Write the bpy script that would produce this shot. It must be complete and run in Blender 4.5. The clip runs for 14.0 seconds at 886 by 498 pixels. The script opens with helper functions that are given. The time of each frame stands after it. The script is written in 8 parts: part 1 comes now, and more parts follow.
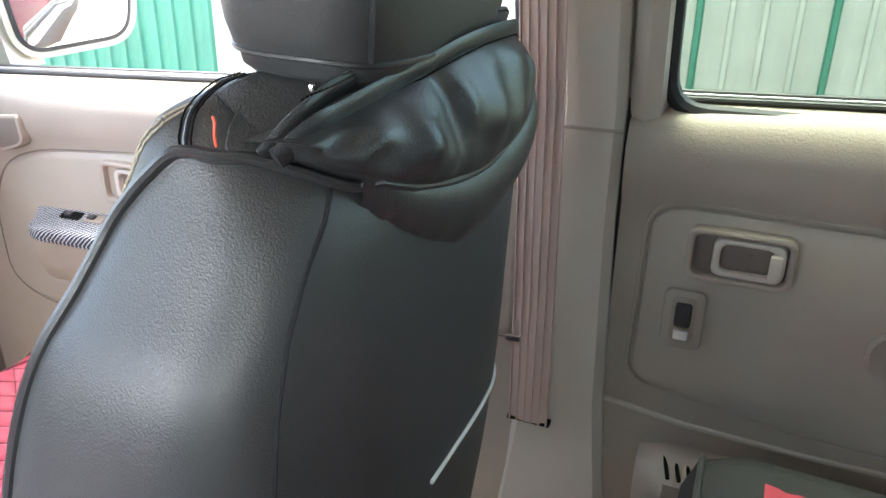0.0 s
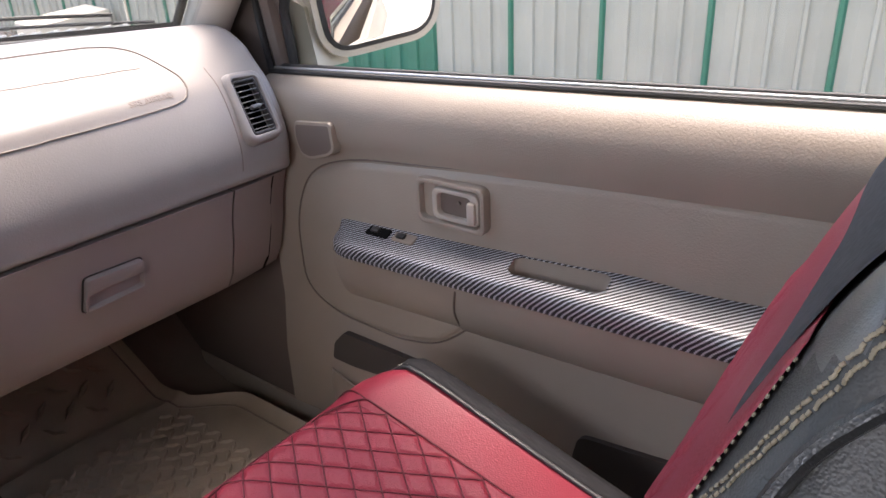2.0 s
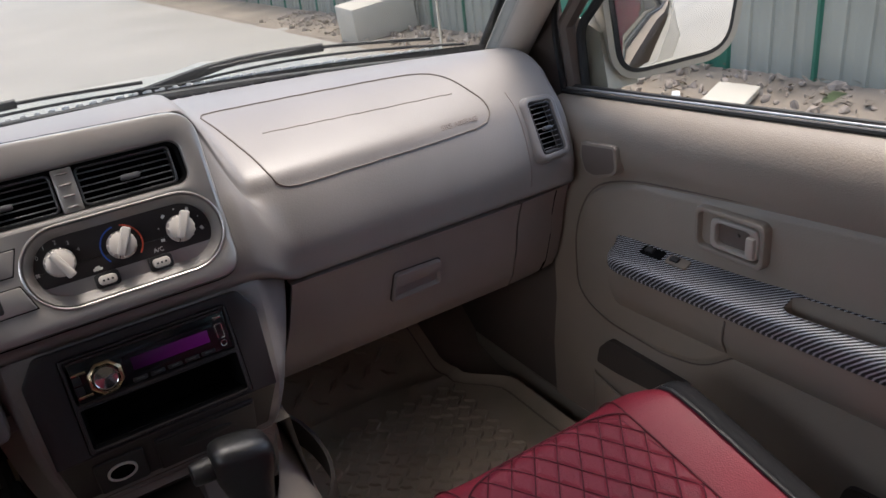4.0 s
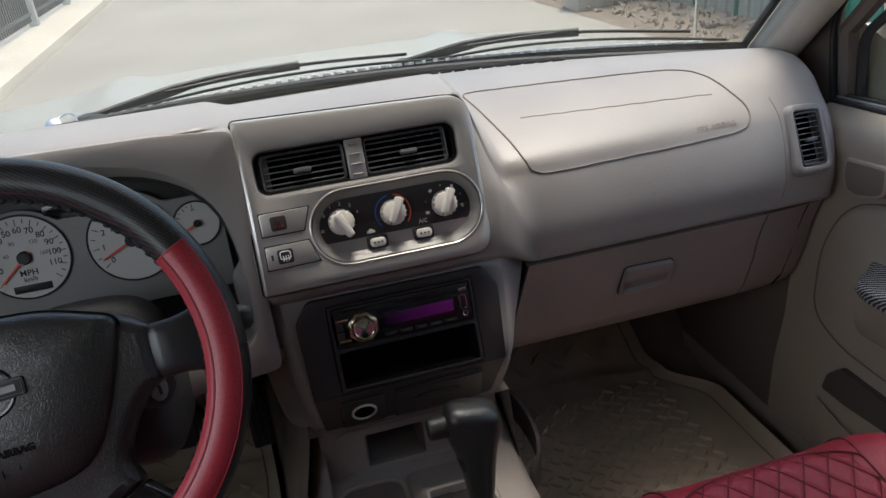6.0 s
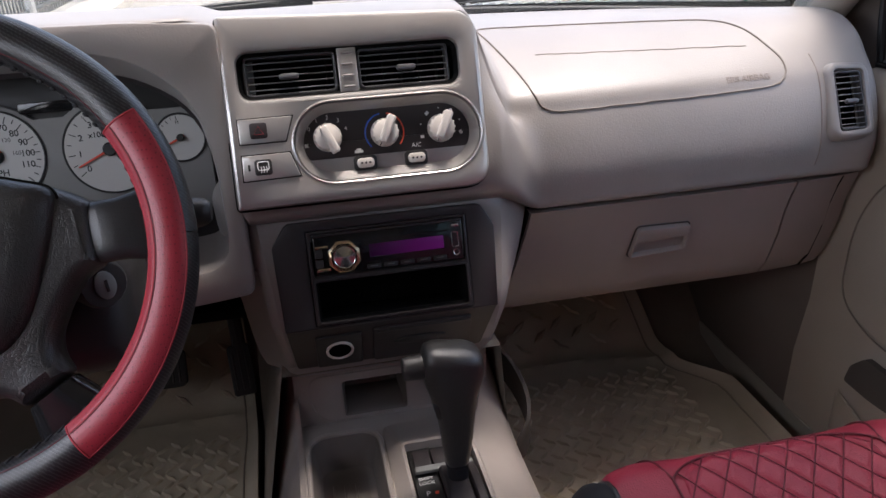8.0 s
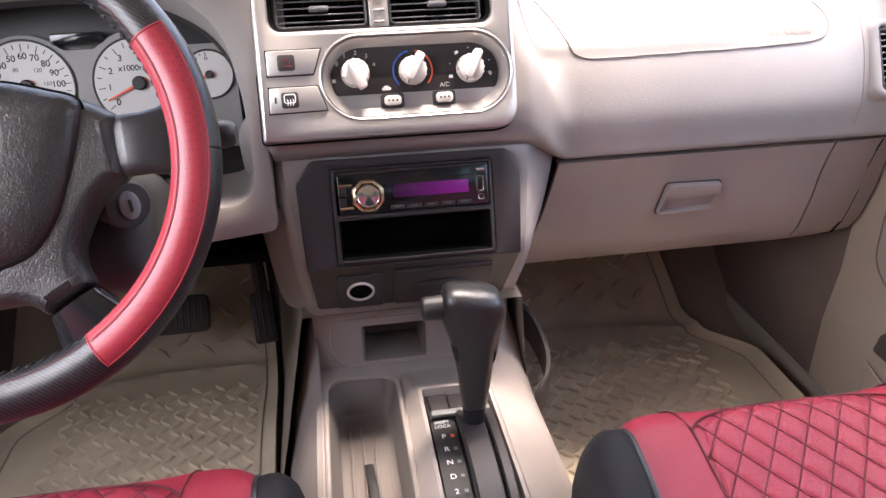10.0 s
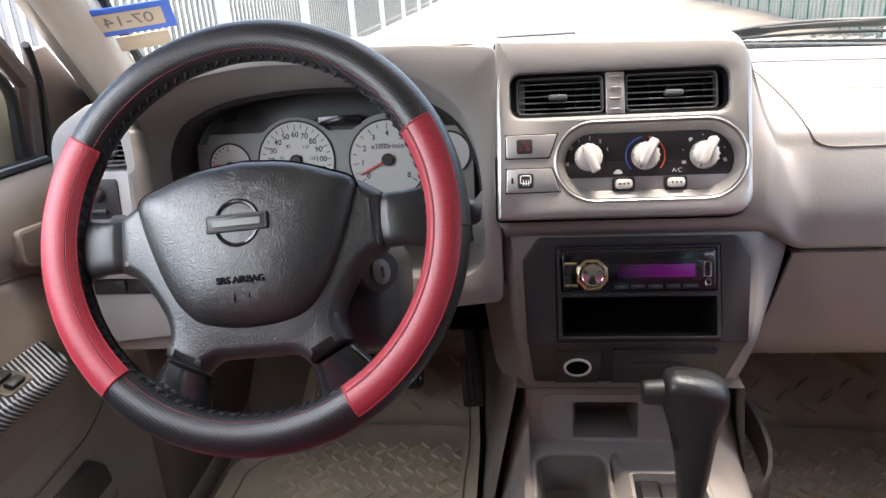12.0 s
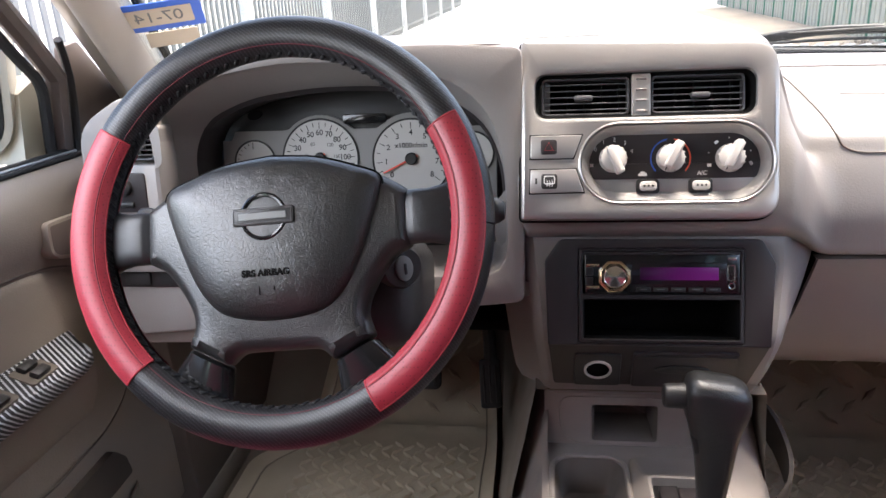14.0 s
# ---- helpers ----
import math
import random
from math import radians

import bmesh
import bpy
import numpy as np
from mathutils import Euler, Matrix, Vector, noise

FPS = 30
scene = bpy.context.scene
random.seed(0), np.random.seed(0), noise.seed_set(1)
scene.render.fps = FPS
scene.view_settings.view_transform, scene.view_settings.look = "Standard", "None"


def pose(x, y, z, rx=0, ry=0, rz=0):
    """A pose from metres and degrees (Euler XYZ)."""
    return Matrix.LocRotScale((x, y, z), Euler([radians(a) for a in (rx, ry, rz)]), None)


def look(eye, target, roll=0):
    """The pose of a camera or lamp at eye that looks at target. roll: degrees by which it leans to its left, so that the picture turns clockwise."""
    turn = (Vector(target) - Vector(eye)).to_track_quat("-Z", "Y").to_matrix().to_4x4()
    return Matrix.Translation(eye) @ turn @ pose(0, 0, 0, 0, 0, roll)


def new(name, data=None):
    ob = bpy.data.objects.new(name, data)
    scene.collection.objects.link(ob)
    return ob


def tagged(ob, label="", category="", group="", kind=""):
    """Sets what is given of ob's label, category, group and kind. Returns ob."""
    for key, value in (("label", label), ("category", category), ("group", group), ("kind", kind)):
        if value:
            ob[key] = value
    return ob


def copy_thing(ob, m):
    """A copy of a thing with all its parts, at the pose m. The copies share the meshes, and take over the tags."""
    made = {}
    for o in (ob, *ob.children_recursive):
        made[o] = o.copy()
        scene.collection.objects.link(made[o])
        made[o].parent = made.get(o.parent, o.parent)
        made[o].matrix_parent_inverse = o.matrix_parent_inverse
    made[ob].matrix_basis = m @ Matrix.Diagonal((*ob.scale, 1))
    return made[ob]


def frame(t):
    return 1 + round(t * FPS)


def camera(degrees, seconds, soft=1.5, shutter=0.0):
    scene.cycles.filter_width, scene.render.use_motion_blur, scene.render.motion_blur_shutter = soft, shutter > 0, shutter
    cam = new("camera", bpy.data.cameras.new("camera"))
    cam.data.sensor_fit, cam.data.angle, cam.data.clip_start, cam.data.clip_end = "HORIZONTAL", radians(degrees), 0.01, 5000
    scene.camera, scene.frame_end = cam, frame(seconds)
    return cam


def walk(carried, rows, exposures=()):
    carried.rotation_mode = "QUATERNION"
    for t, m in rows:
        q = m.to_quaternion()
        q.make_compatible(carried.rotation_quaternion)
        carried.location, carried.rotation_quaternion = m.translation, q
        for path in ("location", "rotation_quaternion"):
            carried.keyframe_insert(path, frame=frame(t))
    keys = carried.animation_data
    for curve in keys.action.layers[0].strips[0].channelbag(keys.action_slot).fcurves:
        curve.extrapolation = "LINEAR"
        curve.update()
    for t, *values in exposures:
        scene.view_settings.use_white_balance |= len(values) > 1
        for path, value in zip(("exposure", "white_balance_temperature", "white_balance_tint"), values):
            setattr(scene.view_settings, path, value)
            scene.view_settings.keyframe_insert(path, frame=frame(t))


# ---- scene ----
cam = camera(61.9, 14.0)
PATH = [
    (0, (-0.08, -1.084, 1.423), (1.622, -0.363, 0.658), 0.8),
    (0.5, (-0.087, -0.985, 1.447), (1.525, -0.082, 0.683), -0.2),
    (1, (-0.074, -0.893, 1.454), (1.453, 0.142, 0.681), -1.2),
    (1.5, (-0.041, -0.824, 1.452), (1.43, 0.267, 0.648), -1.9),
    (2, (-0.012, -0.79, 1.441), (1.411, 0.339, 0.604), -2.6),
    (2.5, (-0.012, -0.788, 1.441), (1.341, 0.418, 0.597), -3.6),
    (3, (-0.027, -0.797, 1.475), (1.194, 0.54, 0.626), -5.2),
    (3.5, (-0.043, -0.812, 1.516), (1.013, 0.657, 0.666), -6.4),
    (4, (-0.054, -0.82, 1.534), (0.826, 0.763, 0.686), -7.0),
    (4.2, (-0.06, -0.818, 1.542), (0.752, 0.795, 0.681), -7.0),
    (6.3, (-0.138, -0.805, 1.595), (0.232, 0.95, 0.712), -5.6),
    (6.5, (-0.141, -0.807, 1.602), (0.203, 0.951, 0.712), -5.5),
    (7, (-0.148, -0.805, 1.605), (0.154, 0.947, 0.689), -5.0),
    (7.5, (-0.116, -0.805, 1.54), (0.183, 0.956, 0.639), -4.0),
    (8, (-0.087, -0.788, 1.467), (0.254, 0.983, 0.604), -2.4),
    (8.2, (-0.082, -0.786, 1.454), (0.268, 0.99, 0.604), -1.7),
    (10.3, (-0.091, -0.805, 1.421), (0.131, 0.963, 0.514), -1.2),
    (10.5, (-0.098, -0.807, 1.43), (0.063, 0.98, 0.546), -1.7),
    (11, (-0.112, -0.816, 1.441), (-0.123, 1.012, 0.631), -2.9),
    (11.5, (-0.122, -0.823, 1.442), (-0.27, 1.024, 0.689), -3.6),
    (12, (-0.127, -0.826, 1.445), (-0.362, 1.026, 0.728), -3.8),
    (12.5, (-0.129, -0.827, 1.443), (-0.407, 1.025, 0.74), -3.9),
    (13, (-0.131, -0.828, 1.442), (-0.428, 1.021, 0.741), -3.7),
    (13.5, (-0.132, -0.83, 1.439), (-0.427, 1.02, 0.739), -3.5),
    (14, (-0.133, -0.831, 1.44), (-0.414, 1.02, 0.736), -3.2),
]
EXPOSURES = [(0.0, 4.5, 6600, 12), (0.5, 3.75, 6650, 12), (1.0, 3.25, 6700, 14), (1.5, 2.9, 6750, 18), (2.0, 2.68, 6850, 20), (2.5, 2.4, 6900, 24), (3.0, 2.15, 6750, 21), (3.5, 1.85, 6550, 16), (4.0, 1.55, 6500, 14), (6.5, 1.5, 6500, 8), (7.0, 1.45, 6500, 8), (7.5, 1.7, 6500, 14), (8.0, 2.05, 6500, 17), (8.2, 2.25, 6550, 18), (10.3, 3.7, 6900, 21), (10.5, 3.7, 6850, 18), (11.0, 3.42, 6750, 13), (12.0, 3.06, 6650, 12), (14.0, 3.0, 6600, 14)]
STICK_U, STICK_V = -0.935, 0.262
walk(cam, [(t, look(eye, target, roll)) for t, eye, target, roll in PATH], EXPOSURES)

# ---- light ----
world = bpy.data.worlds.new("World")
scene.world = world
world.use_nodes = True
wn = world.node_tree
sky = wn.nodes.new("ShaderNodeTexSky")
sky.sky_type, sky.sun_disc = "NISHITA", False
SUN_EL, SUN_AZ = 78.0, 50.0          # degrees above the horizon, clockwise from straight ahead
sky.sun_elevation, sky.sun_rotation = radians(SUN_EL), radians(SUN_AZ)
sky.air_density, sky.dust_density = 1.0, 3.5
wn.nodes["Background"].inputs["Strength"].default_value = 0.15
wn.links.new(sky.outputs["Color"], wn.nodes["Background"].inputs["Color"])
sun = new("sun", bpy.data.lights.new("sun", "SUN"))
sun.data.energy, sun.data.angle, sun.data.color = 1.2, radians(20.0), (1.0, 0.94, 0.86)
_a, _e = radians(SUN_AZ), radians(SUN_EL)
sun.matrix_world = look((0, 0, 0), (-math.sin(_a) * math.cos(_e), -math.cos(_a) * math.cos(_e), -math.sin(_e)))


# fill lamp added at the driver's window, on top of the sky's own light
side = new("window_fill", bpy.data.lights.new("window_fill", "AREA"))
side.data.shape, side.data.size, side.data.size_y = "RECTANGLE", 0.60, 0.34
side.data.energy, side.data.spread, side.data.color = 0.54, radians(130), (0.93, 0.96, 1.0)
side.matrix_world = look((-0.74, -0.50, 1.46), (0.10, -0.30, 0.84))
# and a second fill lamp added at the rear side window behind it
rear_light = new("rear_window_fill", bpy.data.lights.new("rear_window_fill", "AREA"))
rear_light.data.shape, rear_light.data.size, rear_light.data.size_y = "RECTANGLE", 0.50, 0.36
rear_light.data.energy, rear_light.data.spread, rear_light.data.color = 0.20, radians(90), (0.95, 0.97, 1.0)
rear_light.matrix_world = look((-0.74, -1.27, 1.47), (0.15, 0.0, 0.92))


# ---- materials ----
def material(name, color, rough=0.5, metal=0.0, grain=0.0, grain_scale=400.0, vary=0.12, vary_scale=6.0, coat=0.0, spec=0.5, rough_vary=0.08, emit=None, voronoi=False):
    """A plain surface: base colour with slow stains and fine grain, and a fine relief."""
    m = bpy.data.materials.new(name)
    m.use_nodes = True
    nt = m.node_tree
    b = nt.nodes["Principled BSDF"]
    tc = nt.nodes.new("ShaderNodeTexCoord")
    slow = nt.nodes.new("ShaderNodeTexNoise")
    slow.inputs["Scale"].default_value, slow.inputs["Detail"].default_value = vary_scale, 6
    nt.links.new(tc.outputs["Object"], slow.inputs["Vector"])
    ramp = nt.nodes.new("ShaderNodeMapRange")
    ramp.inputs["From Min"].default_value, ramp.inputs["From Max"].default_value = 0.3, 0.7
    ramp.inputs["To Min"].default_value, ramp.inputs["To Max"].default_value = 1 - vary, 1 + vary * 0.6
    nt.links.new(slow.outputs["Fac"], ramp.inputs["Value"])
    mix = nt.nodes.new("ShaderNodeMix")
    mix.data_type, mix.blend_type = "RGBA", "MULTIPLY"
    mix.inputs["Factor"].default_value = 1.0
    mix.inputs["A"].default_value = (*color, 1)
    nt.links.new(ramp.outputs["Result"], mix.inputs["B"])
    nt.links.new(mix.outputs["Result"], b.inputs["Base Color"])
    b.inputs["Metallic"].default_value = metal
    b.inputs["Specular IOR Level"].default_value = spec
    b.inputs["Coat Weight"].default_value = coat
    b.inputs["Coat Roughness"].default_value = 0.12
    rr = nt.nodes.new("ShaderNodeMapRange")
    rr.inputs["To Min"].default_value, rr.inputs["To Max"].default_value = max(0.02, rough - rough_vary), rough + rough_vary
    nt.links.new(slow.outputs["Fac"], rr.inputs["Value"])
    nt.links.new(rr.outputs["Result"], b.inputs["Roughness"])
    if grain:
        if voronoi:
            fine = nt.nodes.new("ShaderNodeTexVoronoi")
            fine.feature = "SMOOTH_F1"
            fine.inputs["Scale"].default_value = grain_scale
            out = fine.outputs["Distance"]
        else:
            fine = nt.nodes.new("ShaderNodeTexNoise")
            fine.inputs["Scale"].default_value, fine.inputs["Detail"].default_value = grain_scale, 3
            out = fine.outputs["Fac"]
        nt.links.new(tc.outputs["Object"], fine.inputs["Vector"])
        bump = nt.nodes.new("ShaderNodeBump")
        bump.inputs["Strength"].default_value, bump.inputs["Distance"].default_value = grain, 0.001
        nt.links.new(out, bump.inputs["Height"])
        nt.links.new(bump.outputs["Normal"], b.inputs["Normal"])
    if emit:
        b.inputs["Emission Color"].default_value, b.inputs["Emission Strength"].default_value = (*emit[0], 1), emit[1]
    return m


def carbon_film(name, dark, light, period):
    """A film of slanting light and dark bands, broken into short woven steps."""
    m = bpy.data.materials.new(name)
    m.use_nodes = True
    nt = m.node_tree
    b = nt.nodes["Principled BSDF"]
    tc = nt.nodes.new("ShaderNodeTexCoord")
    waves = []
    for way, k in (((1, 1, 1), 1.0), ((1, -1, 1), 2.0)):
        dot = nt.nodes.new("ShaderNodeVectorMath")
        dot.operation = "DOT_PRODUCT"
        dot.inputs[1].default_value = way
        nt.links.new(tc.outputs["Object"], dot.inputs[0])
        mul = nt.nodes.new("ShaderNodeMath")
        mul.operation = "MULTIPLY"
        mul.inputs[1].default_value = 2 * math.pi * k / period
        nt.links.new(dot.outputs["Value"], mul.inputs[0])
        sn = nt.nodes.new("ShaderNodeMath")
        sn.operation = "SINE"
        nt.links.new(mul.outputs["Value"], sn.inputs[0])
        waves.append(sn)
    add = nt.nodes.new("ShaderNodeMath")
    add.operation = "MULTIPLY_ADD"
    add.inputs[1].default_value = 0.5
    nt.links.new(waves[1].outputs["Value"], add.inputs[0])
    nt.links.new(waves[0].outputs["Value"], add.inputs[2])
    cr = nt.nodes.new("ShaderNodeMapRange")
    cr.inputs["From Min"].default_value, cr.inputs["From Max"].default_value = 0.30, 0.65
    nt.links.new(add.outputs["Value"], cr.inputs["Value"])
    mix = nt.nodes.new("ShaderNodeMix")
    mix.data_type = "RGBA"
    mix.inputs["A"].default_value, mix.inputs["B"].default_value = (*dark, 1), (*light, 1)
    nt.links.new(cr.outputs["Result"], mix.inputs["Factor"])
    nt.links.new(mix.outputs["Result"], b.inputs["Base Color"])
    b.inputs["Roughness"].default_value = 0.34
    b.inputs["Metallic"].default_value = 0.1
    bump = nt.nodes.new("ShaderNodeBump")
    bump.inputs["Strength"].default_value, bump.inputs["Distance"].default_value = 0.3, 0.0005
    nt.links.new(cr.outputs["Result"], bump.inputs["Height"])
    nt.links.new(bump.outputs["Normal"], b.inputs["Normal"])
    return m


def perforated(name, color, rough, scale):
    """Leather with a fine grid of punched holes."""
    m = material(name, color, rough, grain=0.25, grain_scale=900)
    nt = m.node_tree
    b = nt.nodes["Principled BSDF"]
    tc = nt.nodes.new("ShaderNodeTexCoord")
    v = nt.nodes.new("ShaderNodeTexVoronoi")
    v.feature = "F1"
    v.inputs["Scale"].default_value, v.inputs["Randomness"].default_value = scale, 0.0
    nt.links.new(tc.outputs["Object"], v.inputs["Vector"])
    r = nt.nodes.new("ShaderNodeMapRange")
    r.inputs["From Min"].default_value, r.inputs["From Max"].default_value = 0.16, 0.30
    r.inputs["To Min"].default_value, r.inputs["To Max"].default_value = 0.55, 1.0
    nt.links.new(v.outputs["Distance"], r.inputs["Value"])
    old = b.inputs["Base Color"].links[0].from_socket
    mix = nt.nodes.new("ShaderNodeMix")
    mix.data_type, mix.blend_type = "RGBA", "MULTIPLY"
    mix.inputs["Factor"].default_value = 1.0
    nt.links.new(old, mix.inputs["A"])
    nt.links.new(r.outputs["Result"], mix.inputs["B"])
    nt.links.new(mix.outputs["Result"], b.inputs["Base Color"])
    return m


def creased(name, color, rough):
    """Moulded leather-look vinyl: a net of fine creases over a soft grain."""
    m = material(name, color, rough, vary=0.25, spec=0.75)
    nt = m.node_tree
    b = nt.nodes["Principled BSDF"]
    tc = nt.nodes.new("ShaderNodeTexCoord")
    warp = nt.nodes.new("ShaderNodeTexNoise")
    warp.inputs["Scale"].default_value, warp.inputs["Detail"].default_value = 70.0, 3
    nt.links.new(tc.outputs["Object"], warp.inputs["Vector"])
    mix = nt.nodes.new("ShaderNodeMix")
    mix.data_type, mix.blend_type = "RGBA", "LINEAR_LIGHT"
    mix.inputs["Factor"].default_value = 0.012
    nt.links.new(tc.outputs["Object"], mix.inputs["A"])
    nt.links.new(warp.outputs["Color"], mix.inputs["B"])
    net = nt.nodes.new("ShaderNodeTexVoronoi")
    net.feature = "DISTANCE_TO_EDGE"
    net.inputs["Scale"].default_value = 240.0
    nt.links.new(mix.outputs["Result"], net.inputs["Vector"])
    cut = nt.nodes.new("ShaderNodeMapRange")
    cut.inputs["From Max"].default_value = 0.16
    nt.links.new(net.outputs["Distance"], cut.inputs["Value"])
    fine = nt.nodes.new("ShaderNodeTexNoise")
    fine.inputs["Scale"].default_value, fine.inputs["Detail"].default_value = 900.0, 2
    nt.links.new(tc.outputs["Object"], fine.inputs["Vector"])
    add = nt.nodes.new("ShaderNodeMath")
    add.operation = "MULTIPLY_ADD"
    add.inputs[1].default_value = 0.25
    nt.links.new(fine.outputs["Fac"], add.inputs[0])
    nt.links.new(cut.outputs["Result"], add.inputs[2])
    bump = nt.nodes.new("ShaderNodeBump")
    bump.inputs["Strength"].default_value, bump.inputs["Distance"].default_value = 0.6, 0.00019
    nt.links.new(add.outputs["Value"], bump.inputs["Height"])
    nt.links.new(bump.outputs["Normal"], b.inputs["Normal"])
    return m


def glass(name, tint=(0.93, 0.97, 0.95), rough=0.0):
    m = bpy.data.materials.new(name)
    m.use_nodes = True
    nt = m.node_tree
    nt.nodes.remove(nt.nodes["Principled BSDF"])
    out = nt.nodes["Material Output"]
    tr, gl, mix, fr, pw, sc = (nt.nodes.new("ShaderNode" + k) for k in ("BsdfTransparent", "BsdfGlossy", "MixShader", "LayerWeight", "Math", "MapRange"))
    tr.inputs["Color"].default_value = (*tint, 1)
    gl.inputs["Roughness"].default_value = rough + 0.01
    fr.inputs["Blend"].default_value = 0.5
    pw.operation = "POWER"
    pw.inputs[1].default_value = 5.0
    nt.links.new(fr.outputs["Facing"], pw.inputs[0])
    sc.inputs["To Min"].default_value, sc.inputs["To Max"].default_value = 0.02, 0.5
    nt.links.new(pw.outputs["Value"], sc.inputs["Value"])
    nt.links.new(sc.outputs["Result"], mix.inputs["Fac"])
    nt.links.new(tr.outputs["BSDF"], mix.inputs[1])
    nt.links.new(gl.outputs["BSDF"], mix.inputs[2])
    nt.links.new(mix.outputs["Shader"], out.inputs["Surface"])
    return m


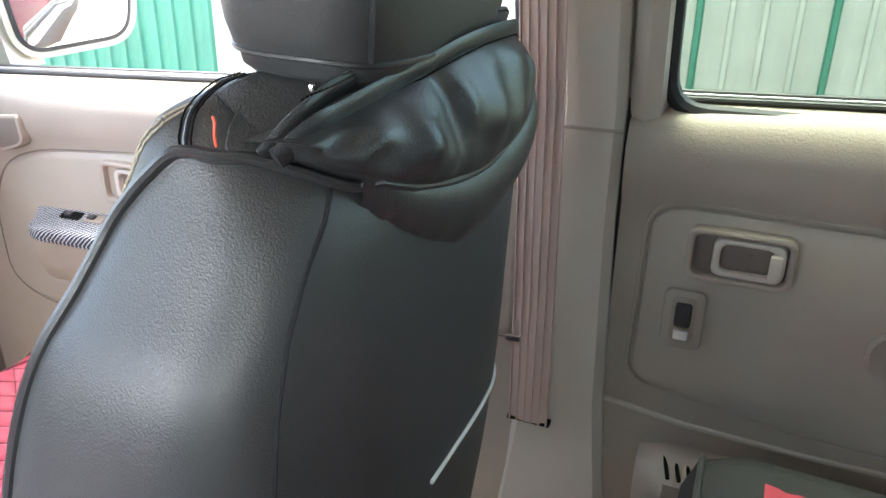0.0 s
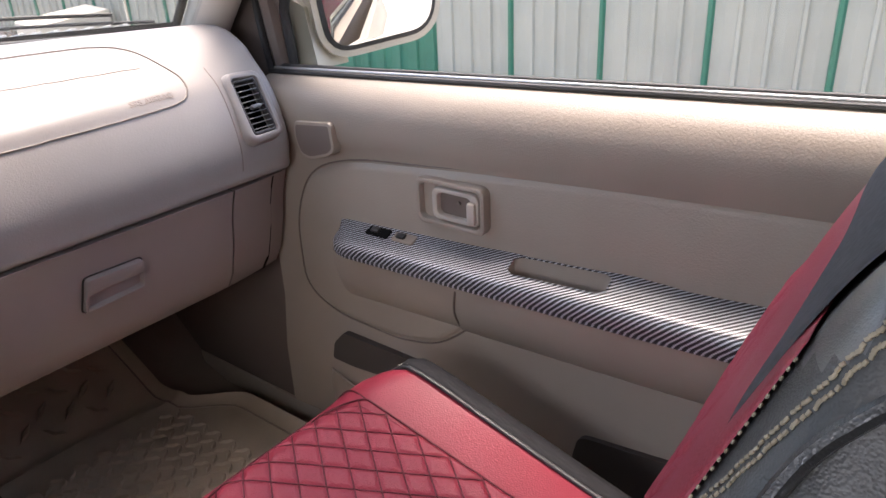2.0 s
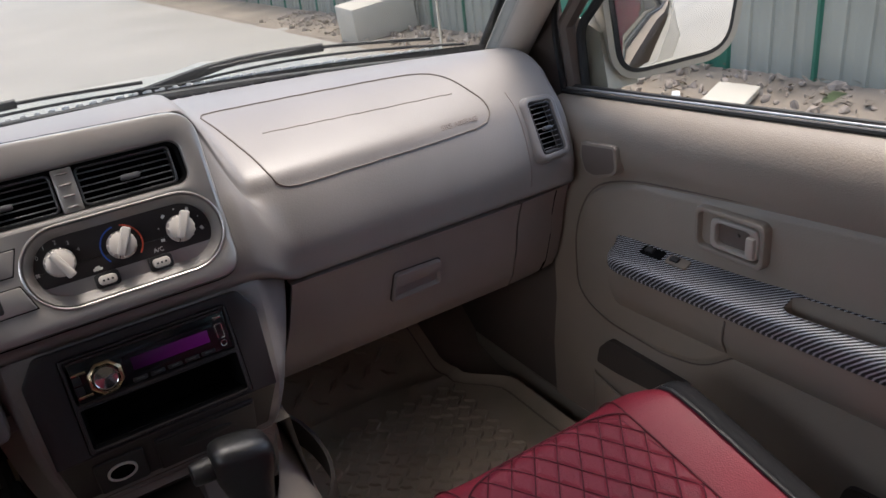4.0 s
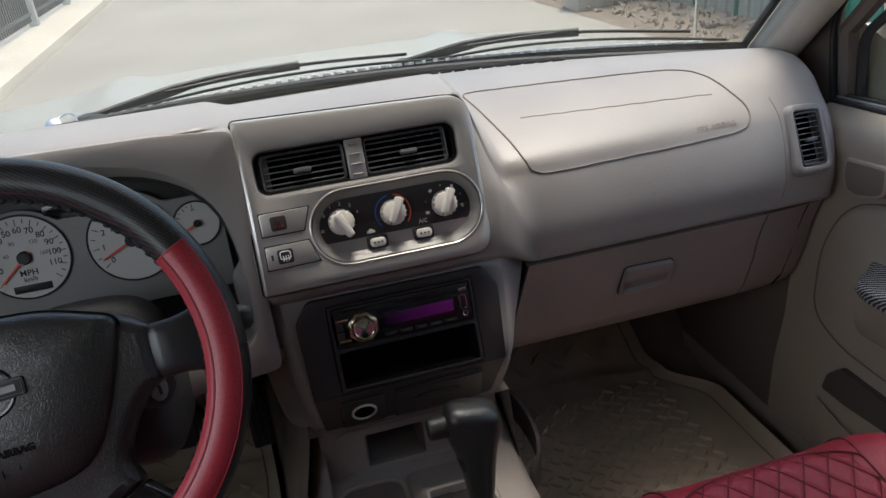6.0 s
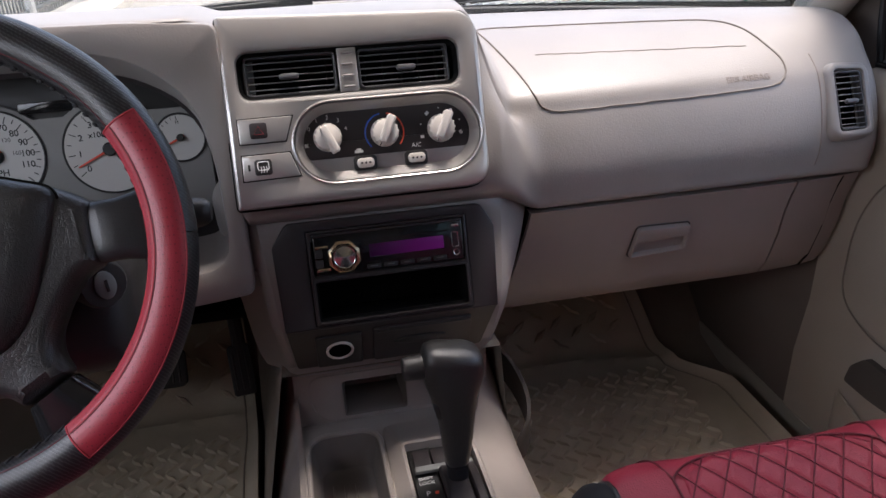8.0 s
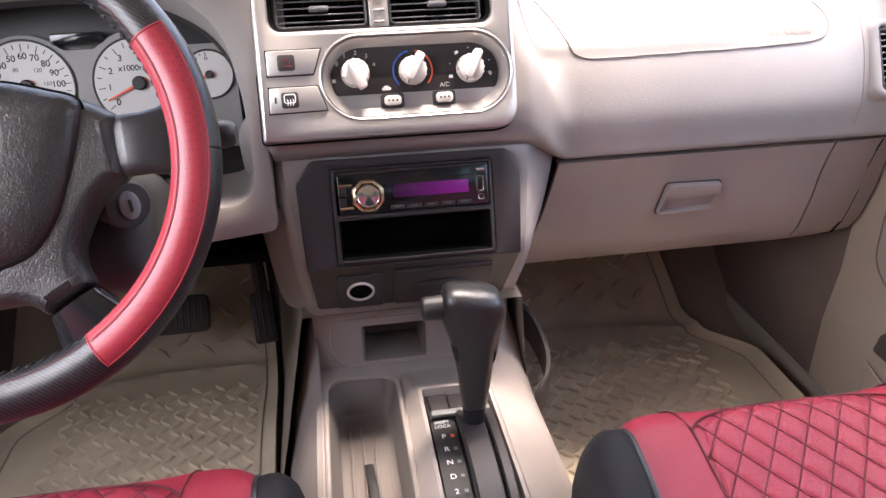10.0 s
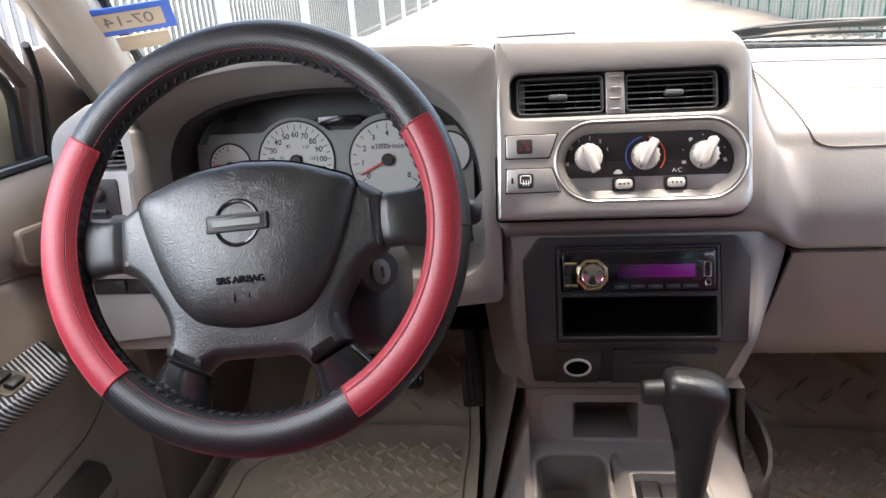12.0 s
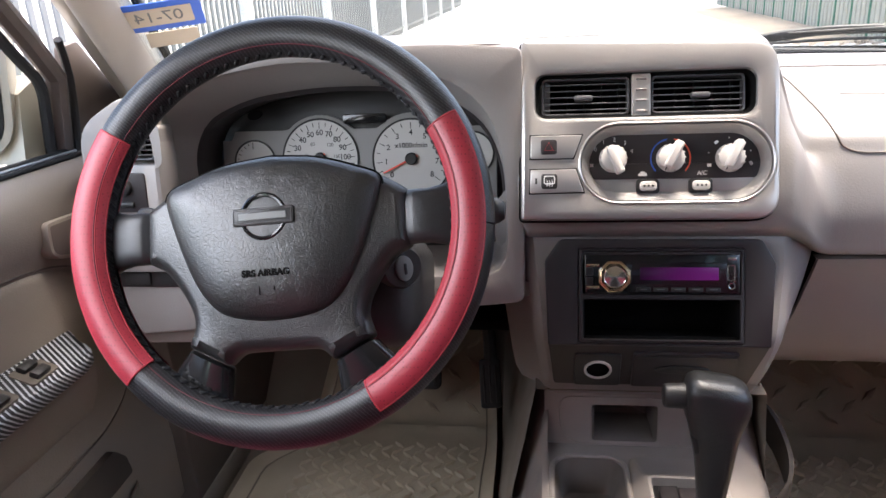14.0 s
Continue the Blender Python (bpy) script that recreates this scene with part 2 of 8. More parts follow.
M = {
    "dash": material("dash_plastic", (0.272, 0.250, 0.236), 0.38, grain=0.28, grain_scale=420, vary=0.10, spec=0.48),
    # dash plastic again, darker and redder for the shade low on the dash
    "dash_low": material("shaded_lower_dash", (0.245, 0.203, 0.188), 0.5, grain=0.35, grain_scale=700, vary=0.10),
    "silver": material("satin_silver_paint", (0.46, 0.44, 0.42), 0.33, metal=0.6, vary=0.05, spec=0.5),
    "door": material("door_plastic", (0.275, 0.234, 0.194), 0.5, grain=0.45, grain_scale=450, vary=0.10),
    "door_soft": material("door_vinyl", (0.285, 0.245, 0.203), 0.45, grain=0.6, grain_scale=350, vary=0.10),
    "tint": glass("tinted_glass", (0.22, 0.23, 0.22)),
    "pillar": material("pillar_plastic", (0.40, 0.36, 0.31), 0.55, grain=0.25, grain_scale=600, vary=0.06),
    "roof": material("headliner_cloth", (0.66, 0.61, 0.54), 0.9, grain=0.5, grain_scale=1200, vary=0.05),
    "black": material("black_plastic", (0.022, 0.021, 0.021), 0.45, grain=0.3, grain_scale=900, vary=0.2),
    "bezel": material("charcoal_bezel", (0.031, 0.026, 0.027), 0.46, grain=0.15, grain_scale=900, vary=0.15, spec=0.4),
    # paler than the vent plastic, standing in for shine on slat edges
    "slat": material("slat_plastic", (0.12, 0.12, 0.125), 0.36, vary=0.1),
    "vent": material("vent_plastic", (0.060, 0.059, 0.062), 0.32, vary=0.1),
    "steel": material("dull_steel", (0.42, 0.43, 0.44), 0.42, metal=0.8, vary=0.1),
    # near black, for black parts and for shade painted into cavities
    "dark": material("black_and_shade", (0.007, 0.007, 0.007), 0.8, vary=0.1, spec=0.05),
    "gloss": material("gloss_black", (0.012, 0.012, 0.013), 0.12, vary=0.1, rough_vary=0.03),
    "rubber": material("rubber_seal", (0.015, 0.015, 0.015), 0.6, vary=0.1),
    "chrome": material("chrome", (0.78, 0.76, 0.72), 0.15, metal=1.0, vary=0.05, rough_vary=0.05),
    "knob": material("pale_knob_plastic", (0.62, 0.58, 0.53), 0.4, vary=0.05),
    "leather": material("black_leather", (0.040, 0.041, 0.041), 0.44, grain=0.28, grain_scale=900, vary=0.2, spec=0.6, voronoi=True),
    # paler copy of the black leather, with the wing's sheen painted in
    "leather_w": material("lit_wing_leather", (0.075, 0.076, 0.077), 0.38, grain=0.15, grain_scale=1100, vary=0.2, spec=1.0, voronoi=True),
    "leather_s": material("black_leather_smooth", (0.030, 0.031, 0.032), 0.32, grain=0.25, grain_scale=900, vary=0.2, spec=0.6, voronoi=True),
    "red": material("red_leather", (0.275, 0.024, 0.044), 0.46, grain=0.4, grain_scale=500, vary=0.10, voronoi=True, spec=0.35),
    "leather_d": material("black_leather_dull", (0.018, 0.018, 0.020), 0.7, grain=0.3, grain_scale=900, vary=0.2, spec=0.2, voronoi=True),
    "cloth_grey": material("grey_seat_cloth", (0.070, 0.070, 0.073), 0.9, spec=0.1, vary=0.3, vary_scale=220),
    "stitch": material("twisted_thread", (0.33, 0.285, 0.21), 0.8, vary=0.25, vary_scale=300),
    "red_rim": perforated("red_perforated_leather", (0.31, 0.024, 0.038), 0.40, 300.0),
    "black_rim": perforated("black_perforated_leather", (0.018, 0.018, 0.019), 0.36, 420.0),
    "wheel": creased("creased_black_vinyl", (0.017, 0.017, 0.017), 0.36),
    "thread": material("pale_thread", (0.72, 0.68, 0.60), 0.8, vary=0.1),
    "redthread": material("red_thread", (0.35, 0.03, 0.04), 0.8, vary=0.1),
    "carbon": carbon_film("carbon_film", (0.010, 0.010, 0.012), (0.52, 0.54, 0.58), 0.0078),
    "recess": material("recess_shade_beige", (0.12, 0.10, 0.08), 0.6, vary=0.1),
    "brown": material("brown_trim_plastic", (0.14, 0.112, 0.095), 0.55, grain=0.25, grain_scale=600, vary=0.12),
    # dark colour that paints the shade inside the door pockets
    "pocket": material("pocket_shade", (0.050, 0.041, 0.035), 0.75, vary=0.2),
    "seam": material("dark_seam", (0.040, 0.032, 0.027), 0.7, vary=0.15),
    # dark red thread, which also paints the shade in the quilted creases
    "seam_red": material("dark_red_thread", (0.10, 0.009, 0.016), 0.75, vary=0.15),
    "mat": material("beige_rubber_mat", (0.50, 0.425, 0.315), 0.55, grain=0.3, grain_scale=250, vary=0.18, vary_scale=9),
    "carpet": material("dark_carpet", (0.28, 0.235, 0.19), 0.95, grain=1.0, grain_scale=900, vary=0.2),
    "console": material("console_plastic", (0.30, 0.262, 0.236), 0.5, grain=0.3, grain_scale=700, vary=0.12, vary_scale=12),
    # console plastic darkened, shade painted into the bin and cubby
    "console_shade": material("shaded_console_plastic", (0.165, 0.142, 0.125), 0.5, grain=0.3, grain_scale=600, vary=0.14, vary_scale=14),
    "gold": material("pale_gold_metal", (0.78, 0.62, 0.40), 0.22, metal=1.0, vary=0.05),
    "weave": carbon_film("rim_weave", (0.009, 0.009, 0.010), (0.036, 0.036, 0.039), 0.0046),
    "gauge": material("gauge_face", (0.52, 0.505, 0.475), 0.5, vary=0.04),
    "mask": material("grey_cluster_mask", (0.24, 0.235, 0.225), 0.5, vary=0.06),
    "ink": material("black_ink", (0.01, 0.01, 0.01), 0.5, vary=0.05),
    "white": material("white_ink", (0.75, 0.75, 0.73), 0.5, vary=0.03),
    "orange": material("orange_red_paint", (0.75, 0.10, 0.05), 0.45, vary=0.05),
    "blue": material("blue_ink", (0.03, 0.12, 0.55), 0.4, vary=0.05),
    "belt": material("belt_webbing", (0.42, 0.31, 0.27), 0.7, grain=0.8, grain_scale=900, vary=0.12),
    "body": material("champagne_car_paint", (0.42, 0.38, 0.315), 0.35, metal=0.25, vary=0.05, coat=0.2, vary_scale=3),
    "mirror": material("mirror_glass", (0.85, 0.86, 0.86), 0.02, metal=1.0, vary=0.02, rough_vary=0.01),
    "glass": glass("window_glass", (0.90, 0.92, 0.905)),
    "rear_glass": glass("tinted_window_glass", (0.50, 0.56, 0.50)),
    "ws": glass("windshield_glass", (0.80, 0.82, 0.80)),
    "paper": material("sticker_paper", (0.50, 0.43, 0.33), 0.7, vary=0.06),
    "concrete": material("pale_concrete", (0.33, 0.305, 0.265), 0.85, grain=1.0, grain_scale=60, vary=0.14, vary_scale=0.5),
    "dirt": material("dry_dirt", (0.26, 0.21, 0.16), 0.95, grain=1.0, grain_scale=40, vary=0.25, vary_scale=1.5),
    "sheet": material("grey_green_sheet", (0.355, 0.35, 0.29), 0.45, metal=0.0, vary=0.12, vary_scale=2.5),
    "green": material("green_sheet", (0.03, 0.16, 0.10), 0.45, vary=0.15, vary_scale=2.5),
    "stone": material("rubble_stone", (0.38, 0.31, 0.25), 0.9, grain=0.8, grain_scale=60, vary=0.3, vary_scale=10),
    "rail": material("grey_rail_paint", (0.16, 0.165, 0.16), 0.5, vary=0.15, vary_scale=4),
    "post": material("pale_post_paint", (0.62, 0.61, 0.58), 0.6, vary=0.1, vary_scale=4),
    "kerb": material("kerb_concrete", (0.55, 0.50, 0.42), 0.85, grain=0.8, grain_scale=60, vary=0.12, vary_scale=2),
    "leaf": material("dull_leaf", (0.10, 0.13, 0.05), 0.7, vary=0.3, vary_scale=8),
    "display": material("violet_display", (0.02, 0.005, 0.02), 0.2, emit=((0.22, 0.01, 0.25), 0.8), vary=0.05),
    "display_off": material("dark_display", (0.014, 0.010, 0.014), 0.15, vary=0.05),
}
# the radio's display glows brighter towards its right end
_nt = M["display"].node_tree
_tc = _nt.nodes.new("ShaderNodeTexCoord")
_xyz = _nt.nodes.new("ShaderNodeSeparateXYZ")
_nt.links.new(_tc.outputs["Object"], _xyz.inputs["Vector"])
_mr = _nt.nodes.new("ShaderNodeMapRange")
_mr.inputs["From Min"].default_value, _mr.inputs["From Max"].default_value = -0.02, 0.06
_mr.inputs["To Min"].default_value, _mr.inputs["To Max"].default_value = 0.004, 0.05
_nt.links.new(_xyz.outputs["X"], _mr.inputs["Value"])
_nt.links.new(_mr.outputs["Result"], _nt.nodes["Principled BSDF"].inputs["Emission Strength"])


# ---- builders ----
def thing(name, loc, label, category, group="", kind=""):
    ob = new(name)
    ob.location = loc
    ob.empty_display_size = 0.05
    return tagged(ob, label, category, group, kind)


def finish(bm, mat, name, offset, angle=38):
    bmesh.ops.remove_doubles(bm, verts=bm.verts, dist=1e-5)
    bmesh.ops.recalc_face_normals(bm, faces=bm.faces)
    bmesh.ops.translate(bm, verts=bm.verts, vec=-Vector(offset))
    for f in bm.faces:
        f.smooth = True
    me = bpy.data.meshes.new(name)
    bm.to_mesh(me)
    bm.free()
    me.set_sharp_from_angle(angle=radians(angle))
    me.materials.append(M[mat])
    return me


def part(name, bm, mat, parent, label="", angle=38):
    """Links a bmesh, drawn in the world's place, as one mesh under a thing or a part."""
    root = parent
    while root.parent:
        root = root.parent
    ob = new(name, finish(bm, mat, name, root.location, angle))
    ob.parent = parent
    if label:
        ob["label"] = label
    return ob


def solid(name, bm, mat, label, category, kind="structure", group="", angle=38):
    """A thing of one mesh, with its origin at the middle of its base."""
    vs = [v.co for v in bm.verts]
    lo = Vector([min(v[i] for v in vs) for i in range(3)])
    hi = Vector([max(v[i] for v in vs) for i in range(3)])
    at = Vector(((lo.x + hi.x) / 2, (lo.y + hi.y) / 2, lo.z))
    ob = new(name, finish(bm, mat, name, at, angle))
    ob.location = at
    return tagged(ob, label, category, group, kind)


def basis(o, u, v):
    """Axes u (right), v (up) and their normal n at o, as a matrix from (u, v, n) to the world."""
    u, v = Vector(u).normalized(), Vector(v).normalized()
    n = u.cross(v).normalized()
    v = n.cross(u)
    m = Matrix((u, v, n)).transposed().to_4x4()
    m.translation = Vector(o)
    return m


def offset_loop(pts, d):
    """A closed outline moved inwards by d (its turn decides which side is in)."""
    n, out = len(pts), []
    area = sum(pts[i][0] * pts[(i + 1) % n][1] - pts[(i + 1) % n][0] * pts[i][1] for i in range(n))
    s = 1 if area > 0 else -1
    for i in range(n):
        a, b, c = Vector(pts[i - 1]), Vector(pts[i]), Vector(pts[(i + 1) % n])
        e1, e2 = (b - a), (c - b)
        if e1.length < 1e-9 or e2.length < 1e-9:
            out.append(tuple(b))
            continue
        e1, e2 = e1.normalized(), e2.normalized()
        n1, n2 = Vector((-e1.y, e1.x)) * s, Vector((-e2.y, e2.x)) * s
        h = n1 + n2
        k = d / max(0.35, (1 + n1.dot(n2)) / 2) / 2
        out.append(tuple(b + h * k))
    return out


def ring(bm, pts, m, n):
    return [bm.verts.new(m @ Vector((p[0], p[1], n))) for p in pts]


def bridge(bm, a, b, closed=True):
    k = len(a)
    for i in range(k if closed else k - 1):
        j = (i + 1) % k
        try:
            bm.faces.new((a[i], a[j], b[j], b[i]))
        except ValueError:
            pass


def plate(bm, outer, m, n0, n1, b=0.002, holes=(), back=True, hole_depth=None):
    """A plate from n0 (back) to n1 (front) with rounded front edges and real openings."""
    fronts, backs = [], []
    for k, loop in enumerate((outer, *holes)):
        sign = 1 if k == 0 else -1
        r3 = ring(bm, offset_loop(loop, sign * b), m, n1)
        r2 = ring(bm, offset_loop(loop, sign * b * 0.3), m, n1 - (n1 - n0 > 0) * b * 0.3)
        r1 = ring(bm, loop, m, n1 - b)
        r0 = ring(bm, loop, m, n0)
        bridge(bm, r3, r2), bridge(bm, r2, r1), bridge(bm, r1, r0)
        fronts.append(r3), backs.append(r0)
    for loops in ((fronts, backs) if back else (fronts,)):
        if len(loops) == 1:
            bm.faces.new(loops[0])
            continue
        edges = []
        for r in loops:
            for i in range(len(r)):
                e = bm.edges.get((r[i], r[(i + 1) % len(r)])) or bm.edges.new((r[i], r[(i + 1) % len(r)]))
                edges.append(e)
        bmesh.ops.triangle_fill(bm, edges=edges, use_beauty=True, use_dissolve=False)
    return bm


def rrect(u0, v0, u1, v1, r, seg=5):
    r = min(r, (u1 - u0) / 2 - 1e-5, (v1 - v0) / 2 - 1e-5)
    out = []
    for cx, cy, a in ((u1 - r, v0 + r, -90), (u1 - r, v1 - r, 0), (u0 + r, v1 - r, 90), (u0 + r, v0 + r, 180)):
        for i in range(seg + 1):
            t = radians(a + 90 * i / seg)
            out.append((cx + r * math.cos(t), cy + r * math.sin(t)))
    return out


def rounded(pts, r, seg=4):
    """A polygon with its corners rounded; r one radius or one for each corner."""
    out, n = [], len(pts)
    for i in range(n):
        a, b, c = Vector(pts[i - 1]), Vector(pts[i]), Vector(pts[(i + 1) % n])
        ri = r[i] if isinstance(r, (list, tuple)) else r
        d = min(ri, (a - b).length * 0.48, (c - b).length * 0.48)
        p, q = b + (a - b).normalized() * d, b + (c - b).normalized() * d
        for k in range(seg + 1):
            t = k / seg
            out.append(tuple(p * (1 - t) ** 2 + b * 2 * t * (1 - t) + q * t * t))
    return out


def loft(bm, rings, closed=True, caps=True):
    """Skin over rows of points of equal count."""
    rows = [[bm.verts.new(Vector(p)) for p in r] for r in rings]
    for a, b in zip(rows, rows[1:]):
        bridge(bm, a, b, closed)
    if caps and closed:
        bm.faces.new(rows[0]), bm.faces.new(list(reversed(rows[-1])))
    return bm


def smooth_path(pts, n):
    """n points on a Catmull-Rom curve through pts."""
    pts = [Vector(p) for p in pts]
    ext = [pts[0] * 2 - pts[1]] + pts + [pts[-1] * 2 - pts[-2]]
    out = []
    for i in range(n):
        s = i / (n - 1) * (len(pts) - 1)
        k = min(int(s), len(pts) - 2)
        t = s - k
        a, b, c, d = ext[k : k + 4]
        out.append(0.5 * (2 * b + (c - a) * t + (2 * a - 5 * b + 4 * c - d) * t * t + (3 * b - 3 * c + d - a) * t ** 3))
    return out


def tube(bm, pts, r, seg=10, closed=False, caps=True, flat=1.0, up=None):
    """A round rod along pts; r one radius or one for each point; flat squeezes it across."""
    pts = [Vector(p) for p in pts]
    n = len(pts)
    rows, prev = [], None
    for i, p in enumerate(pts):
        if closed:
            d = pts[(i + 1) % n] - pts[i - 1]
        else:
            d = pts[min(i + 1, n - 1)] - pts[max(i - 1, 0)]
        d.normalize()
        ref = Vector(up) if up else (prev or (Vector((0, 0, 1)) if abs(d.z) < 0.9 else Vector((1, 0, 0))))
        x = ref - d * ref.dot(d)
        x.normalize()
        y = d.cross(x)
        prev = x
        ri = r[i] if isinstance(r, (list, tuple)) else r
        rows.append([bm.verts.new(p + (x * math.cos(a) + y * math.sin(a) * flat) * ri) for a in (2 * math.pi * k / seg for k in range(seg))])
    for a, b in zip(rows, rows[1:]):
        bridge(bm, a, b)
    if closed:
        bridge(bm, rows[-1], rows[0])
    elif caps:
        bm.faces.new(rows[0]), bm.faces.new(list(reversed(rows[-1])))
    return bm


def lathe(bm, prof, m, seg=28, cap=True):
    """Turned shape: prof is (radius, height along n) pairs in the frame m."""
    rows = [[bm.verts.new(m @ Vector((r * math.cos(2 * math.pi * k / seg), r * math.sin(2 * math.pi * k / seg), h))) for k in range(seg)] for r, h in prof]
    for a, b in zip(rows, rows[1:]):
        bridge(bm, a, b)
    if cap:
        bm.faces.new(rows[0]), bm.faces.new(list(reversed(rows[-1])))
    return bm


def rbox(bm, m, size, r=0.004, seg=2):
    """A box with rounded edges, centred in the frame m."""
    t = bmesh.new()
    bmesh.ops.create_cube(t, size=1.0)
    for v in t.verts:
        v.co = Vector((v.co.x * size[0], v.co.y * size[1], v.co.z * size[2]))
    if r > 0:
        bmesh.ops.bevel(t, geom=list(t.edges), offset=min(r, min(size) * 0.45), segments=seg, profile=0.5, affect="EDGES")
    t.verts.index_update()
    vs = [bm.verts.new(m @ v.co) for v in t.verts]
    for f in t.faces:
        bm.faces.new([vs[v.index] for v in f.verts])
    t.free()
    return bm


def sheet(bm, fn, us, vs):
    """A surface of points fn(u, v)."""
    rows = [[bm.verts.new(Vector(fn(u, v))) for u in us] for v in vs]
    for a, b in zip(rows, rows[1:]):
        bridge(bm, a, b, closed=False)
    return bm


def thick_sheet(bm, fn, us, vs, d):
    """The same with a second skin moved by the vector d, closed at its edges."""
    d = Vector(d)
    top = [[bm.verts.new(Vector(fn(u, v))) for u in us] for v in vs]
    low = [[bm.verts.new(Vector(fn(u, v)) + d) for u in us] for v in vs]
    for rows in (top, low):
        for a, b in zip(rows, rows[1:]):
            bridge(bm, a, b, closed=False)
    loop = lambda g: g[0] + [r[-1] for r in g[1:-1]] + list(reversed(g[-1])) + [r[0] for r in reversed(g[1:-1])]
    bridge(bm, loop(top), loop(low))
    return bm


def span(a, b, n):
    return [a + (b - a) * i / (n - 1) for i in range(n)]


def lerp(x, table):
    """Value at x in a table of (x, value), with straight lines between."""
    if x <= table[0][0]:
        return table[0][1]
    for (a, p), (b, q) in zip(table, table[1:]):
        if x <= b:
            t = (x - a) / (b - a)
            t = t * t * (3 - 2 * t)
            return p + (q - p) * t
    return table[-1][1]


def curve_at(x, table):
    """Value at x on a smooth curve through a table of (x, value)."""
    if x <= table[0][0]:
        return table[0][1]
    if x >= table[-1][0]:
        return table[-1][1]
    i = next(j for j in range(len(table) - 1) if x <= table[j + 1][0])

    def slope(j):
        a, b = table[max(0, j - 1)], table[min(len(table) - 1, j + 1)]
        return (b[1] - a[1]) / (b[0] - a[0])

    (xa, va), (xb, vb) = table[i], table[i + 1]
    h = xb - xa
    t = (x - xa) / h
    return va * (1 + 2 * t) * (1 - t) ** 2 + slope(i) * h * t * (1 - t) ** 2 + vb * t * t * (3 - 2 * t) - slope(i + 1) * h * t * t * (1 - t)


def ribbon(b, pts, normals, width, thick):
    """A flat strap along pts that lies square to the normals."""
    rows = []
    for i, (p, n) in enumerate(zip(pts, normals)):
        d = pts[min(i + 1, len(pts) - 1)] - pts[max(i - 1, 0)]
        w = n.cross(d).normalized() * width / 2
        rows.append([p - w, p - w * 0.9 + n * thick, p + w * 0.9 + n * thick, p + w])
    return loft(b, rows)


def words(name, text, m, size, mat, parent, depth=0.0003, align="CENTER", bold=0.0):
    """Lettering in the built-in face, laid in the frame m."""
    cu = bpy.data.curves.new(name, "FONT")
    cu.offset = bold
    cu.body, cu.size, cu.extrude, cu.align_x, cu.align_y = text, size, depth, align, "CENTER"
    tmp = bpy.data.objects.new(name, cu)
    scene.collection.objects.link(tmp)
    dg = bpy.context.evaluated_depsgraph_get()
    me = bpy.data.meshes.new_from_object(tmp.evaluated_get(dg))
    bpy.data.objects.remove(tmp)
    bm = bmesh.new()
    bm.from_mesh(me)
    bpy.data.meshes.remove(me)
    bmesh.ops.transform(bm, matrix=m, verts=bm.verts)
    return part(name, bm, mat, parent)


def B():
    return bmesh.new()


def at(m, u, v, n=0.0, turn=0.0):
    """The frame m moved to (u, v, n) and turned about its normal."""
    return m @ Matrix.Translation((u, v, n)) @ Matrix.Rotation(radians(turn), 4, "Z")


# ---- the car's shell ----
X, Z = (1, 0, 0), (0, 0, 1)


def yw(x):
    """Where the windshield's foot meets the dash."""
    return 0.545 - 0.45 * x * x


def door_x(y, side=1):
    """Inner face of the doors: the cabin widens to the rear."""
    return side * (0.742 - 0.045 * y)


car = thing("pickup_truck", (0, -0.5, 0.35), "champagne pickup truck shell with painted bonnet and roof, parked", "car")

# floor pan with the toe boards
b = B()
thick_sheet(b, lambda x, y: (x, y, 0.535 + max(0, y - 0.46) * 0.85 + 0.15 * math.exp(-(x / 0.11) ** 2) * (1 if y < 0.6 else 1)), span(-0.80, 0.80, 41), span(-2.0, 0.85, 40), (0, 0, -0.03))
part("floor_pan", b, "carpet", car, "dark brown carpeted floor")
# firewall
b = B()
rbox(b, pose(0, 0.86, 0.85), (1.6, 0.03, 0.66), 0.005)
part("firewall", b, "dark", car)
# roof with headliner, its unseen front carried forward to shade the console
b = B()
roof_fn = lambda x, y: (x, y, 1.80 - 0.10 * (x / 0.7) ** 4 - 0.09 * max(0, (y + 0.50) / 0.45) ** 2)
thick_sheet(b, roof_fn, span(-0.72, 0.72, 25), span(-2.05, 0.02, 26), (0, 0, 0.035))
part("roof", b, "body", car)
b = B()
thick_sheet(b, lambda x, y: Vector(roof_fn(x, y)) - Vector((0, 0, 0.012)), span(-0.70, 0.70, 25), span(-2.03, 0.0, 26), (0, 0, 0.006))
part("headliner", b, "roof", car, "beige cloth headliner")
# bonnet and wings
b = B()
def bonnet_fn(x, v):
    y0 = yw(x) + 0.10
    y = y0 + (1.42 - 0.25 * (x / 0.8) ** 4 - y0) * v
    return (x, y, 1.225 + 0.034 * max(0, (0.95 - y) / 0.35) - 0.02 * (x / 0.75) ** 2 - 0.035 * max(0, (y - 0.6) / 0.8) ** 1.5 - 0.05 * max(0, (v - 0.94) / 0.06) ** 2 + 0.018 * math.exp(-((abs(x) - 0.45) / 0.05) ** 2) - (0.05 if abs(x) > 0.76 else 0))


thick_sheet(b, bonnet_fn, span(-0.80, 0.80, 49), span(0, 1, 25), (0, 0, -0.02))
part("bonnet", b, "body", car, "champagne painted bonnet with two raised ridges")
